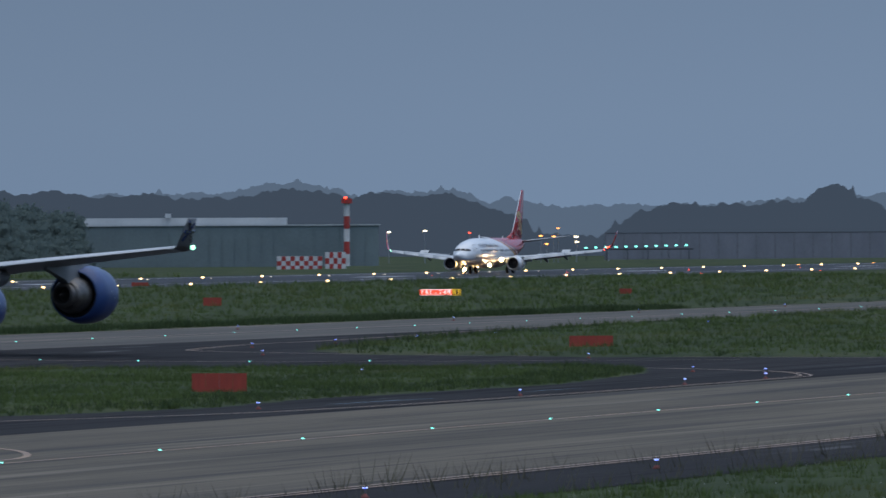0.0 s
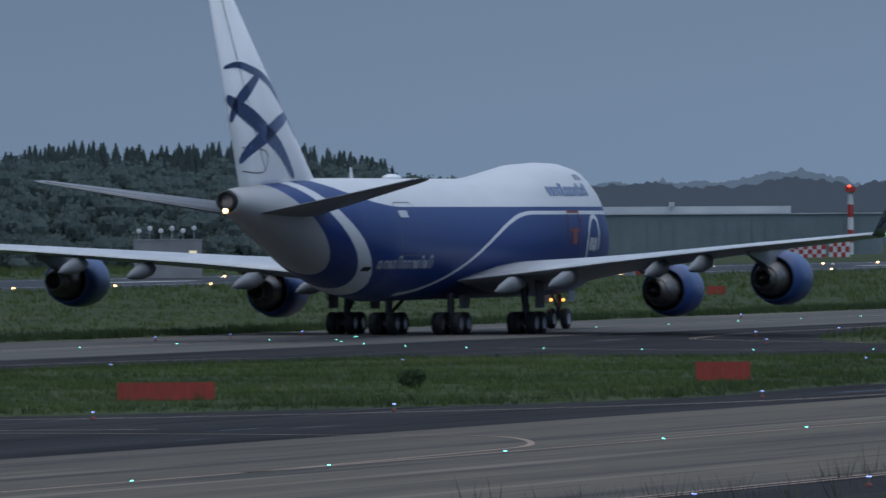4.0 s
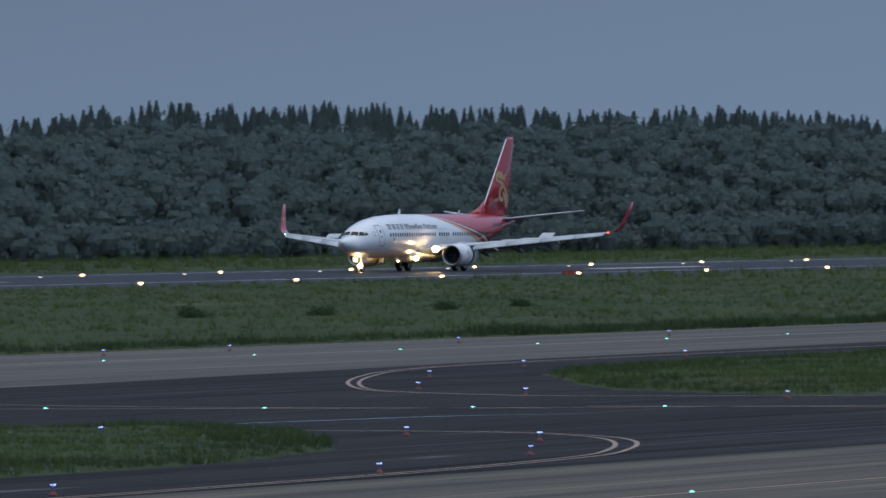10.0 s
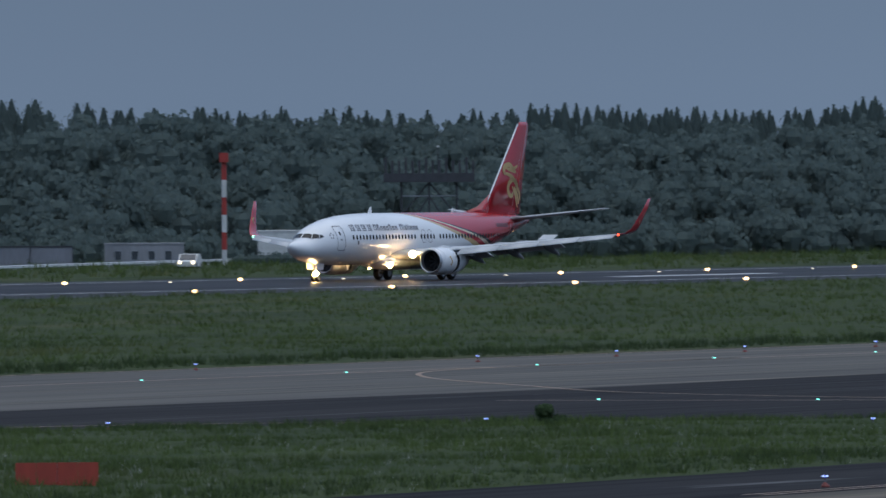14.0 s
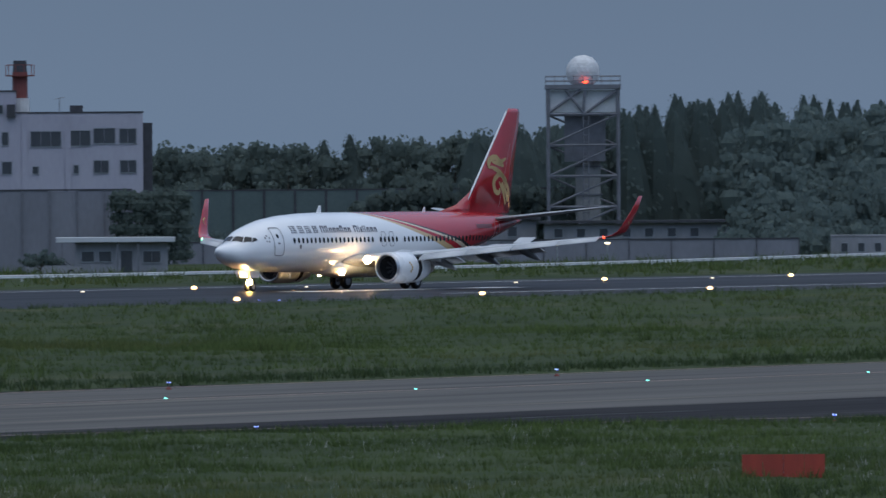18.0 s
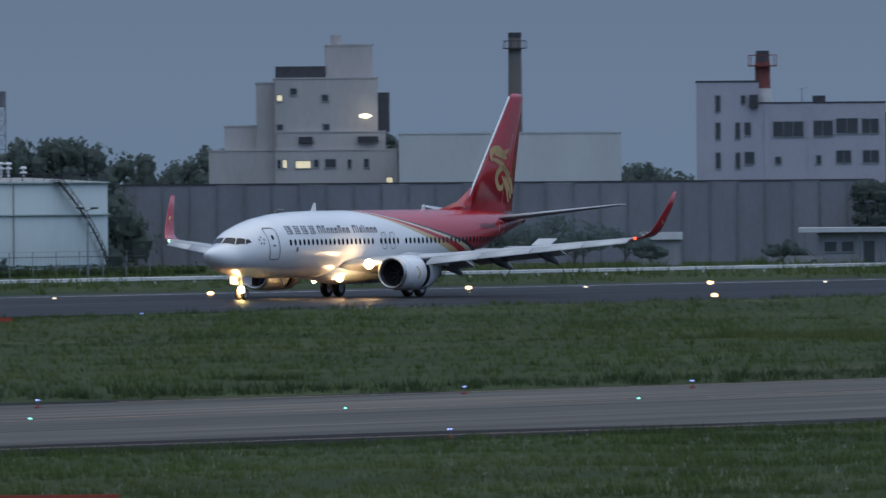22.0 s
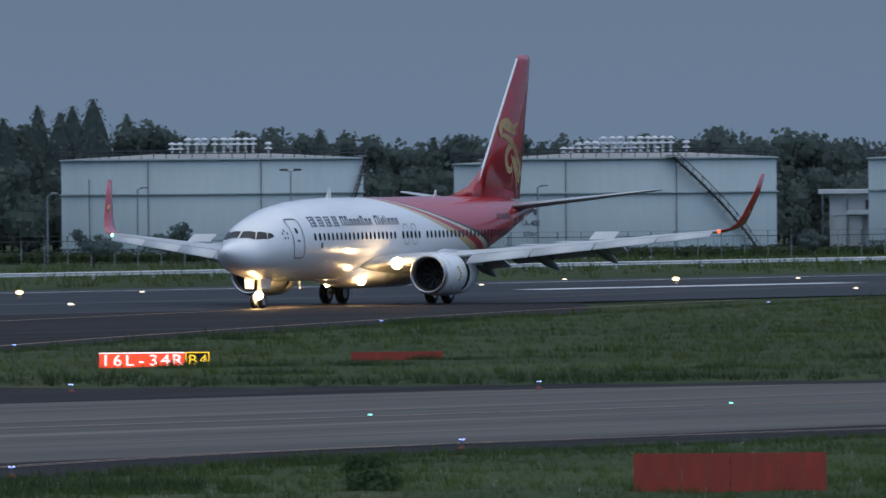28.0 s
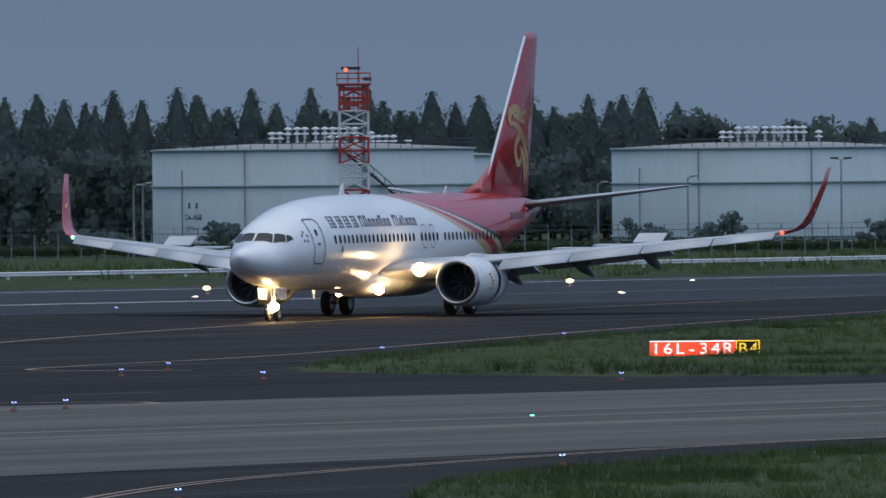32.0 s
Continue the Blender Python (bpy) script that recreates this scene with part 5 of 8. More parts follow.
    part("vent_panel", flat_ribbon([(X(66.4), 9.3), (X(63.6), 9.3), (X(63.4), 10.4), (X(66.6), 10.6)], 0.07, fin_half, 0.02, False), SEAM, fin)
    for s in (1, -1):
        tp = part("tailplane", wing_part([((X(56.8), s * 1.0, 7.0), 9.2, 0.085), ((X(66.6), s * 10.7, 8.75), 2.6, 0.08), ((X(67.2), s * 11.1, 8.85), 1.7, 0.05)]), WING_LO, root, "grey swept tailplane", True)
        part("elevator_seam", rod((X(64.2), s * 2.6, 7.45), (X(68.6), s * 10.6, 8.78), 0.04), SEAM, tp)
        sec = [((X(19.0), s * 2.6, 3.1), 17.0, 0.12), ((X(24.5), s * 8.5, 3.75), 11.6, 0.11), ((X(28.3), s * 12.4, 4.15), 9.2, 0.10), ((X(37.0), s * 21.5, 4.95), 6.2, 0.09), ((X(45.8), s * 30.8, 5.65), 3.9, 0.09)]
        wing = part("wing", wing_part(sec), WING_GREY, root, "long pale grey swept wing", True)
        part("winglet", wing_part([((X(46.0), s * 30.8, 5.62), 3.0, 0.09, (0, -s * 0.3, 0.95)), ((X(47.0), s * 31.15, 5.88), 2.6, 0.07, (0, -s * 0.85, 0.5)), ((X(49.3), s * 32.13, 7.2), 1.6, 0.06, (0, -s * 0.85, 0.5))]), WHITE if s > 0 else WING_LO, wing, "canted winglet with a lattice mark", True)
        on = lambda f, c: (X(47.0 + 2.3 * f + c * (2.6 - f)), s * (31.15 + 0.98 * f), 5.88 + 1.32 * f)
        part("winglet_mark", bm_join(rod(on(0.1, 0.15), on(0.9, 0.75), 0.12), rod(on(0.15, 0.8), on(0.85, 0.2), 0.12), rod(on(0.5, 0.1), on(0.5, 0.85), 0.12)), BLUE, wing)
        lamp_disc("navigation_light", wing, (X(46.2), s * 31.0, 5.7), 0.12, G_RED if s > 0 else G_GREENNAV)
        for y, x0, zf, ln in ((6.0, 33.5, 2.9, 6), (9.5, 34.5, 3.2, 6), (15.5, 36.6, 3.8, 5), (18.8, 39.0, 4.1, 5)):
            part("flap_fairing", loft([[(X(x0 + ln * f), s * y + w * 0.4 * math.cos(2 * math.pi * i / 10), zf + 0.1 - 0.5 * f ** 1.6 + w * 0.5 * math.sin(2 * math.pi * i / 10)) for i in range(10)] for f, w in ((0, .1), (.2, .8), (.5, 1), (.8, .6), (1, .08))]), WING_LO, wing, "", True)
        for y, x0, zc in ((12.15, 22.8, 2.45), (21.35, 32.1, 3.18)):
            at = (0, s * y, zc)
            eng = part("engine", revolve([(X(x0 + .5), 1.18), (X(x0 + .05), 1.28), (X(x0), 1.36), (X(x0 + .15), 1.45), (X(x0 + 0.9), 1.55), (X(x0 + 2.2), 1.55), (X(x0 + 3.6), 1.32), (X(x0 + 3.6), 1.22)], "x", 36, at), ENGINE_BLUE, root, "blue turbofan cowl", True)
            part("inlet_duct", revolve([(X(x0 + .4), 1.2), (X(x0 + 1.2), 1.15), (X(x0 + 1.25), 0)], "x", 28, at), BLACK, eng)
            part("bypass_duct", revolve([(X(x0 + 3.5), 1.27), (X(x0 + 3.0), 0.7)], "x", 28, at), BLACK, eng)
            # dark stained metal here also stands in for shade on the core
            part("core_cowl", revolve([(X(x0 + 3.0), 0.98), (X(x0 + 4.0), 0.98), (X(x0 + 4.8), 0.82), (X(x0 + 5.3), 0.66), (X(x0 + 5.25), 0.6)], "x", 28, at), HOT, eng, "bare metal core cowl", True)
            part("core_nozzle", revolve([(X(x0 + 4.9), 0.72), (X(x0 + 5.9), 0.52), (X(x0 + 5.85), 0.46), (X(x0 + 5.2), 0.42), (X(x0 + 5.2), 0)], "x", 24, at), HOT, eng, "", True)
            part("exhaust_cone", revolve([(X(x0 + 5.2), 0.3), (X(x0 + 6.3), 0.02)], "x", 16, at), HOT, eng, "", True)
            zw = float(np.interp(y, [8.5, 12.4, 21.5, 30.8], [3.75, 4.15, 4.95, 5.65]))
            lew = float(np.interp(y, [8.5, 12.4, 21.5, 30.8], [24.5, 28.3, 37.0, 45.8]))
            part("pylon", loft([[(X(a), s * y - .22 * w, z0), (X(a), s * y + .22 * w, z0), (X(a), s * y + .22 * w, z1), (X(a), s * y - .22 * w, z1)] for a, w, z0, z1 in ((x0 + .9, .3, zc + 1.5, zc + 1.62), (x0 + 2.6, 1, zc + 1.1, zc + 1.85), (x0 + 5.0, 1, zc + 0.55, zw - .1), (lew + 1.2, 1, zw - 0.9, zw), (lew + 4.0, .4, zw - 0.35, zw - 0.1))]), WING_LO, eng, "grey engine pylon")
            part("cowl_mark", bm_join(*[ball((X(x0 + 1.2 + .22 * k), s * y - 1.50 * math.cos(.3), zc + 1.5 * math.sin(.12 * (k - 1))), 0.13, u=6, v=4) for k in range(3)]), WING_GREY, eng)
        part("body_landing_light", ball((X(19.6), s * 3.4, 3.1), 0.12), G_RWYDIM, root)
        for xb, yb, zt in ((31.8, 5.5, 3.3), (34.9, 1.92, 2.4)):
            leg = part("main_gear", bm_join(rod((X(xb), s * yb * 0.96, zt), (X(xb), s * yb, 0.7), 0.22), rod((X(xb - 1.6), s * (yb - 0.5), zt - 0.3), (X(xb), s * yb, 1.1), 0.1), rod((X(xb - 0.75), s * yb, 0.64), (X(xb + 0.75), s * yb, 0.64), 0.13)), DARKM, root)
            part("gear_door", prism([(X(xb - .9), zt - .1), (X(xb + .9), zt - .1), (X(xb + .8), 1.5), (X(xb - .8), 1.5)], s * (yb + .75), s * (yb + .82)), DARKM, leg)
            for dx in (-0.74, 0.74):
                for dy in (-0.56, 0.56):
                    wheel(leg, (X(xb + dx), s * yb + dy, 0.65), 0.65, 0.54)
    ng = part("nose_gear", bm_join(rod((X(7.6), 0, 2.4), (X(7.75), 0, 0.6), 0.16), rod((X(9.2), 0, 2.2), (X(7.8), 0, 1.1), 0.08)), DARKM, root)
    for s in (1, -1):
        wheel(ng, (X(7.75), s * 0.46, 0.62), 0.62, 0.42)
        part("gear_door", prism([(X(6.9), 2.3), (X(8.4), 2.3), (X(8.2), 1.65), (X(7.0), 1.65)], s * 0.75, s * 0.80), WING_LO, ng)
        part("taxi_light", ball((X(8.0), s * 0.38, 1.75), 0.09), G_AMBER, ng)
    return root


freighter = make_freighter()
# ---------------------------------------------------------------- airfield lights, signs and boards
def edge_light():
    root = thing("runway_edge_light", "lit warm white runway edge light on a short stem", "light", "runway edge lights")
    part("base", revolve([(0, 0.15), (0.04, 0.15), (0.05, 0.03), (0.22, 0.03)], "z", 10), FIX_BODY, root)
    part("lens", ball((0, 0, 0.25), 0.18, 1.1, 1.1, 0.62, 10, 8), G_RWY, root, smooth=True)
    return root


def inset_light(mat, label, group, name, r):
    root = thing(name, label, "light", group)
    part("housing", revolve([(0, 0.0), (0.0, r * 1.3), (0.02, r * 1.1), (0.03, 0.0)], "z", 12), FIX_BODY, root)
    part("lens", ball((0, 0, 0.035), r, 1.25, 1, 0.42, 10, 6), mat, root, smooth=True)
    return root


def blue_light():
    root = thing("taxiway_edge_light", "lit blue taxiway edge light on a red conical base", "light", "blue taxiway edge lights")
    part("base", revolve([(0, 0.10), (0.03, 0.10), (0.10, 0.04), (0.11, 0.0)], "z", 10), RED_BASE, root, "red conical base")
    part("stem", revolve([(0.12, 0.025), (0.20, 0.025)], "z", 8), FIX_BODY, root)
    part("lens", ball((0, 0, 0.235), 0.022, 1, 1, 0.8, 10, 8), G_BLUE, root, "glowing blue lens", True)
    for s in (-1, 1):
        part("bulb", ball((0.034 * s, -0.028 * s, 0.25), 0.019, u=8, v=6), G_BLUEW, root, smooth=True)
    return root


def lay(proto, places, near=1.0):
    """Copies at the places, all drawn in towards the eye by one factor."""
    proto.matrix_basis = pose(places[0][0] * near, places[0][1] * near, 0)
    for x, y in places[1:]:
        copy_thing(proto, pose(x * near, y * near, 0))


near_k, near_x = [-8, 0, 6, 21, 26, 45], [268.8, 493.2, 661.6, 1099.6, 1252.5, 1835]
far_k, far_x = [-4, 0, 13, 31, 42, 60], [284, 391.3, 741.4, 1255.4, 1579.6, 2110]
row = [(float(np.interp(k, near_k, near_x)), RWY_Y - 22.6) for k in range(-2, 44)] + [(float(np.interp(k, far_k, far_x)), RWY_Y + 22.6) for k in range(-3, 54)]
lay(edge_light(), [p for p in row if not (p[0] < 440 and p[1] < 350)], 0.962)
lay(inset_light(G_RWYDIM, "dim white inset runway light", "inset runway lights", "runway_inset_light", 0.13), [(float(np.interp(k, far_k, far_x)) - 26, RWY_Y + 13.6) for k in range(0, 40)] + [(330.8, 348.7), (384.8, 344.0), (329.1, 346.8), (356.5, 404), (412.8, 392.3), (313.4, 361.3)])
lay(inset_light(G_RED, "red inset runway light", "red inset runway lights", "runway_red_light", 0.10), [(1269 + 38 * k, 331 + (k % 2) * 30) for k in range(12)])
lay(inset_light(G_AMBER, "amber runway end light", "amber runway lights", "runway_amber_light", 0.20), [(1650 + 60 * k, RWY_Y + 22.6) for k in range(4)] + [(1700 + 60 * k, RWY_Y - 20) for k in range(3)])
gk, gx = [0, 2, 5, 8, 10, 12, 14, 17, 26, 29, 33, 41, 50], [168.7, 196.1, 236.5, 279.3, 308.7, 338.7, 366.4, 410.6, 540.3, 586, 642.7, 767.9, 905]
gy = [181.2, 180.0, 177.4, 177.0, 176.9, 177.1, 176.6, 176.5, 174.9, 175, 174.8, 175.4, 175.4]
lay(inset_light(G_GREEN, "lit green taxiway centreline light set in the pavement", "green centreline lights", "taxiway_centreline_light", 0.05),
    [(196.1 + 15.27 * k, 83.7) for k in range(-1, 20)] + [(float(np.interp(k, gk, gx)), float(np.interp(k, gk, gy))) for k in range(0, 48)]
    + [(269.1, 144.9), (270.8, 137.9), (272.5, 131.0), (274.8, 124.8), (276.9, 119.1), (464.0, 148.9), (459.9, 142.4), (457.4, 135.8), (458.9, 130.0), (497.6, 171.7), (490.6, 169.0), (509.5, 174.7), (472.7, 159.3), (466.2, 153.8), (481.5, 164.6)])
lay(blue_light(), [(349.4, 103.4), (432.9, 123), (500.3, 147.8), (533, 158.1), (551.6, 158.4), (571.4, 158.8), (589.5, 158.7), (688.5, 188.5), (631, 188.2), (377.7, 100.6), (487.1, 126), (404.5, 100.3), (440.8, 108.9), (433.5, 103.6), (420.1, 100.4), (752, 190.3),
                   (654.7, 160.6), (804, 190.4), (233.9, 66.4), (263.2, 66.1), (218.6, 66.4), (487.4, 187.8), (513.1, 188), (525.6, 187.9), (538.6, 188), (413.5, 153.7), (428.4, 144.5), (310, 115.9), (324.2, 109.7), (379.4, 190.3), (391.8, 190.1), (415, 189.2), (437, 187.7),
                   (355.6, 159.2), (334, 153.5), (312.8, 144.2), (303.5, 135.8), (380.1, 162.5), (300.3, 124.6), (251.2, 116.2), (246.1, 109.7), (232.5, 103.9), (216.3, 100.8), (249.4, 125.2), (198.1, 100.7), (342.6, 190.1), (355.2, 190.4), (366.4, 190.1), (246.3, 136.4), (324.5, 192.8),
                   (239, 145), (273.5, 193.2), (297, 192.2), (222, 153.8), (488, 337.8), (488, 336.3), (259.8, 192.6), (249.8, 194.6), (205.5, 160.6), (229.2, 195.6), (188.6, 164.8), (393.5, 328.4), (214.5, 205), (167.4, 162.6), (299, 295.3), (346.5, 315.5),
                   (205.3, 216.4), (146.8, 156.7), (252, 268.8), (200.6, 228), (229.8, 254.7), (171.5, 205.5), (173.9, 206.1), (201.5, 236), (208.6, 241.9), (127, 147), (289.6, 339.5)], 0.963)


def runway_sign(at, w, h, split, code, label):
    """Red holding sign with white letters and a black panel with a yellow code."""
    root = thing("runway_sign", label, "sign", at=at)
    case = part("case", box(-w / 2, w / 2, 0, 0.22, 0.2, 0.2 + h, 0.015), DARKM, root)
    x1 = -w / 2 + w * split
    part("red_face", box(-w / 2 + 0.03, x1 - 0.015, -0.012, 0.0, 0.23, 0.17 + h), G_SIGNR, case, "lit red face")
    part("black_face", box(x1 + 0.015, w / 2 - 0.03, -0.012, 0.0, 0.23, 0.17 + h), SIGN_BLACK, case, "black face")
    b = 0.035
    for x0, xe, z0, z1 in ((x1 + 0.015, w / 2 - 0.03, 0.23, 0.23 + b), (x1 + 0.015, w / 2 - 0.03, 0.17 + h - b, 0.17 + h), (x1 + 0.015, x1 + 0.015 + b, 0.23, 0.17 + h), (w / 2 - 0.03 - b, w / 2 - 0.03, 0.23, 0.17 + h)):
        part("yellow_border", box(x0, xe, -0.018, -0.012, z0, z1), G_SIGNY, case)
    for z0, z1 in ((0.23, 0.23 + b), (0.17 + h - b, 0.17 + h)):
        part("white_border", box(-w / 2 + 0.03, x1 - 0.015, -0.018, -0.012, z0, z1), G_SIGNW, case)
    n = 7
    for i, ch in enumerate("16L-34R"):
        bm = word(ch, h * 0.98, 0.006)
        bm.transform(Matrix.Translation((-w / 2 + (i + 0.55) * (x1 + w / 2 - 0.1) / n + 0.02, -0.02, 0.2 + h / 2)) @ Matrix.Diagonal((1.0, 1, 0.86, 1)))
        part("letter", bm, G_SIGNW, case)
    for i, ch in enumerate(code):
        bm = word(ch, h * 0.95, 0.006)
        bm.transform(Matrix.Translation((x1 + (i + 0.55) * (w / 2 - x1 - 0.12) / 2 + 0.05, -0.02, 0.2 + h / 2)) @ Matrix.Diagonal((0.95, 1, 0.84, 1)))
        part("letter", bm, G_SIGNY, case)
    for x in (-w * 0.4, 0, w * 0.4):
        part("leg", rod((x, 0.11, 0.0), (x, 0.11, 0.22), 0.03), STEEL, root)
    return root


runway_sign(pose(220.7, 228.6, -0.17, 0, 0, -44.0), 3.72, 0.62, 0.775, "B4", "lit red holding sign with black and yellow panel in grass")
runway_sign(polar(-74.61, 922), 4.0, 0.62, 0.78, "B5", "lit red holding sign far along the runway")
ys = thing("location_sign", "lit yellow guidance sign with dark marks beside the runway", "sign", at=polar(-68.34, 836))
yc = part("case", box(-0.78, 0.78, 0, 0.2, 0.2, 0.95, 0.01), DARKM, ys)
part("yellow_face", box(-0.74, 0.74, -0.012, 0, 0.24, 0.91), G_SIGNY, yc, "lit yellow face")
for x in (-0.45, -0.1, 0.3):
    part("lettering_bar", box(x, x + 0.12, -0.02, -0.012, 0.4, 0.75), SIGN_BLACK, yc)
for x in (-0.6, 0.6):
    part("leg", rod((x, 0.1, -0.05), (x, 0.1, 0.22), 0.03), STEEL, ys)


def red_board(at, w, h):
    root = thing("marker_board", "weathered red slatted marker board standing in the grass", "board", "red marker boards", at=at)
    n = max(3, int(w / 0.45))
    for k in range(n):
        x0 = -w / 2 + w * k / n
        part("panel", box(x0 + 0.006, x0 + w / n - 0.006, -0.02 - 0.004 * (k % 2), 0.02, 0.06, h), BOARD, root)
    part("rail", box(-w / 2, w / 2, 0.02, 0.05, h * 0.25, h * 0.33), BOARD, root)
    part("rail", box(-w / 2, w / 2, 0.02, 0.05, h * 0.75, h * 0.83), BOARD, root)
    for k in range(3):
        part("post", box(-w / 2 + 0.1 + k * (w - 0.26) / 2, -w / 2 + 0.16 + k * (w - 0.26) / 2, 0.05, 0.11, -0.05, h * 0.95), STEEL, root)


for x, y, w, h, rz in ((366.2, 110.0, 2.2, 0.84, -73.3), (507.8, 131.2, 2.4, 0.68, -75.5), (325.6, 118.9, 3.55, 0.73, -70.0), (181.9, 111.7, 1.86, 0.66, -58.4), (232.0, 228.4, 3.15, 0.40, -42), (357.4, 307.4, 1.2, 0.36, -49),
                       (140.7, 129.2, 3.86, 0.86, -47.4), (149.9, 127.5, 2.7, 0.31, -49.6), (1073.8, 332.2, 2.0, 0.5, -72.8), (779.4, 234.7, 1.55, 0.85, -73.2), (911.6, 232.0, 1.2, 0.65, -75.7), (752.0, 332.0, 1.8, 0.42, -66.2)):
    red_board(pose(x, y, 0.02, 0, 0, rz), w, h)
# ---------------------------------------------------------------- trees
trng = np.random.default_rng(11)


def leaf_quads(c, r, n, size, squash=0.8):
    """n leaf clumps lying on a lump round c."""
    d = trng.normal(size=(n, 3))
    d /= np.linalg.norm(d, axis=1)[:, None]
    p = np.asarray(c) + d * r * trng.uniform(0.80, 1.20, (n, 1)) * np.array([1, 1, squash])
    nrm = d * np.array([1, 1, 0.3]) + trng.normal(scale=0.25, size=(n, 3)) * np.array([1, 1, 0.6])
    a = np.cross(nrm, trng.normal(size=(n, 3)))
    a /= np.linalg.norm(a, axis=1)[:, None]
    b = np.cross(a, nrm)
    b /= np.linalg.norm(b, axis=1)[:, None]
    s = size * trng.uniform(0.6, 1.4, (n, 1)) / 2
    return np.stack([p - a * s - b * s * 0.7, p + a * s - b * s * 0.5, p + a * s * 0.7 + b * s, p - a * s * 0.8 + b * s * 0.8], 1)


def core(c, r, squash=0.8):
    """The leafy inside of a clump: an upright barrel of 12 faces."""
    th = np.array([0.62, 1.3, 2.4])
    ph = np.linspace(0, 2 * math.pi, 7) + trng.uniform(0, 1)
    rr = r * trng.uniform(0.84, 1.0, (3, 7))
    rr[:, 6] = rr[:, 0]
    p = np.stack([rr * np.sin(th)[:, None] * np.cos(ph), rr * np.sin(th)[:, None] * np.sin(ph), rr * squash * np.cos(th)[:, None] * np.ones(7)], -1) + np.asarray(c)
    return np.stack([p[:-1, :-1], p[1:, :-1], p[1:, 1:], p[:-1, 1:]], 2).reshape(-1, 4, 3)


CORES = []


def broadleaf(h, w, n=9, per=34, size=0.9, low=0.14, tall=1.05):
    out = []
    for k in range(n):
        a, rr = trng.uniform(0, 6.28), trng.uniform(0.05, 0.60) * w
        z = h * trng.uniform(low, 0.90) if k else h * 0.88
        r = w * trng.uniform(0.26, 0.44) * (1.12 - 0.35 * z / h)
        at = (rr * math.cos(a) * (1 if k else 0.2), rr * math.sin(a) * (1 if k else 0.2), z)
        out.append(leaf_quads(at, r, per, size, tall))
        CORES.append(core((at[0], at[1], z - 0.1 * r), r * 0.84, tall))
    return np.concatenate(out)


def cedar(h, w, n=240, size=0.9):
    """A pointed conifer: drooping sprays on a cone, thinner towards the tip."""
    z = h * (0.08 + 0.92 * trng.uniform(0, 1, n) ** 0.8)
    full = w * (1.02 - z / h) ** 0.72
    a = trng.uniform(0, 6.283, n)
    lobe = trng.uniform(0, 6.283, 3)
    r = full * trng.uniform(0.62, 1.10, n) * (0.84 + 0.20 * np.sin(z * 3.1 + 2 * np.sin(a + lobe[0])) + 0.13 * np.sin(3 * a + z * 1.3 + lobe[1]))
    p = np.stack([r * np.cos(a), r * np.sin(a), z], 1)
    tip = trng.uniform(0.2, 0.9, n)
    out = np.stack([tip * np.cos(a), tip * np.sin(a), -0.85 + 0 * a], 1)
    side = np.stack([-np.sin(a), np.cos(a), 0.2 * trng.normal(size=n)], 1)
    zc = np.array([0.05, 0.3, 0.55, 0.78, 0.92, 1.0]) * h
    rc = 0.60 * w * np.maximum(1.01 - zc / h, 0.004) ** 0.8 * trng.uniform(0.85, 1.12, 6)
    t = np.linspace(0, 2 * math.pi, 8)
    p2 = np.stack([rc[:, None] * np.cos(t), rc[:, None] * np.sin(t), zc[:, None] * np.ones(8)], -1)
    CORES.append(np.stack([p2[:-1, :-1], p2[:-1, 1:], p2[1:, 1:], p2[1:, :-1]], 2).reshape(-1, 4, 3))
    s = (size * trng.uniform(0.6, 1.3, n) * (0.30 + 0.75 * (1 - z / h)))[:, None] / 2
    return np.stack([p - out * s - side * s, p - out * s + side * s, p + out * s + side * s * 0.35, p + out * s * 1.1 - side * s * 0.35], 1)


def quads_mesh(name, q):
    return fast_mesh(name, q.reshape(-1, 3), np.arange(len(q) * 4).reshape(-1, 4))


def woods(name, trees, label, leaf_size, mats=None):
    """Many trees in one object: trees of (x, y, height, width, kind)."""
    leaf, ced, tr, inner = [], [], [], []
    CORES.clear()
    for x, y, h, w, kind, fine, low in trees:
        q = cedar(h, w, int(220 * fine), max(0.62, leaf_size * 1.3)) if kind else broadleaf(h, w, 10 if low < 0.5 else 6, int(38 * fine), leaf_size * 1.12, low)
        q = q + np.array([x, y, 0])
        if CORES:
            (ced if kind else inner).append(np.concatenate(CORES) + np.array([x, y, 0]))
            CORES.clear()
        (ced if kind else leaf).append(q)
        tr.append((x, y, h * 0.7, 0.2))
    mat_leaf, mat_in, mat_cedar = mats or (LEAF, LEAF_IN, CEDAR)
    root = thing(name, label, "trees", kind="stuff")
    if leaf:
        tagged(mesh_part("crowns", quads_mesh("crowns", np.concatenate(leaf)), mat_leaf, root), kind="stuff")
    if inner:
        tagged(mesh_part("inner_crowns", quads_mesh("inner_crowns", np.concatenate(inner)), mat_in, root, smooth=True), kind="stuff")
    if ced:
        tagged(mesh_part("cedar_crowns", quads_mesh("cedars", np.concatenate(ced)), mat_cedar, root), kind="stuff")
    v, f = [], []
    for x, y, h, r in tr:
        i = len(v)
        v += [(x - r, y, 0), (x + r, y, 0), (x + r * .5, y, h), (x - r * .5, y, h), (x, y - r, 0), (x, y + r, 0), (x, y + r * .5, h), (x, y - r * .5, h)]
        f += [(i, i + 1, i + 2, i + 3), (i + 4, i + 5, i + 6, i + 7)]
    tagged(mesh_part("trunks", fast_mesh("trunks", v, f), BARK, root), kind="stuff")
    return root


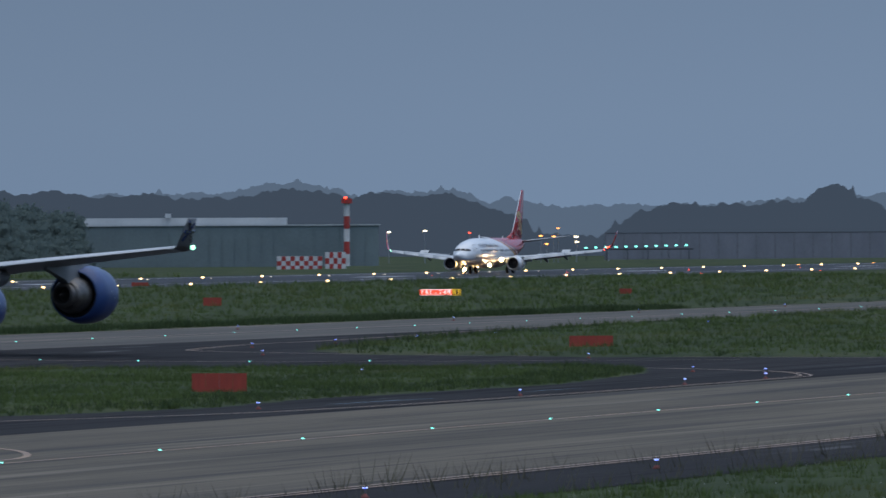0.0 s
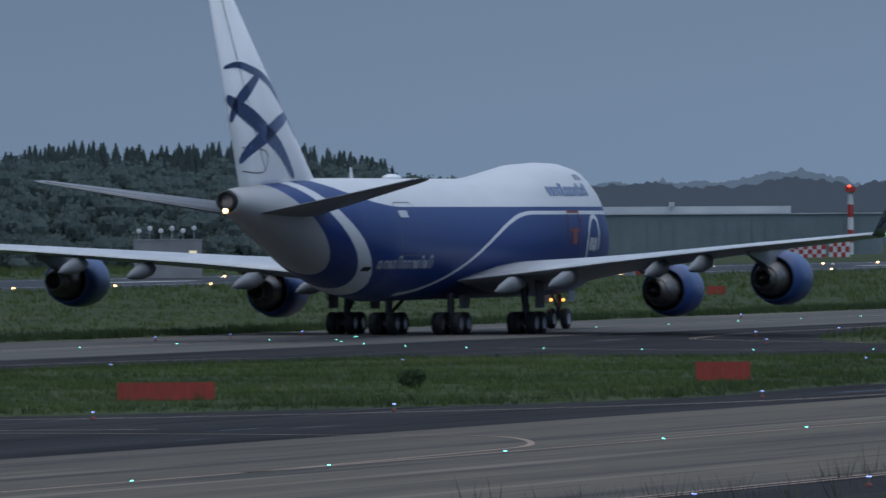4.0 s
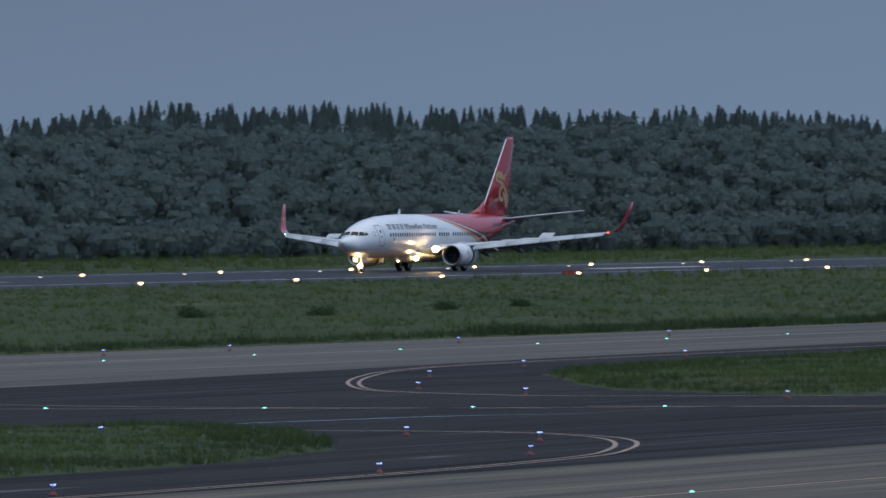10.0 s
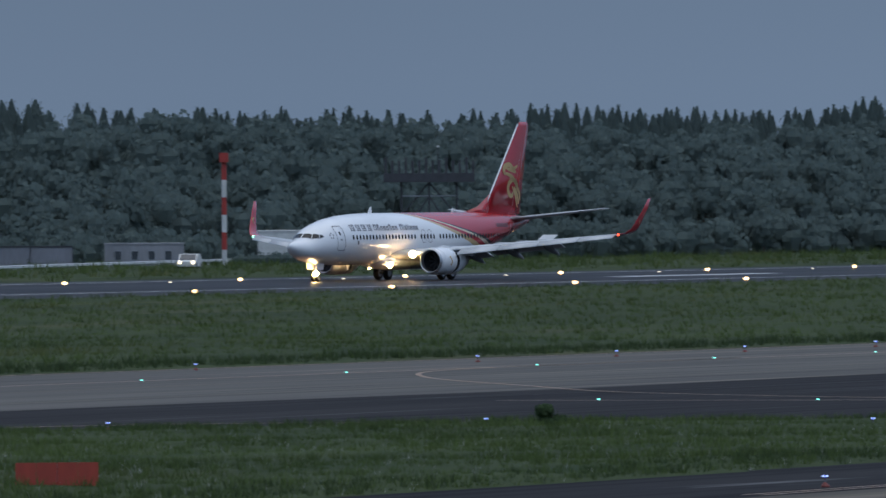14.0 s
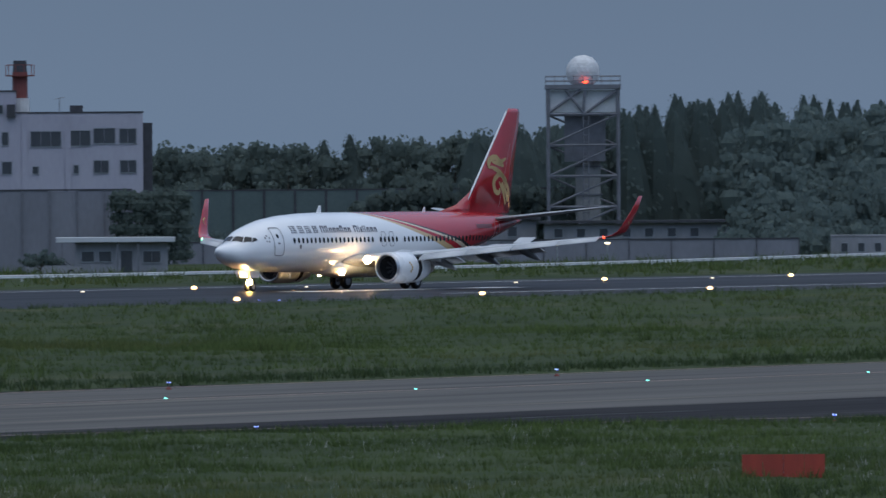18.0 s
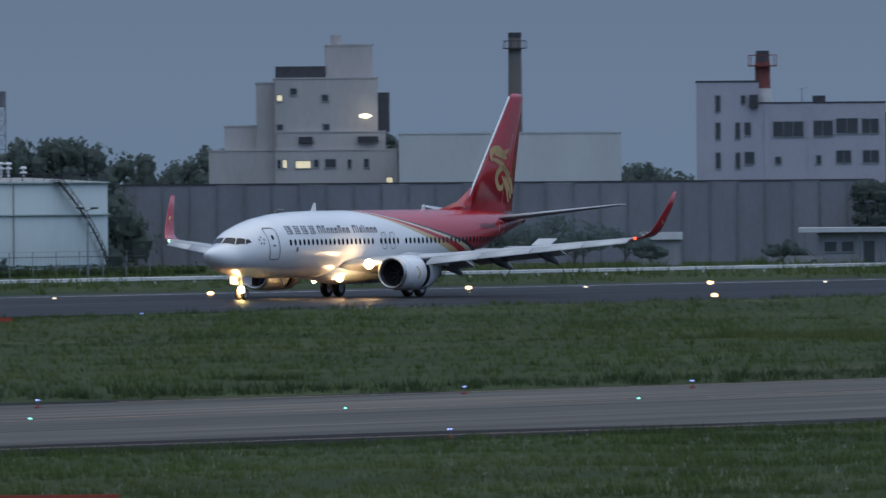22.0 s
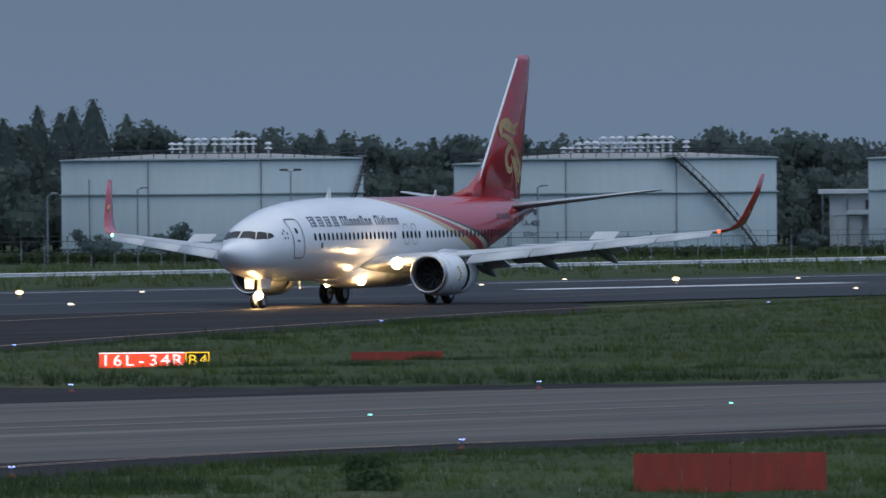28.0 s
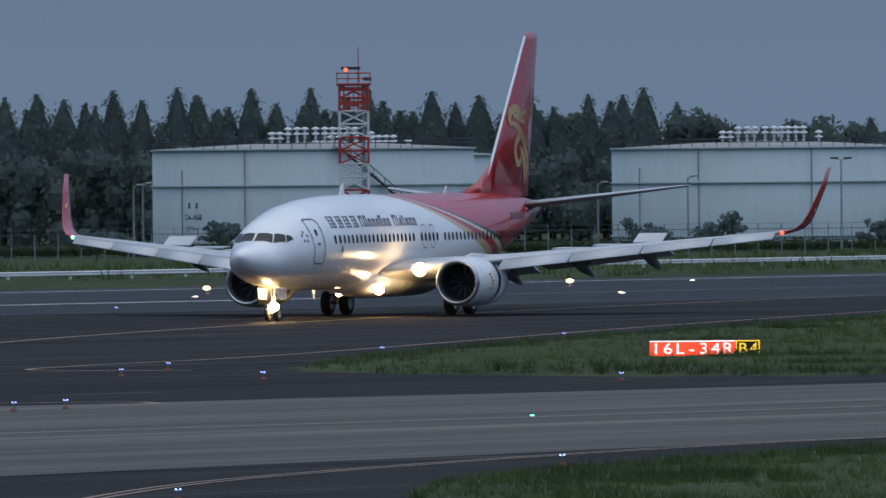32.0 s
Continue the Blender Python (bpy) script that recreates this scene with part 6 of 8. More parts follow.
# the wood behind the runway: broadleaf slope in front, cedars along the top
RIDGE_AZ = [-72.4, -71.7, -71.45, -71.2, -70.9, -70.4, -69.8, -69.4, -69.2, -68.8, -68.4, -67.9, -67.1, -66.3, -65.8, -65.4, -64.75, -64.4, -63.8, -63.2, -62.7, -61.4, -60.8, -60.3, -59.3, -58.1, -57.6, -57.2, -56.8]
RIDGE_H = [9.5, 14.4, 15.7, 17.2, 18.4, 19.3, 18.2, 18.8, 17.8, 17.2, 17.6, 18.0, 19.1, 18.1, 18.7, 18.2, 18.8, 18.2, 18.6, 17.2, 16.4, 16.5, 15.5, 15.9, 15.6, 16.4, 15.4, 13.6, 12.6]


def ridge_top(x, y):
    return float(np.interp(-math.degrees(math.atan2(x, y)), RIDGE_AZ, RIDGE_H))


trees = []
for rank in range(9):
    y = 478 + 44 * rank / 8
    h0 = float(np.interp(y, [478, 483, 490, 497, 505, 514, 522], [3.6, 7.0, 9.6, 11.8, 14.1, 15.9, 17.0])) / 18.2
    x = 772 + rank * 9
    while x < y * 3.15:
        fall = min(1.0, max(0.60 + max(0, x - 776) / 420, min(0.93, 0.70 + (x - 776) / 400)))
        swell = 1 + 0.035 * math.sin(x / 61.0) + 0.03 * math.sin(x / 23.0)
        trees.append((x + trng.uniform(-1.8, 1.8), y + trng.uniform(-3, 3), ridge_top(x, y) * h0 * (fall if rank < 6 else 1) * swell * trng.uniform(0.92, 1.07), trng.uniform(3.4, 5.2), 0, 0.9 if x < 1250 else 0.55, 0.12 if rank < 3 else 0.55))
        x += 4.6 * trng.uniform(0.75, 1.25)
for y, k, step in ((526, 0.97, 1.8), (531, 1.0, 1.9)):
    x = 805
    while x < y * 2.95:
        trees.append((x, y + trng.uniform(-2, 2), ridge_top(x, y) * k * trng.uniform(0.965, 1.06), trng.uniform(4.4, 6.0) * (1.2 if x < 900 else 1), 1, 0.9 if x < 900 else 0.6, 0))
        x += step * trng.uniform(0.5, 1.5)
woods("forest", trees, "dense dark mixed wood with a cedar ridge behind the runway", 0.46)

# the wood behind the buildings and tanks
prof_a = [-57.6, -56.5, -55.6, -54.6, -53.4, -52.9, -52.35, -52.25, -51.65, -51.5, -51, -50.5, -50.0, -49.45, -48.9, -48.3, -47.7, -47.2, -46.5, -45.6, -45, -44.1, -43.7, -43, -42.4, -41.6, -40.4, -39.0]
prof_h = [15.9, 12.9, 12.3, 12.3, 9.0, 9.0, 10.0, 13.0, 12.9, 10.0, 9.5, 11.2, 9.8, 11.4, 10.2, 8.8, 9.4, 9.8, 9.4, 9.6, 9.9, 10.2, 12.4, 12.4, 12.2, 12.8, 12.8, 12.4]
trees = []
for rank, (dr, k, cut) in enumerate(((0, 1.0, 1), (5, 0.99, 1), (10, 0.93, 0), (-9, 0.66, 0))):
    az = -57.6
    while az < -38.6:
        base = 1000 if az < -49.97 else 815
        h = float(np.interp(az, prof_a, prof_h)) * k * trng.uniform(0.86, 1.06)
        is_c = 1 if cut and (az > -43.9 or trng.uniform() < 0.14) else 0
        m = polar(az, base + dr + trng.uniform(-3, 3)).translation
        trees.append((m.x, m.y, h * (1.0 if is_c else 0.90 if az > -43.9 else 1.0), trng.uniform(4.6, 6.4) if is_c else trng.uniform(3.4, 4.6), is_c, 1.6, 0.3 if rank < 3 else 0.14))
        az += (0.17 if is_c else 0.21) * trng.uniform(0.6, 1.3)
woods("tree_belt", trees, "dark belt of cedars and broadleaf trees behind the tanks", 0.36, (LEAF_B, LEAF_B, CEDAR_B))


def small_tree(az, dist, h, w, label="young leafy tree beside the perimeter fence"):
    root = thing("small_tree", label, "tree", "small trees by the fence", at=polar(az, dist))
    part("trunk", rod((0, 0, -0.1), (0.05, 0, h * 0.5), 0.07, 0.04, 6), BARK, root)
    q = []
    for k in range(11):
        a, lift = 2.4 * k + trng.uniform(-0.4, 0.4), trng.uniform(0.25, 1.0)
        reach = w * trng.uniform(0.8, 1.5) * (1.1 - 0.65 * lift)
        foot = Vector((0.04, 0, h * trng.uniform(0.22, 0.5)))
        tip = Vector((reach * math.cos(a), reach * math.sin(a), h * (0.36 + 0.60 * lift)))
        part("branch", rod(foot, tip, 0.03, 0.008, 4), BARK, root)
        for f in (0.55, 0.8, 1.0):
            c = foot.lerp(tip, f)
            q.append(leaf_quads((c.x, c.y, c.z), w * trng.uniform(0.16, 0.30), 22, 0.21, trng.uniform(0.35, 0.6)))
    mesh_part("crown", quads_mesh("crown", np.concatenate(q)), LEAF, root)


for az, d, h, w in ((-43.63, 668, 2.7, 1.7), (-44.10, 668, 3.0, 1.6), (-41.10, 668, 2.7, 1.5), (-45.05, 680, 2.4, 1.4), (-48.86, 690, 1.9, 1.0), (-49.24, 690, 2.1, 1.1), (-52.45, 760, 3.6, 2.4), (-52.75, 765, 3.2, 2.0), (-51.9, 760, 2.4, 1.6), (-50.75, 765, 2.6, 1.6), (-53.2, 765, 2.2, 1.5), (-40.35, 680, 2.0, 2.0), (-54.0, 765, 2.3, 1.4), (-47.95, 690, 2.0, 1.2), (-51.35, 765, 2.8, 1.5), (-51.68, 770, 3.4, 2.2), (-51.98, 770, 3.8, 2.5), (-52.25, 771, 3.6, 2.0), (-52.58, 772, 4.3, 3.2), (-52.80, 770, 3.9, 2.6), (-53.05, 772, 3.2, 2.4), (-55.42, 925, 3.9, 2.6), (-55.62, 925, 4.3, 3.0), (-54.98, 925, 3.6, 2.4)):
    small_tree(az, d, h, w)


def bush(x, y, h, w, label="round dark green bush in the grass"):
    root = thing("bush", label, "bush", "bushes in the grass", at=pose(x, y, 0.05))
    q = np.concatenate([leaf_quads((trng.uniform(-.5, .5) * w, trng.uniform(-.5, .5) * w, h * trng.uniform(0.12, 0.72)), w * trng.uniform(0.26, 0.42), 70, 0.10) for _ in range(13)])
    mesh_part("leaves", quads_mesh("leaves", q), BUSH, root)
    part("stem", rod((0, 0, -0.1), (0, 0, h * 0.6), 0.03, 0.015, 5), BARK, root)


for x, y, h, w in ((348.1, 117.0, 0.85, 0.68), (235.7, 128.4, 0.72, 0.5), (137.0, 135.6, 0.5, 0.6), (144.1, 142.6, 0.42, 0.85), (474, 232, 0.6, 1.2), (486, 230, 0.5, 1.0), (509.5, 233, 0.55, 1.0), (522, 234, 0.5, 1.0)):
    bush(x, y, h, w)
# trees and ivy grown over the green barrier, and a low hedge before the white building
trees = []
for az in np.arange(-57.2, -55.9, 0.13):
    m = polar(float(az), 948).translation
    trees.append((m.x, m.y, float(np.interp(az, [-57.2, -56.2, -55.9], [7.6, 7.2, 5.6])) * trng.uniform(0.9, 1.1), trng.uniform(2.6, 3.4), 0, 1.4, 0.14))
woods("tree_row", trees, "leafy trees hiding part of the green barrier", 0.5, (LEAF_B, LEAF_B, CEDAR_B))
ivy = []
for az in np.arange(-54.87, -54.43, 0.035):
    for z in (1.4, 2.5, 3.6, 4.7, 5.7, 6.4):
        m = polar(float(az), 826 + trng.uniform(-0.6, 0.3)).translation
        r = trng.uniform(0.55, 0.85)
        ivy += [leaf_quads((m.x, m.y, z + trng.uniform(-0.2, 0.2)), r, 44, 0.24, 0.9), core((m.x, m.y, z), r * 0.9, 0.9)]
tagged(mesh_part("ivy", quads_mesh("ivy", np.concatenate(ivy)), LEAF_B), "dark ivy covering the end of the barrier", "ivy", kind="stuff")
hedge = []
for az in np.arange(-60.8, -59.5, 0.05):
    m = polar(float(az), 926).translation
    r = trng.uniform(0.7, 1.0)
    hedge += [leaf_quads((m.x, m.y, 0.5), r, 40, 0.28, 0.8), core((m.x, m.y, 0.5), r * 0.85, 0.8)]
tagged(mesh_part("hedge", quads_mesh("hedge", np.concatenate(hedge)), LEAF), "low hedge before the white building", "shrubs", kind="stuff")
hedge = []
for az in np.arange(-50.5, -38.8, 0.045):
    m = polar(float(az), max(700, 466 / math.cos(radians(az))) + trng.uniform(-2, 3)).translation
    r = trng.uniform(0.4, 0.8)
    hedge += [leaf_quads((m.x, m.y, 0.45), r, 44, 0.16, 0.8), core((m.x, m.y, 0.4), r * 0.85, 0.8)]
tagged(mesh_part("scrub", quads_mesh("scrub", np.concatenate(hedge)), WEEDS), "low dark scrub along the perimeter fence", "shrubs", kind="stuff")


# ---------------------------------------------------------------- far distance
def ridge(name, dist, color, heights, label, seed):
    """A far tree line as a plain glowing backdrop with an uneven top; haze is in its glow colour."""
    r = np.random.default_rng(seed)
    az = np.arange(-79.5, -69.5, 0.012)
    h = np.interp(az, [a for a, _ in heights], [b for _, b in heights])
    h = h + 0.35 * np.convolve(r.normal(size=len(az)), np.ones(5) / 5, "same") * dist / 2300 + 0.9 * np.abs(np.convolve(r.normal(size=len(az)), np.ones(25) / 25, "same")) * dist / 500
    spikes = r.uniform(size=len(az)) < 0.02
    h = h + np.convolve(spikes * r.uniform(0.8, 2.4, len(az)), [0.4, 1, 0.4], "same")
    x, y = -dist * np.sin(np.radians(az)), dist * np.cos(np.radians(az))
    v = np.concatenate([np.stack([x, y, 0 * x - 1], 1), np.stack([x, y, h], 1)])
    n = len(az)
    f = np.stack([np.arange(n - 1), np.arange(1, n), np.arange(1, n) + n, np.arange(n - 1) + n], 1)
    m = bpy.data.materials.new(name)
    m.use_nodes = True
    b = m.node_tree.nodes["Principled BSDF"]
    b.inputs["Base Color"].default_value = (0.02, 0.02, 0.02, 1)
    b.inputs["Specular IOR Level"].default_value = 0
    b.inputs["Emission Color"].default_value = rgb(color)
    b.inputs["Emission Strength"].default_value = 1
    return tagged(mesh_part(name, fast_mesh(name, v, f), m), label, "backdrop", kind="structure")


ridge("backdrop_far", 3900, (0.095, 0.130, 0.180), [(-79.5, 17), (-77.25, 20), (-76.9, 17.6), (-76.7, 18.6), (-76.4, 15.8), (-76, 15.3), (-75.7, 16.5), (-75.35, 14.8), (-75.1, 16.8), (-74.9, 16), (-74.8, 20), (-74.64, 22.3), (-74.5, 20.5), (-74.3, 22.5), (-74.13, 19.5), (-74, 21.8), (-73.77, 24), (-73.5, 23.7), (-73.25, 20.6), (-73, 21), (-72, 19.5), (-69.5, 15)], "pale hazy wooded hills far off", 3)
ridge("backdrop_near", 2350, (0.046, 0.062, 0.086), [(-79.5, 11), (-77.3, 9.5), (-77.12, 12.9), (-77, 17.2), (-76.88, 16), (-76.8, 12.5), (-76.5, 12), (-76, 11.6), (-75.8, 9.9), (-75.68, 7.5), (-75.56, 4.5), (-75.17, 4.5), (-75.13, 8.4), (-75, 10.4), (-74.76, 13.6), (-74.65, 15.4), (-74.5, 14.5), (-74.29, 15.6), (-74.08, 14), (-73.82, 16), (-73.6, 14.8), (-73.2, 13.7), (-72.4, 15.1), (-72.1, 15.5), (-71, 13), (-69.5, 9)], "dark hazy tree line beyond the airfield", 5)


# ---------------------------------------------------------------- buildings
def wall_windows(root, wins, y, lit=(), frame_mat=None):
    for i, (x0, x1, z0, z1) in enumerate(wins):
        win = part("window", bm_join(box(x0 - 0.06, x1 + 0.06, y - 0.06, y, z1, z1 + 0.08), box(x0 - 0.06, x1 + 0.06, y - 0.10, y, z0 - 0.08, z0), box(x0 - 0.06, x0, y - 0.06, y, z0, z1), box(x1, x1 + 0.06, y - 0.06, y, z0, z1)), frame_mat or STEEL, root)
        n = max(1, round((x1 - x0) / 0.9))
        for k in range(n):
            part("pane", box(x0 + (x1 - x0) * k / n + 0.02, x0 + (x1 - x0) * (k + 1) / n - 0.02, y - 0.025, y - 0.004, z0, z1), G_WIN if i in lit else PANE, win)


def hangar():
    root = thing("hangar", "long teal clad hangar with a white upper storey", "building", at=polar(-72.36, 1735))
    w = 57.0
    part("wall", box(0, w, 0, 25, -0.2, 7.4), HANGAR, root)
    for k in range(24):
        part("cladding_rib", box(k * w / 24, k * w / 24 + 0.18, -0.15, 0, 0, 7.35), HANGAR, root)
    part("upper_wall", box(1.2, 40.5, 6, 22, 7.4, 8.9), HANGAR_TOP, root)
    part("roof", box(-0.3, w + 0.3, -0.3, 25.3, 7.4, 7.6), HANGAR_TOP, root)
    part("roof_vent", box(18.3, 19.3, 5, 6, 8.9, 9.7), HANGAR_TOP, root)


hangar()


def striped_mast(az, dist, h, w, bands, label, beacon=True):
    root = thing("obstacle_mast", label, "mast", at=polar(az, dist))
    for k in range(bands):
        z0, z1 = h * k / bands, h * (k + 1) / bands
        part("band", rod((0, 0, z0 - (0.2 if k == 0 else 0)), (0, 0, z1), w / 2, w / 2 * 0.97, 10), WARNW if k % 2 == 0 else WARNR, root)
    head = part("platform", bm_join(box(-w * 0.9, w * 0.9, -w * 0.9, w * 0.9, h, h + 0.12), box(-w * 0.85, w * 0.85, -w * 0.85, w * 0.85, h + 0.12, h + 0.9)), WARNR, root, "red head platform")
    if beacon:
        part("beacon", ball((-0.2, -w * 0.9, h + 1.0), 0.22, 1.3, 1, 0.8), G_RED, head)


striped_mast(-74.05, 1700, 11.3, 1.1, 5, "red and white banded obstacle mast with red beacon")
striped_mast(-59.46, 900, 9.9, 0.5, 6, "red and white banded obstacle mast near the wood", False)


def check_hut(az, dist, w, h):
    root = thing("equipment_hut", "red and white chequered equipment hut", "hut", "chequered huts", at=polar(az, dist))
    part("body", box(0, w, 0.05, 3, -0.2, h), WARNW, root)
    nx, nz = max(3, round(w / 0.75)), 3
    for i in range(nx):
        for k in range(nz):
            part("check_panel", box(w * i / nx + 0.01, w * (i + 1) / nx - 0.01, 0, 0.05, h * k / nz + 0.01, h * (k + 1) / nz - 0.01), WARNR if (i + k) % 2 else WARNW, root)


check_hut(-73.63, 1560, 7.4, 2.3)
check_hut(-73.92, 1580, 3.4, 2.9)


def lamp_post(az, dist, h, mat, r=0.3, label="lit area lamp on a pole", group="far area lamps"):
    root = thing("area_lamp", label, "lamp", group, at=polar(az, dist))
    part("pole", rod((0, 0, -0.1), (0, 0, h), 0.1, 0.06, 6), STEEL, root)
    part("head", ball((0, -0.2, h), r, 1.3, 1, 0.5, 8, 6), mat, root)


for az, z, mat, r in ((-74.302, 6.1, G_LAMP, .3), (-74.519, 6.3, G_LAMP, .3), (-74.787, 5.9, G_RED, .22), (-75.214, 5.2, G_AMBER, .3), (-75.292, 5.1, G_AMBER, .3), (-75.427, 5.0, G_LAMP, .35), (-75.43, 4.0, G_LAMP, .3), (-75.319, 6.7, G_AMBER, .22), (-74.09, 2.6, G_RED, .24), (-75.62, 2.9, G_RED, .4), (-75.25, 3.6, G_AMBER, .3), (-73.9, 4.5, G_LAMP, .12)):
    lamp_post(az, 1890, z, mat, r)
# distance, height and slope of the bar set to fit the camera's view
approach = thing("approach_light_bar", "row of green threshold lights on a low bar", "light", at=polar(-75.47, 2000))
for k in range(11):
    part("green_lamp", ball((0.5 + 2.1 * k, 0, 2.6 + 0.045 * k), 0.26, 1.2, 1, 0.7, 8, 6), G_GREEN, approach)
part("bar", box(0, 23, 0.2, 0.4, 2.1, 2.4), DARKM, approach)
for k in range(6):
    part("leg", box(0.5 + 4.3 * k, 0.7 + 4.3 * k, 0.2, 0.4, -0.1, 2.1), DARKM, approach)
def panel_wall(name, az0, az1, dist, h, step, mat, label, post=0.22, post_mat=None):
    root = thing(name, label, "wall", at=polar((az0 + az1) / 2, dist))
    w = 2 * dist * math.tan(radians(abs(az1 - az0) / 2))
    n = max(2, round(w / step))
    for k in range(n):
        part("panel", box(-w / 2 + w * k / n + 0.02, -w / 2 + w * (k + 1) / n - 0.02, 0, 0.15, 0.05, h - 0.05 - 0.03 * (k % 3 == 1)), mat, root)
    for k in range(n + 1):
        part("post", box(-w / 2 + w * k / n - post / 2, -w / 2 + w * k / n + post / 2, -0.12, 0.0, -0.1, h), post_mat or DARKM, root)
    part("coping", box(-w / 2, w / 2, -0.05, 0.2, h - 0.05, h + 0.1), DARKM, root)
    return root


# far wall's posts in paler steel, standing in for haze
panel_wall("perimeter_wall", -75.6, -79.0, 2020, 5.6, 4.0, NOISEW, "long grey barrier wall far beyond the runway", 0.3, TOWER)
panel_wall("noise_barrier", -49.95, -54.55, 830, 7.05, 2.35, NOISEW, "tall grey panelled noise barrier", 0.16, TOWER)
panel_wall("noise_barrier", -54.6, -57.2, 955, 6.97, 3.05, NOISEG, "tall green panelled noise barrier")
panel_wall("boundary_wall", -54.72, -58.55, 898, 2.05, 3.9, NOISEW, "low grey boundary wall", 0.06)


def box_building(name, az, dist, boxes, mat, label, wins=(), lit=(), cat="building"):
    root = thing(name, label, cat, at=polar(az, dist))
    for i, (x0, x1, y0, y1, z1) in enumerate(boxes):
        part("wall", box(x0, x1, y0, y1, -0.2, z1), mat, root)
        part("parapet", box(x0 - 0.06, x1 + 0.06, y0 - 0.06, y1 + 0.06, z1, z1 + 0.14), DARKM if mat is CLAD else mat, root)
    wall_windows(root, wins, 0.0, lit)
    return root


office = box_building("office_building", -53.486, 900, [(0, 5.9, 0, 12, 16.4), (5.9, 17.8, 0, 14, 14.35)], CLAD, "pale mauve four-storey office block with dark windows",
                      [(1.81, 2.24, 13.63, 15.12), (1.81, 2.24, 11.07, 12.56), (1.81, 2.24, 8.3, 9.74), (3.67, 4.1, 11.07, 12.56), (3.67, 4.1, 8.3, 9.74), (4.53, 5.11, 11.39, 12.56), (4.53, 5.43, 8.67, 9.79), (4.21, 4.63, 14.37, 15.12), (7.24, 10.07, 11.23, 12.62), (10.92, 12.84, 11.28, 12.67), (13.15, 15.18, 11.5, 12.88), (15.6, 17.15, 11.5, 12.83), (7.4, 7.94, 8.67, 9.31), (11.29, 11.72, 8.67, 9.42), (13.15, 14.54, 8.73, 9.85), (15.66, 17.15, 8.73, 9.85)])
# dark strip down the block's right side
part("dark_side_strip", box(17.8, 18.7, 0.6, 6, -0.2, 13.4), DARKM, office)
for x in (6.4, 10.5):
    part("pilaster", box(x, x + 0.5, -0.12, 0, -0.2, 14.3), CLAD, office)
part("roof_unit", box(11.0, 12.2, 3, 5, 14.5, 15.1), DARKM, office)
part("roof_antenna", bm_join(rod((10.0, 3, 14.5), (10.0, 3, 15.9), 0.04), rod((9.5, 3, 15.7), (10.5, 3, 15.9), 0.03)), STEEL, office)
part("roof_duct", box(5.0, 5.8, -0.5, 0, 14.0, 15.2), DARKM, office)
stack = thing("red_chimney", "squat brick-red chimney with a white foot and a gallery", "chimney", at=polar(-53.885, 912))
part("shaft", rod((0, 0, 0), (0, 0, 18.4), 0.78, 0.72, 16), BRICKRED, stack)
part("foot", rod((0.05, -0.3, 12), (0.05, -0.3, 15.9), 0.85, 0.85, 16), WARNW, stack)
part("cap", rod((0, 0, 18.4), (0, 0, 19.5), 0.68, 0.62, 16), DARKM, stack)
gal = part("gallery", revolve([(18.0, 0.75), (18.0, 1.4), (18.1, 1.4), (18.1, 0.75)], "z", 20), BRICKRED, stack)
for k in range(10):
    a = 2 * math.pi * k / 10
    part("rail_post", rod((1.35 * math.cos(a), 1.35 * math.sin(a), 18.1), (1.35 * math.cos(a), 1.35 * math.sin(a), 19.1), 0.04, n=5), BRICKRED, gal)
part("gallery_rail", revolve([(19.05, 1.33), (19.05, 1.39), (19.11, 1.39), (19.11, 1.33), (19.05, 1.33)], "z", 20), BRICKRED, stack)
box_building("white_hall", -51.70, 880, [(0, 20.5, 0, 22, 11.6)], HALLW, "large plain pale hall behind the barrier")
chim = thing("tall_chimney", "tall brown-grey concrete chimney with a ring gallery", "chimney", at=polar(-52.40, 935))
part("shaft", rod((0, 0, 0), (0, 0, 21.3), 0.78, 0.64, 18), STACK, chim)
part("cap", rod((0, 0, 21.3), (0, 0, 21.8), 0.66, 0.66, 18), DARKM, chim)
g2 = part("gallery", revolve([(20.2, 0.65), (20.2, 1.15), (20.3, 1.15), (20.3, 0.65)], "z", 20), DARKM, chim)
part("gallery_rail", revolve([(20.95, 1.1), (20.95, 1.16), (21.01, 1.16), (21.01, 1.1), (20.95, 1.1)], "z", 20), DARKM, chim)
for k in range(10):
    a = 2 * math.pi * k / 10
    part("rail_post", rod((1.13 * math.cos(a), 1.13 * math.sin(a), 20.3), (1.13 * math.cos(a), 1.13 * math.sin(a), 21.0), 0.03, n=5), DARKM, g2)
mill = box_building("process_building", -50.559, 890, [(0, 6.3, 1.5, 12, 10.2), (1.5, 4.8, 3, 12, 12.5), (4.5, 6.2, 2, 12, 16.5), (6.2, 15.8, 0.6, 14, 16.9), (11.0, 15.4, 2.5, 8, 20.0), (6.2, 17.6, 0, 0.6, 10.2), (6.4, 16.5, 0.3, 0.6, 11.9)], CREAM, "cream stepped industrial building with a few lit windows",
                    [(6.9, 7.27, 8.65, 9.34), (8.11, 9.48, 8.6, 9.23), (9.8, 10.22, 8.7, 9.34), (10.85, 11.85, 8.65, 9.39), (12.96, 13.27, 8.6, 9.34), (14.48, 14.9, 8.6, 9.39), (16.54, 17.12, 7.07, 7.65), (6.4, 6.69, 8.6, 9.34)], (0, 1, 6))
wall_windows(mill, [(6.4, 6.9, 14.87, 15.39), (10.59, 11.17, 14.81, 15.39), (6.4, 6.95, 12.15, 12.65), (10.69, 11.27, 12.15, 12.65), (7.64, 8.27, 15.44, 16.02)], 0.6, (0,))
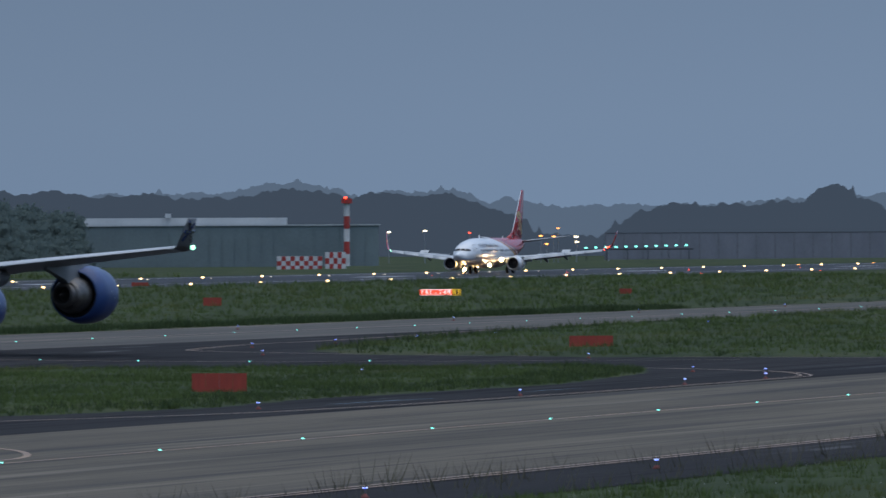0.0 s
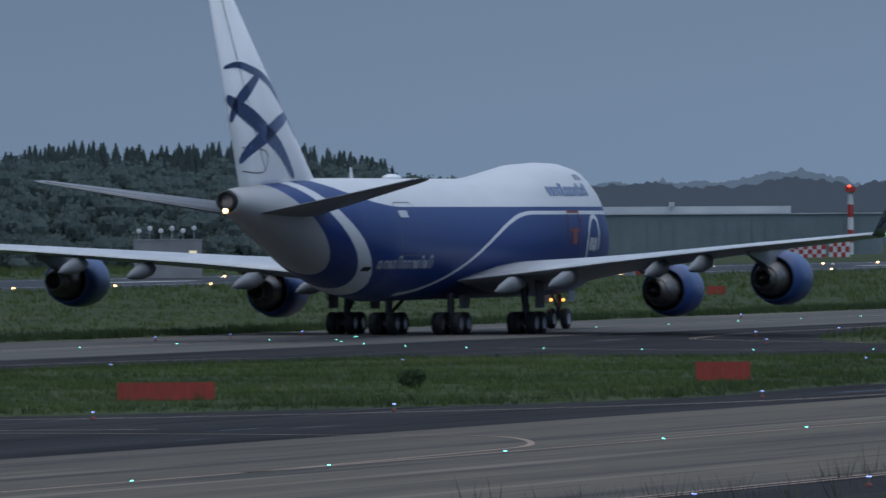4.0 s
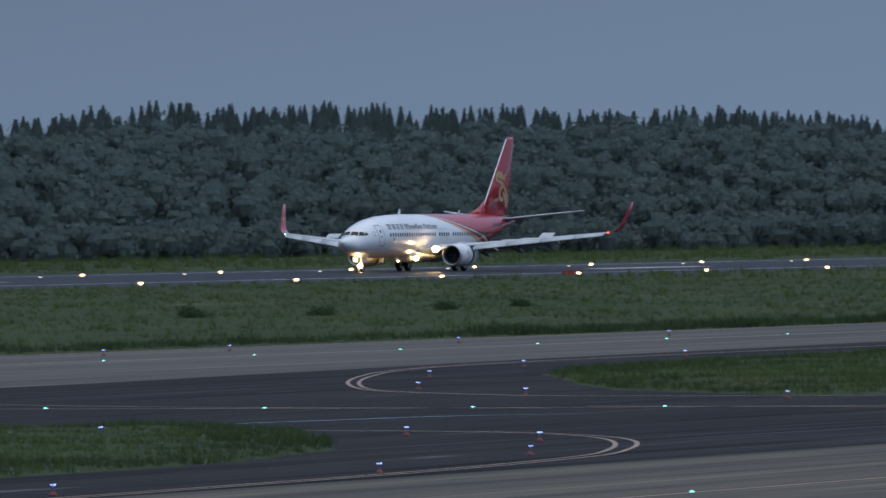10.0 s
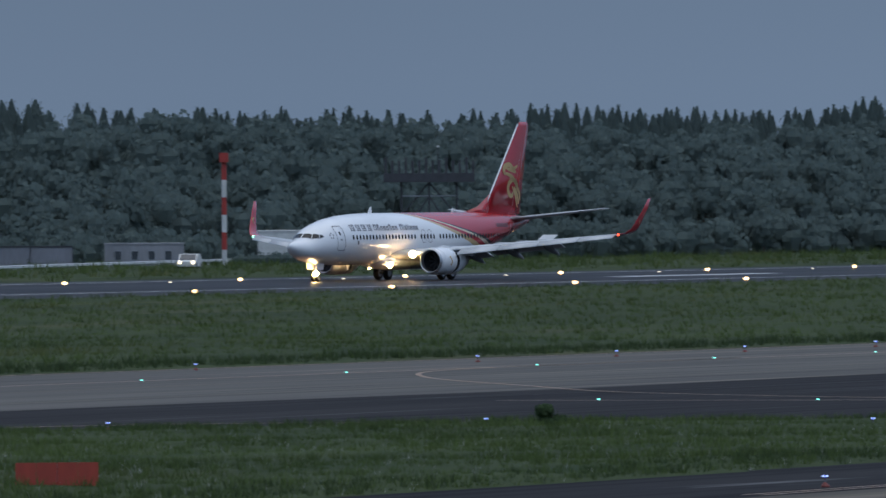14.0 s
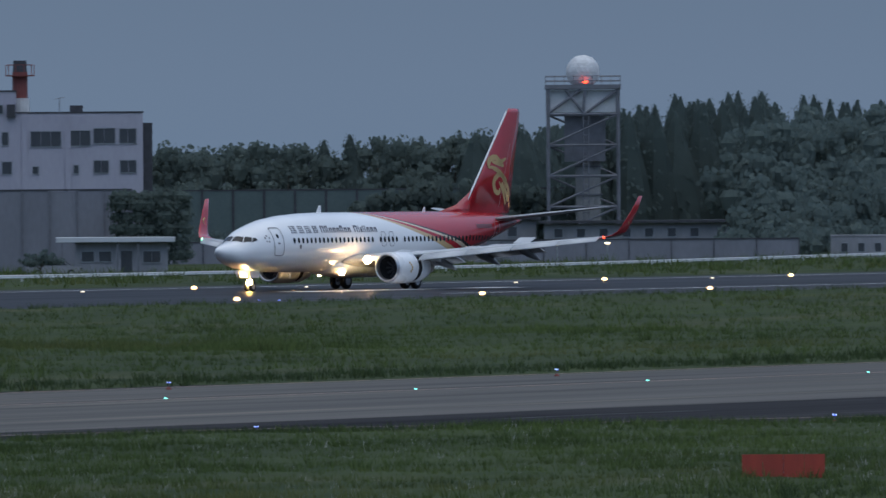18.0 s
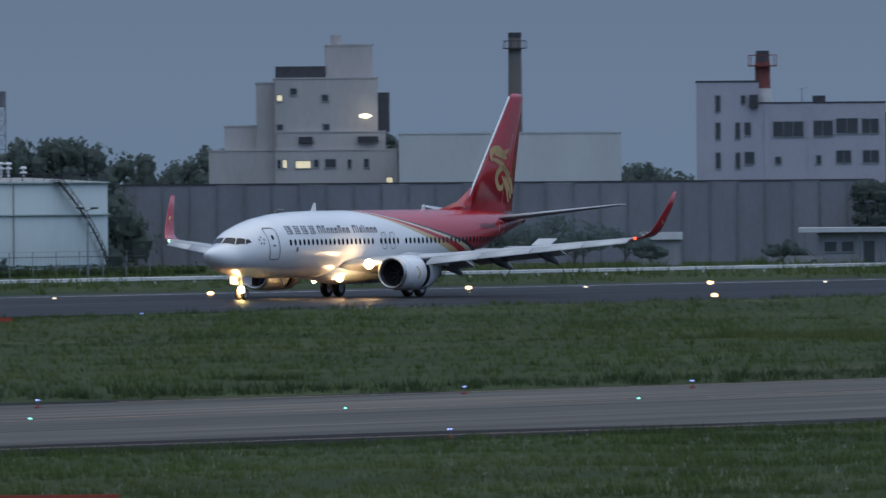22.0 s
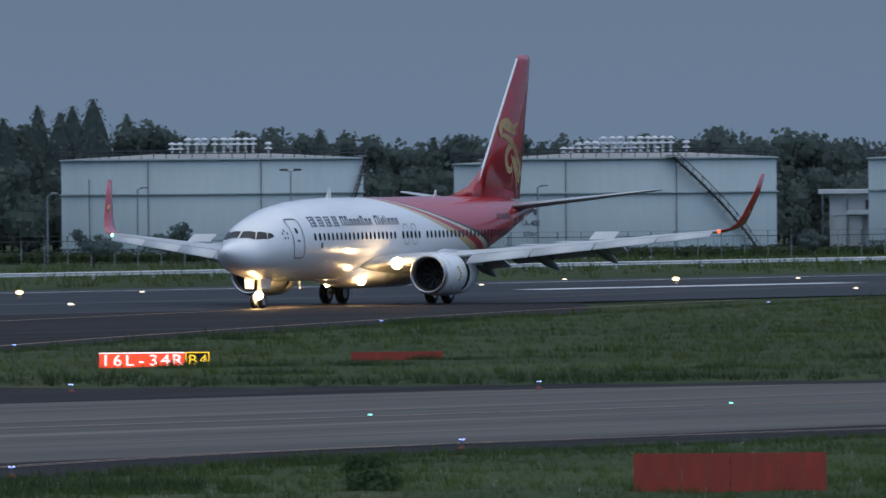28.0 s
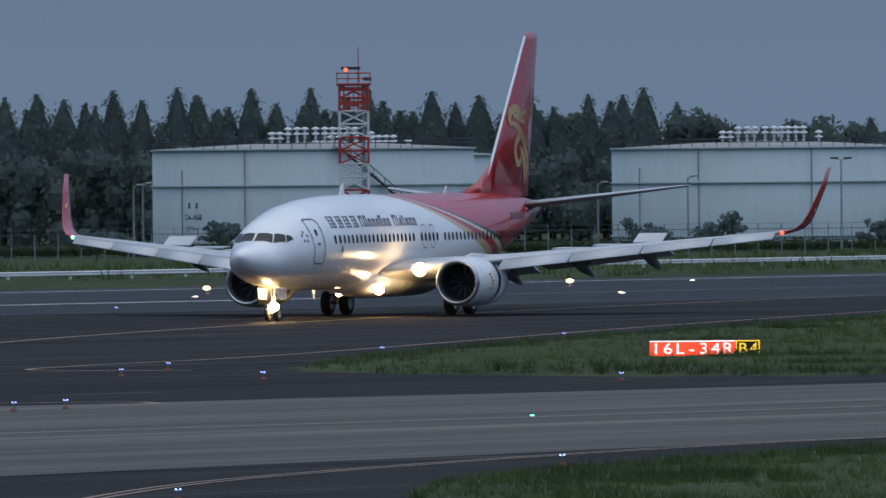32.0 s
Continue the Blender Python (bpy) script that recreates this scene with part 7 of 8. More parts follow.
part("plant_box", box(6.3, 11.0, 2, 6, 17.0, 18.1), DARKM, mill)
part("roof_cap", rod((12.0, 4, 20.0), (12.0, 4, 21.0), 0.5, 0.5, 12), CREAM, mill)
# dark upright block on the right side
part("dark_right_block", box(15.8, 16.9, 1, 4, 11.9, 15.6), DARKM, mill)
part("duct", box(8.4, 9.7, -0.15, 0.3, 10.9, 11.5), DARKM, mill)
part("duct", box(13.9, 15.8, -0.15, 0.3, 11.0, 11.5), DARKM, mill)
part("wall_lamp", ball((14.6, -0.6, 13.4), 0.5, 1.2, 0.6, 0.4, 10, 6), G_LAMP, mill, "bright wall lamp")
part("lamp_bracket", rod((14.6, -0.6, 13.6), (14.6, 0.8, 13.7), 0.06), DARKM, mill)
low = box_building("low_building", -51.4, 806, [(0, 9, 0, 6, 2.5)], SHED, "low grey service building with one lit window", [(1.0, 2.2, 0.8, 1.7), (3.0, 4.2, 0.8, 1.7), (5.0, 6.4, 0.75, 1.8), (7.2, 8.2, 0.8, 1.7)], (2,))
part("flat_roof", box(-0.4, 9.4, -0.6, 6.4, 2.66, 2.82), STEEL, low)
shed = box_building("equipment_shed", -53.15, 785, [(0, 3.2, 0, 2.4, 2.1)], SHED, "small grey shed with a broad white roof edge", [(0.5, 1.1, 0.9, 1.6)], ())
part("white_fascia", box(-0.2, 3.4, -0.3, 2.7, 2.25, 2.85), RAILW, shed, "broad white roof edge")
block = box_building("service_block", -54.10, 778, [(1.5, 9.0, 0, 5, 2.6)], SHED, "low grey service block under a thin pale flat roof", [(2.0, 3.0, 1.2, 2.0), (3.4, 4.4, 1.2, 2.0), (7.0, 8.4, 1.1, 2.0)], ())
part("flat_roof", box(-0.1, 9.6, -0.9, 5.4, 2.76, 3.16, 0.02), HALLW, block, "thin pale flat roof")
for x in (0.4, 4.9, 6.6):
    part("column", box(x - 0.07, x + 0.07, -0.7, -0.56, -0.1, 2.76), TOWER, block)
part("door", box(5.2, 6.1, -0.03, -0.004, 0, 2.05), PANE, block)
gate = box_building("gate_house", -55.5, 932, [(0, 24, 0, 6, 3.7)], SHED, "long grey low building beneath the radar tower", [(2 + 2.4 * k, 2.9 + 2.4 * k, 2.3, 3.2) for k in range(9)], ())
part("roof_edge", box(-0.3, 24.4, -0.6, 6.4, 3.92, 4.15), DARKM, gate)
part("white_gable", prism([(-1.9, 0), (1.2, 0), (3.4, 3.5), (-1.9, 3.5)], -0.9, -0.1), HALLW, gate, "pale sloped gable end")
yard = box_building("radar_annexe", -57.02, 926, [(0, 18, 0, 6, 3.3)], SHED, "low grey building with a dark roof edge", [(1 + 2.2 * k, 1.8 + 2.2 * k, 2.2, 3.0) for k in range(7)])
part("roof_edge", box(-0.5, 19, -0.8, 6.5, 3.55, 3.8), DARKM, yard)
for az, z in ((-55.647, 2.5), (-56.233, 2.5), (-56.578, 2.4), (-55.793, 4.0), (-56.05, 2.5), (-57.1, 2.4), (-57.4, 2.4)):
    lamp_post(az, 893, 6.57 - (6.57 - z) * 1.15, G_LAMP, 0.19, "lit yard lamp on a short pole", "yard lamps")
box_building("small_hut", -58.74, 912, [(0, 7.6, 0, 5, 2.15)], SHED, "small grey flat-roofed hut", [(1 + 1.6 * k, 1.6 + 1.6 * k, 0.7, 1.5) for k in range(4)])
wb = box_building("white_building", -59.66, 936, [(0, 11.5, 0, 8, 3.2), (11.5, 14.0, 1.5, 8, 3.2), (14.0, 16.4, 0, 8, 3.2)], WARNW, "white flat-roofed service building with a lit entrance", [(9.2, 10.2, 0.0, 1.9)])
part("entrance_recess", box(11.5, 14.0, 1.35, 1.5, -0.1, 2.6), CREAM, wb)
part("door", box(12.0, 12.9, 1.28, 1.35, 0, 2.0), BRICKRED, wb)
part("entrance_lamp", ball((12.2, -0.2, 2.2), 0.26, 1.3, 0.7, 0.5, 8, 6), G_LAMP, wb)
box_building("antenna_hut", -69.75, 1120, [(0, 8.0, 0, 6, 4.4)], CONCRETE, "grey hut with small dish antennas on its roof", [(6.5, 7.4, 2.2, 3.2)], (0,))
for k in range(6):
    m = polar(-69.75, 1120)
    dish = thing("dish_antenna", "small white dish on a roof post", "antenna", "roof dishes", at=m @ pose(0.6 + 1.3 * k, 2, 4.53))
    part("post", rod((0, 0, 0), (0, 0, 0.7 + 0.3 * (k % 2)), 0.05), STEEL, dish)
    part("bowl", ball((0, 0, 1.0 + 0.3 * (k % 2)), 0.3, 1, 0.5, 1, 8, 6), WARNW, dish)
house = box_building("white_house", -48.05, 772, [(0, 5.6, 0, 6, 4.3), (0.32, 2.6, -0.5, 0, 2.7)], HALLW, "white two-storey house between the tanks", [(2.9, 4.4, 3.2, 3.9), (4.5, 5.4, 3.2, 3.9)])
part("roof_slab", box(-0.9, 6.0, -0.7, 6.4, 4.45, 4.80, 0.02), RAILW, house, "broad white roof edge")
part("canopy", box(1.4, 6.0, -0.9, 0, 2.75, 3.10, 0.02), RAILW, house, "white canopy between the storeys")
part("window", box(3.4, 5.4, -0.03, -0.004, 1.45, 2.0), PANE, house)
for x in (-0.55, 1.45, 3.55):
    part("drainpipe", rod((x, -0.75, -0.1), (x, -0.75, 4.45), 0.07, n=6), TOWER, house)


def lattice(root, w, h, levels, r, mat_of, name="brace", crossed=True):
    cs = [(-w / 2, -w / 2), (w / 2, -w / 2), (w / 2, w / 2), (-w / 2, w / 2)]
    for k in range(levels):
        z0, z1 = h * k / levels, h * (k + 1) / levels
        mat = mat_of(k)
        for x, y in cs:
            part("column", rod((x, y, z0), (x, y, z1), r, n=6), mat, root)
        for (x0, y0), (x1, y1) in zip(cs, cs[1:] + cs[:1]):
            part(name, rod((x0, y0, z1), (x1, y1, z1), r * 0.75, n=5), mat, root)
            part(name, rod((x0, y0, z0), (x1, y1, z1), r * 0.6, n=5), mat, root)
            if crossed:
                part(name, rod((x1, y1, z0), (x0, y0, z1), r * 0.6, n=5), mat, root)


rt = thing("radar_tower", "grey steel radar tower with a white radome and red beacon", "tower", at=polar(-57.26, 944, -0.99) @ Matrix.Scale(1.151, 4))
lattice(rt, 6.0, 13.2, 5, 0.17, lambda k: TOWER, crossed=False)
for x, y in ((-3, -3), (3, -3), (3, 3), (-3, 3)):
    part("column", rod((x, y, 13.2), (x, y, 15.4), 0.2, n=6), TOWER, rt)
part("cabin", box(-2.8, 2.8, -2.6, 2.8, 13.4, 15.3), RAILW, rt, "pale panelled cabin")
for x0, x1 in ((-3, -0.2), (0.0, 0.2), (0.2, 3)):
    part("cabin_brace", rod((x0, -3, 13.3), (x1, -3, 15.3), 0.13), TOWER, rt)
part("cabin_brace", rod((-1.5, -3, 15.3), (0.1, -3, 13.3), 0.13), TOWER, rt)
part("deck", box(-3.25, 3.25, -3.25, 3.25, 15.4, 15.75), TOWER, rt)
part("core", rod((0.4, 0.3, -0.1), (0.4, 0.3, 13.3), 1.1, 1.1, 14), CONCRETE, rt, "pale round core")
for k in range(5):
    part("core_ring", revolve([(1.5 + 2.4 * k, 1.1), (1.5 + 2.4 * k, 1.25), (1.62 + 2.4 * k, 1.25), (1.62 + 2.4 * k, 1.1)], "z", 14, (0.4, 0.3, 0)), TOWER, rt)
part("ladder", rods([((0.0, -3.05, 0), (0.0, -3.05, 13.2)), ((0.45, -3.05, 0), (0.45, -3.05, 13.2))] + [((0.0, -3.05, 0.6 + 0.6 * k), (0.45, -3.05, 0.6 + 0.6 * k)) for k in range(21)], 0.05, 5), TOWER, rt)
part("machine_room", box(-1.6, 1.9, -1.6, 1.6, 9.2, 13.2), TOWER, rt)
dome = bmesh.new()
bmesh.ops.create_icosphere(dome, subdivisions=3, radius=1.46, matrix=Matrix.Translation((0, 0, 16.88)))
for v in dome.verts:
    v.co += (v.co - Vector((0, 0, 16.88))) * 0.012 * math.sin(v.co.x * 9 + v.co.z * 7)
part("radome", dome, DOME, rt, "white panelled radome")
part("beacon", ball((0.2, -1.6, 16.0), 0.16, 1.5, 1, 0.8), G_RED, rt)
for z in (16.1, 16.5):
    for a, b in (((-3.2, -3.2), (3.2, -3.2)), ((3.2, -3.2), (3.2, 3.2)), ((-3.2, -3.2), (-3.2, 3.2)), ((-3.2, 3.2), (3.2, 3.2))):
        part("deck_rail", rod((*a, z), (*b, z), 0.035, n=5), TOWER, rt)
for k in range(9):
    part("rail_post", rod((-3.2 + 0.8 * k, -3.2, 15.7), (-3.2 + 0.8 * k, -3.2, 16.5), 0.03, n=5), TOWER, rt)

lt = thing("lighting_tower", "red and white steel lattice mast with gallery and red light", "tower", at=polar(-41.9, 690))
lattice(lt, 2.06, 12.35, 13, 0.11, lambda k: WARNR if ((k + 1) // 2) % 2 == 0 else WARNW)
part("cable_riser", box(0.55, 0.85, -0.95, -0.75, 0, 12.3), STEEL, lt)
part("top_panel", bm_join(*[rod((x, -1.03, 10.5), (x, -1.03, 12.35), 0.05, n=5) for x in (-0.7, -0.35, 0.0, 0.35, 0.7)]), WARNR, lt)
for z in (10.9, 11.9):
    part("top_band", box(-1.06, 1.06, -1.08, -1.0, z, z + 0.28), WARNR, lt)
part("gallery", box(-1.25, 1.25, -1.25, 1.25, 12.30, 12.45), WARNR, lt)
for z in (12.80, 13.20):
    part("gallery_rail", rods([((-1.2, -1.2, z), (1.2, -1.2, z)), ((1.2, -1.2, z), (1.2, 1.2, z)), ((-1.2, -1.2, z), (-1.2, 1.2, z)), ((-1.2, 1.2, z), (1.2, 1.2, z))], 0.035, 5), WARNR, lt)
for x in (-1.2, -0.4, 0.4, 1.2):
    part("rail_post", rod((x, -1.2, 12.45), (x, -1.2, 13.20), 0.035, n=5), WARNR, lt)
part("upper_deck", box(-0.9, 0.5, -0.5, 0.5, 13.45, 13.65), DARKM, lt)
part("beacon", ball((-0.55, -0.5, 13.45), 0.13), G_RED, lt)
part("mast", rod((0.35, 0, 12.40), (0.35, 0, 15.10), 0.06, 0.03, 6), WARNR, lt)
part("flood_head", box(0.7, 1.3, -0.2, 0.2, 12.65, 12.90), DARKM, lt)

sc = thing("antenna_scaffold", "dark steel scaffold carrying a broad antenna platform", "tower", at=polar(-60.69, 966))
for x in (-2.8, 0, 2.8):
    for y in (-1.5, 1.5):
        part("leg", rod((x, y, -0.1), (x, y, 8.0), 0.12, n=6), DARKM, sc)
for z in (2.2, 4.6, 6.6):
    part("cross_beam", rods([((-2.8, -1.5, z), (2.8, -1.5, z)), ((-2.8, 1.5, z), (2.8, 1.5, z))], 0.09), STEEL, sc)
part("brace", rods([((-2.8, -1.5, 2.2), (0, -1.5, 6.6)), ((2.8, -1.5, 2.2), (0, -1.5, 6.6)), ((-2.8, -1.5, 4.6), (0, -1.5, 8)), ((2.8, -1.5, 4.6), (0, -1.5, 8))], 0.08), DARKM, sc)
part("platform", box(-4.6, 4.6, -2.2, 2.2, 8.0, 8.9), DARKM, sc)
for k in range(14):
    part("aerial", box(-4.5 + 0.68 * k, -4.25 + 0.68 * k, -2.0, -1.8, 8.9, 10.2 + 0.3 * (k % 3 == 0)), DARKM, sc)
part("lamp", ball((0.9, 0, 11.6), 0.12), WARNW, sc)
part("lamp_mast", rod((0.9, 0, 8.9), (0.9, 0, 11.6), 0.05), DARKM, sc)

cr = thing("crane_boom", "distant red and white lattice crane boom over the trees", "crane", at=polar(-68.26, 1500))
for k in range(8):
    x0, z0, x1, z1 = -1.0 - 0.5 * (7 - k) + 2.0, 12 + 1.4 * k, -1.0 - 0.5 * (6 - k) + 2.0, 12 + 1.4 * (k + 1)
    part("boom_section", rods([((x0 - 0.6, 0, z0), (x1 - 0.6, 0, z1)), ((x0 + 0.6, 0, z0), (x1 + 0.6, 0, z1)), ((x0 - 0.6, 0, z0), (x1 + 0.6, 0, z1)), ((x0 + 0.6, 0, z0), (x1 - 0.6, 0, z1))], 0.08, 5), WARNR if k % 2 else WARNW, cr)
part("crane_mast", box(-3.2, -1.8, -0.7, 0.7, -0.1, 12.2), STEEL, cr)
tm = thing("radio_mast", "grey lattice radio mast above the trees", "mast", at=polar(-49.32, 1100))
lattice(tm, 0.9, 16.4, 10, 0.06, lambda k: TOWER)
part("head", box(-0.5, 0.5, -0.5, 0.5, 16.4, 18.2, 0.05), TOWER, tm)


# ---------------------------------------------------------------- fuel tanks
def tank(az, dist, dia, h, code, stair_from, stair_to, label):
    root = thing("fuel_tank", label, "tank", "fuel tanks", at=polar(az, dist + dia / 2))
    r = dia / 2
    n = 72
    part("shell", revolve([(-0.3, r), (h, r), (h, r - 0.1)], "z", n), TANKP, root, "pale green steel shell with rain stains", True)
    part("roof", revolve([(h, r - 0.05), (h + 0.40, r * 0.35), (h + 0.46, 0.0)], "z", n), CONCRETE, root, "", True)
    for z in (h * 0.64, h - 0.12, h * 0.1):
        part("wind_girder", revolve([(z, r), (z, r + 0.16), (z + 0.1, r + 0.16), (z + 0.1, r)], "z", n), TANKP, root)
    rail = part("roof_rail", bm_join(*[revolve([(h + z, r), (h + z, r + 0.04), (h + z + 0.05, r + 0.04), (h + z + 0.05, r), (h + z, r)], "z", n) for z in (0.35, 0.62)]), DARKM, root)
    for k in range(36):
        a = math.pi + math.pi * (k + 0.5) / 36
        part("rail_post", rod((r * math.cos(a), r * math.sin(a), h), (r * math.cos(a), r * math.sin(a), h + 0.66), 0.03, n=5), DARKM, rail)
    for k in range(12):
        x, y = (-3.1, -2.5, -1.2, -0.6, 0.2, 0.9, 2.0, 2.6, 3.2, -1.9, 1.5, 4.4)[k], (-1.5, -1.0, -2.0, -1.2, -1.8, -0.8, 0.6, -1.2, 0.4, 1.6, 2.2, 3.0)[k]
        top = 1.25 if k in (0, 1, 11) else 1.6
        v = part("roof_vent", rod((x, y, h + 0.3), (x, y, h + top), 0.10, n=8), RAILW, root)
        for z in (top - 0.58, top - 0.2):
            part("cowl", revolve([(h + z, 0.13), (h + z + 0.05, 0.31), (h + z + 0.17, 0.24), (h + z + 0.23, 0.05)], "z", 10, (x, y, 0)), RAILW, v)
    # stair along the shell, from the top down
    st = part("stair", bmesh_stair(r, h, stair_from, stair_to), DARKM, root, "dark steel stair slanting down the shell")
    part("stair_gate", bm_join(box(r * math.cos(stair_from) - 0.5, r * math.cos(stair_from) + 0.5, r * math.sin(stair_from) - 0.5, r * math.sin(stair_from), h + 0.05, h + 0.15)), STEEL, st)
    for a in (-2.5, -2.0, -1.25):
        part("riser_pipe", rod((1.01 * r * math.cos(a), 1.01 * r * math.sin(a), 0), (1.01 * r * math.cos(a), 1.01 * r * math.sin(a), h * (0.8 if a < -2.2 else 1)), 0.045, n=6), TOWER, root)
    a0 = -2.407 if code == "TA-408" else -2.29
    if code:
        for txt, z, s in ((code, h * 0.346, 0.64), ("JETA-1", h * 0.238, 0.50)):
            m = word(txt, s, 0.01)
            for v in m.verts:
                a = a0 + v.co.x / r
                v.co = Vector(((r + 0.03) * math.cos(a), (r + 0.03) * math.sin(a), z + v.co.z))
            part("lettering", m, NAVY, root)
        for k in (-0.5, 0.35):
            a = a0 + k / r
            part("lettering_bar", box((r + .03) * math.cos(a), (r + .03) * math.cos(a) + 0.45, (r + .03) * math.sin(a) - 0.12, (r + .03) * math.sin(a) + 0.05, h * 0.435, h * 0.435 + 0.40), NAVY, root)


def bmesh_stair(r, h, a0, a1):
    bms = []
    n = 22
    for k in range(n):
        f = k / n
        a, z = a0 + (a1 - a0) * f, h * (1 - f)
        b, zb = a0 + (a1 - a0) * (f + 1 / n), h * (1 - f - 1 / n)
        p, q = (1.03 * r * math.cos(a), 1.03 * r * math.sin(a)), (1.03 * r * math.cos(b), 1.03 * r * math.sin(b))
        bms.append(rod((*p, z), (*q, zb), 0.10, n=4))
        bms.append(rod((*p, z + 0.6), (*q, zb + 0.6), 0.04, n=4))
        if k % 2 == 0:
            bms.append(rod((*p, z), (*p, z + 0.6), 0.03, n=4))
            bms.append(box(p[0] - 0.3, p[0] + 0.3, p[1] - 0.25, p[1] + 0.1, z - 0.05, z))
    return bm_join(*bms)


tank(-49.118, 752, 22.2, 7.35, "", -0.9, -0.2, "pale green fuel storage tank with roof vents")
tank(-46.847, 712, 22.4, 7.45, "TA-402", -1.276, -0.53, "pale green fuel storage tank marked TA-402")
tank(-44.35, 732, 23.5, 7.68, "", -0.19, -0.784, "pale green fuel storage tank with a steep stair")
tank(-41.654, 712, 24.4, 7.84, "TA-408", -1.415, -0.638, "pale green fuel storage tank marked TA-408")
tank(-41.90, 760, 24.0, 7.35, "", 1.0, 1.8, "pale fuel storage tank behind another tank")
tank(-46.69, 760, 24.0, 7.15, "", 1.0, 1.8, "pale fuel storage tank behind another tank")


# ---------------------------------------------------------------- fence, rail, poles, car
def rail_run(pts):
    root = thing("guard_rail", "long white steel guard rail along the perimeter road", "guard rail")
    path = smooth_path([(x, y, 0) for x, y in pts], 5)
    for a, b in zip(path, path[1:]):
        d = (b - a).normalized()
        nrm = Vector((d.y, -d.x, 0))
        seg = loft([[Vector((p.x, p.y, 0)) + nrm * o + Vector((0, 0, z)) for o, z in ((0, 0.36), (0.05, 0.42), (0.02, 0.50), (0.05, 0.58), (0, 0.64), (-0.03, 0.5))] for p in (a, b)])
        part("beam", seg, RAILW, root)
    total = 0
    for a, b in zip(path, path[1:]):
        n = max(1, int((b - a).length / 4))
        for k in range(n):
            p = a.lerp(b, k / n)
            if total < 280:
                part("post", box(p.x - 0.06, p.x + 0.06, p.y, p.y + 0.12, -0.05, 0.62), RAILW, root)
                total += 1


rail_run([(325, 417), (366, 418), (400, 419.5), (460, 421), (520, 422), (600, 425), (655, 432), (711, 446), (765, 462), (822, 475), (900, 482), (1000, 482)])


def fence_run(az0, az1, dist, h):
    root = thing("perimeter_fence", "chain-link perimeter fence with angled tops", "fence")
    n = int(abs(az1 - az0) / 0.14)
    azs = [az0 + (az1 - az0) * k / n for k in range(n + 1)]
    ps = [polar(a, max(dist, 461 / math.cos(radians(a)))).translation for a in azs]
    for k, p in enumerate(ps):
        part("post", bm_join(rod((p.x, p.y, -0.1), (p.x, p.y, h), 0.045, n=5), rod((p.x, p.y, h), (p.x - 0.25, p.y - 0.2, h + 0.35), 0.035, n=5)), STEEL, root)
    wires = []
    for a, b in zip(ps, ps[1:]):
        for z in (0.1, h * 0.5, h - 0.05):
            wires.append(rod((a.x, a.y, z), (b.x, b.y, z), 0.022, n=4))
        for i in range(6):
            p = a.lerp(b, i / 6)
            wires.append(rod((p.x, p.y, 0), (p.x, p.y, h), 0.010, n=3))
        wires.append(rod((a.x - .25, a.y - .2, h + .33), (b.x - .25, b.y - .2, h + .33), 0.012, n=3))
    tagged(part("chain_link", bm_join(*wires), DARKM, root), kind="stuff")


fence_run(-39.0, -50.2, 690, 1.75)


def street_lamp(az, dist, h, twin):
    root = thing("street_lamp", "unlit grey street lamp on a tall pole", "lamp", "street lamps by the tanks", at=polar(az, dist))
    part("pole", rod((0, 0, -0.1), (0, 0, h), 0.09, 0.06, 7), STEEL, root)
    for s in (1, -1) if twin else (1,):
        part("arm", rod((0, 0, h), (s * 0.5, 0, h + 0.12), 0.04, n=5), STEEL, root)
        part("head", box(s * 0.5 - 0.3, s * 0.5 + 0.3, -0.14, 0.14, h + 0.08, h + 0.22, 0.03), STEEL if not twin else DARKM, root)


for az, d, h, tw in ((-44.82, 698, 6.6, True), (-40.575, 698, 5.1, False), (-40.63, 705, 5.2, False), (-43.36, 698, 5.0, False), (-49.83, 698, 5.2, True), (-43.9, 704, 5.4, False), (-46.3, 704, 5.3, False), (-48.4, 704, 5.2, False), (-50.95, 770, 4.8, False)):
    street_lamp(az, d, h, tw)


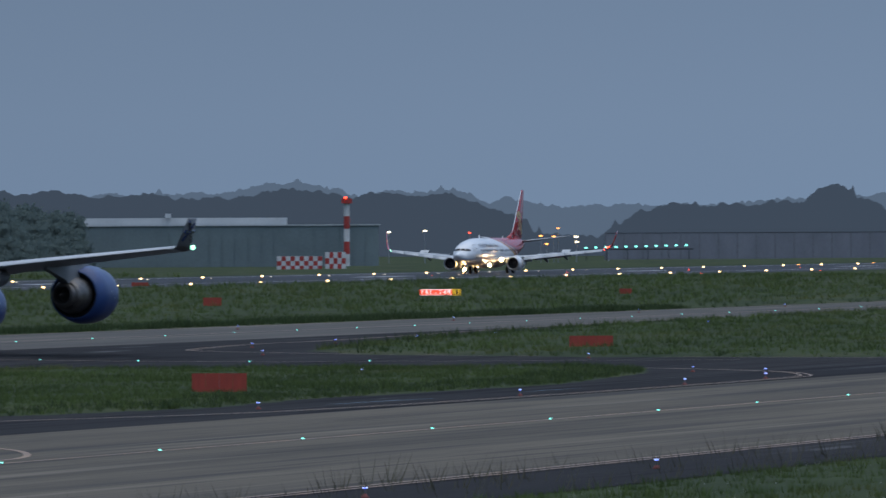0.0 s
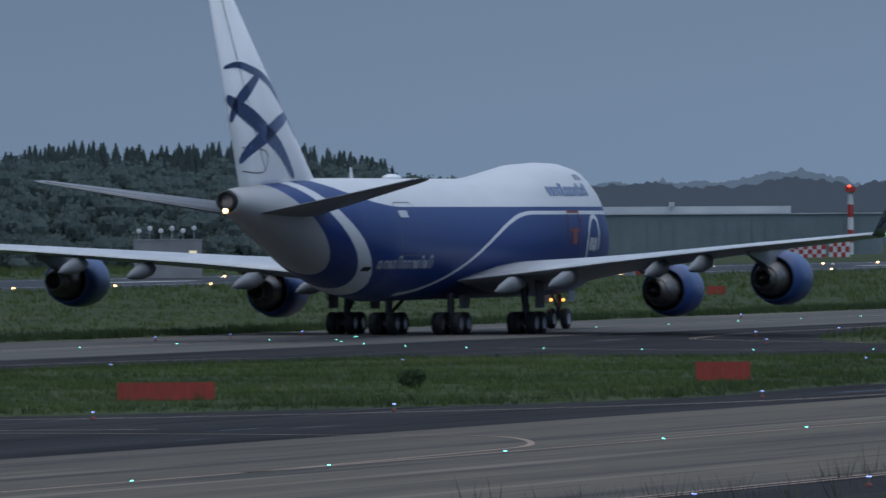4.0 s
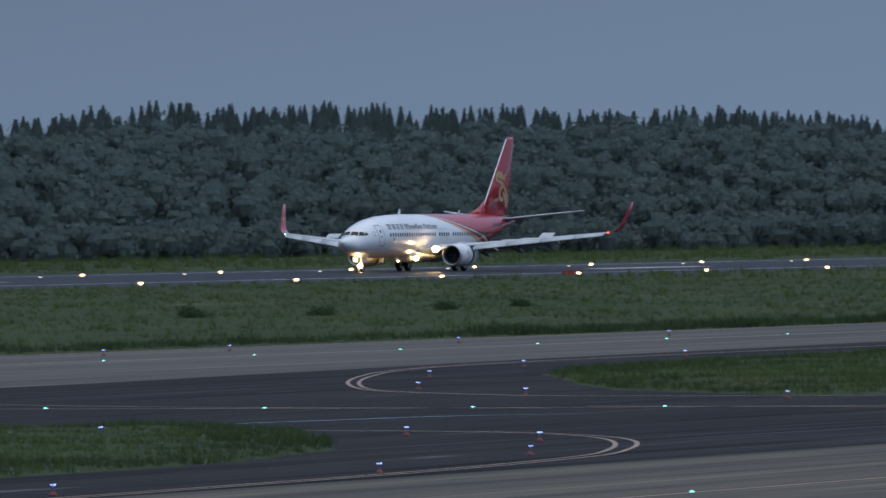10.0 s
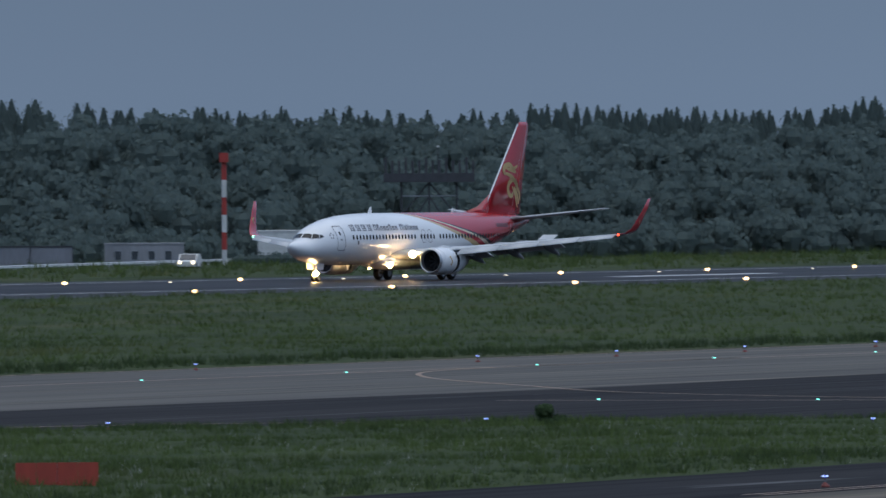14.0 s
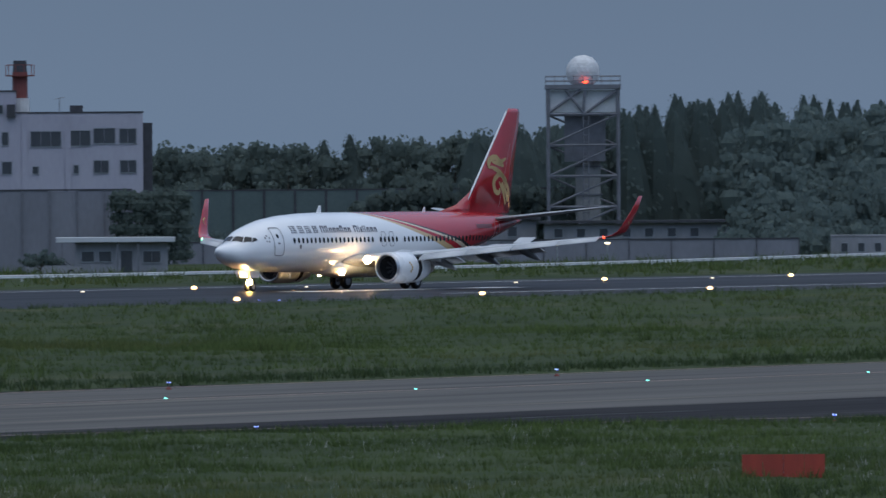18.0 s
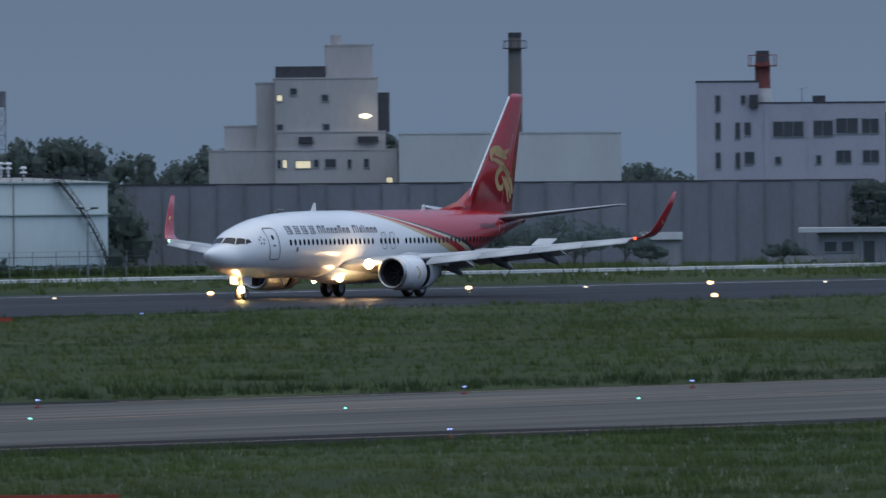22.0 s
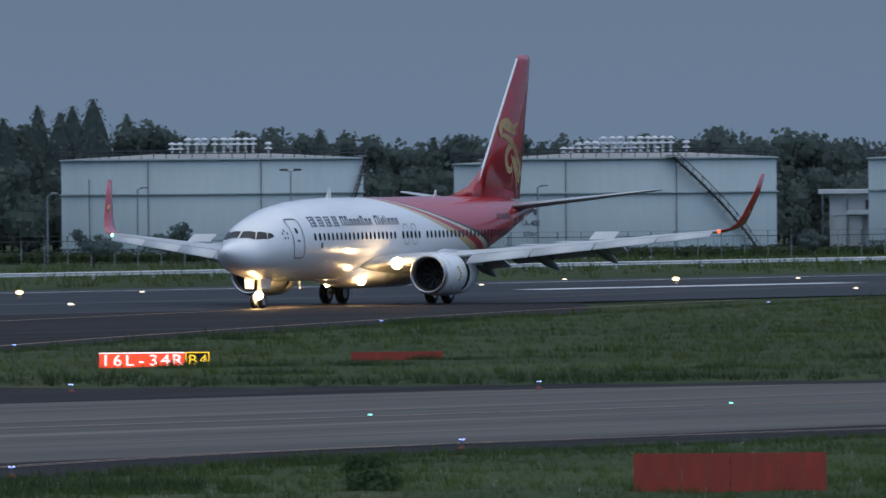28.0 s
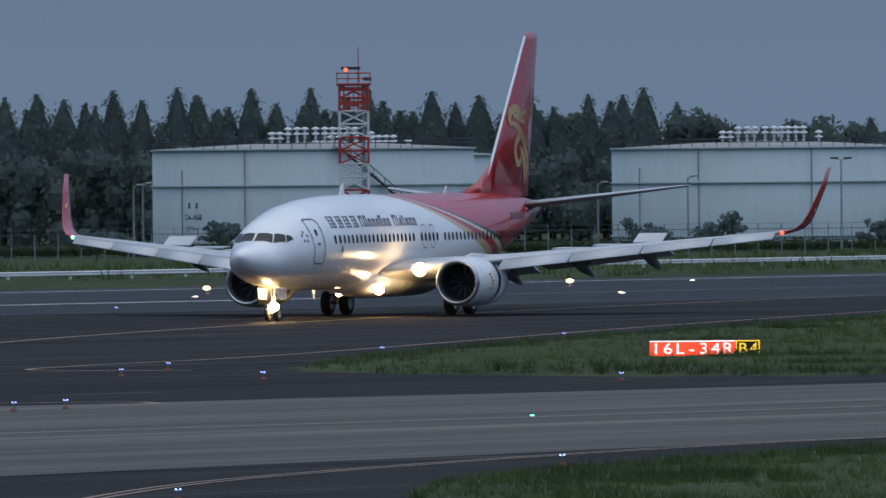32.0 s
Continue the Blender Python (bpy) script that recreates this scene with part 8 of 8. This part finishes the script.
def parked_car(az, dist, heading, lit, label):
    root = thing("car", label, "car", at=polar(az, dist) @ pose(0, 0, 0, 0, 0, heading))
    # without headlights the white body is painted grey, its dimness put into the colour
    body = part("body", prism([(-2.1, 0.3), (2.1, 0.3), (2.15, 0.75), (1.3, 0.9), (0.6, 1.42), (-1.3, 1.45), (-2.0, 0.95), (-2.15, 0.7)], -0.85, 0.85), WARNW if lit else SHED, root, "white body" if lit else "white body dimmed to grey")
    part("side_glass", prism([(1.05, 0.95), (0.55, 1.34), (-1.2, 1.36), (-1.7, 0.98)], -0.87, -0.855), PANE, body)
    part("windscreen", prism([(1.28, 0.93), (0.66, 1.38), (0.70, 1.41), (1.33, 0.96)], -0.7, 0.7), PANE, body)
    for x in (-1.35, 1.35):
        for y in (-0.8, 0.8):
            wheel(root, (x, y, 0.32), 0.32, 0.2)
    for y in (-0.6, 0.6):
        part("headlight", ball((2.13, y, 0.68), 0.14), G_LAMP if lit else PANE, body)


parked_car(-59.25, 874, 262, True, "white car with headlights on by the rail")
parked_car(-54.08, 772, 5, False, "dimmed white car parked before the barrier")
# ---------------------------------------------------------------- what moves
def motions():
    # airliner: seconds, x, y, heading; it lands, slows and turns off the runway
    rows = [(0, 1375.7, 370.7, 0), (1, 1308.0, 370.7, 0), (2.5, 1210.6, 370.7, 0), (4.2, 1106.0, 370.7, 0), (6, 1003.2, 370.7, 0), (7, 948.7, 370.7, 0), (8, 898.2, 370.7, 0), (9, 851.3, 370.7, 0), (10, 806.7, 370.5, 0), (11, 764.9, 370.2, 0), (12, 725.8, 370.0, 0),
            (13, 689.7, 369.8, 0), (14, 655.9, 369.6, 0.1), (14.5, 639.9, 369.5, 0.1), (16.5, 582.9, 369.2, 0.3), (17.5, 557.9, 368.6, 0.8), (18.5, 534.8, 368.1, 1.3), (19.5, 511.6, 367.2, 2.5), (20.5, 489.9, 366.0, 4.6), (21.5, 468.1, 364.4, 6.9), (22.5, 447.2, 362.3, 9.5),
            (23.5, 427.0, 359.5, 11.9), (24.5, 407.2, 355.8, 14.1), (26.5, 368.0, 345.4, 18.6), (27.5, 348.0, 337.7, 20.3), (28.5, 330.0, 330.8, 22.1), (29.5, 314.0, 324.4, 23.8), (30.5, 299.4, 318.3, 25.5), (31, 292.6, 315.3, 26.3), (32, 279.7, 308.9, 28.0)]
    walk(jet, [(t, pose(x, y, 0, 0, 0, 180 + h)) for t, x, y, h in rows])
    # freighter: taxies away at a steady pace
    walk(freighter, [(t, pose(488.0 + 9.16 * t, 174.9, 0.008, 0, 0, 0.6)) for t in (0, 8, 16, 24, 32)])


motions()
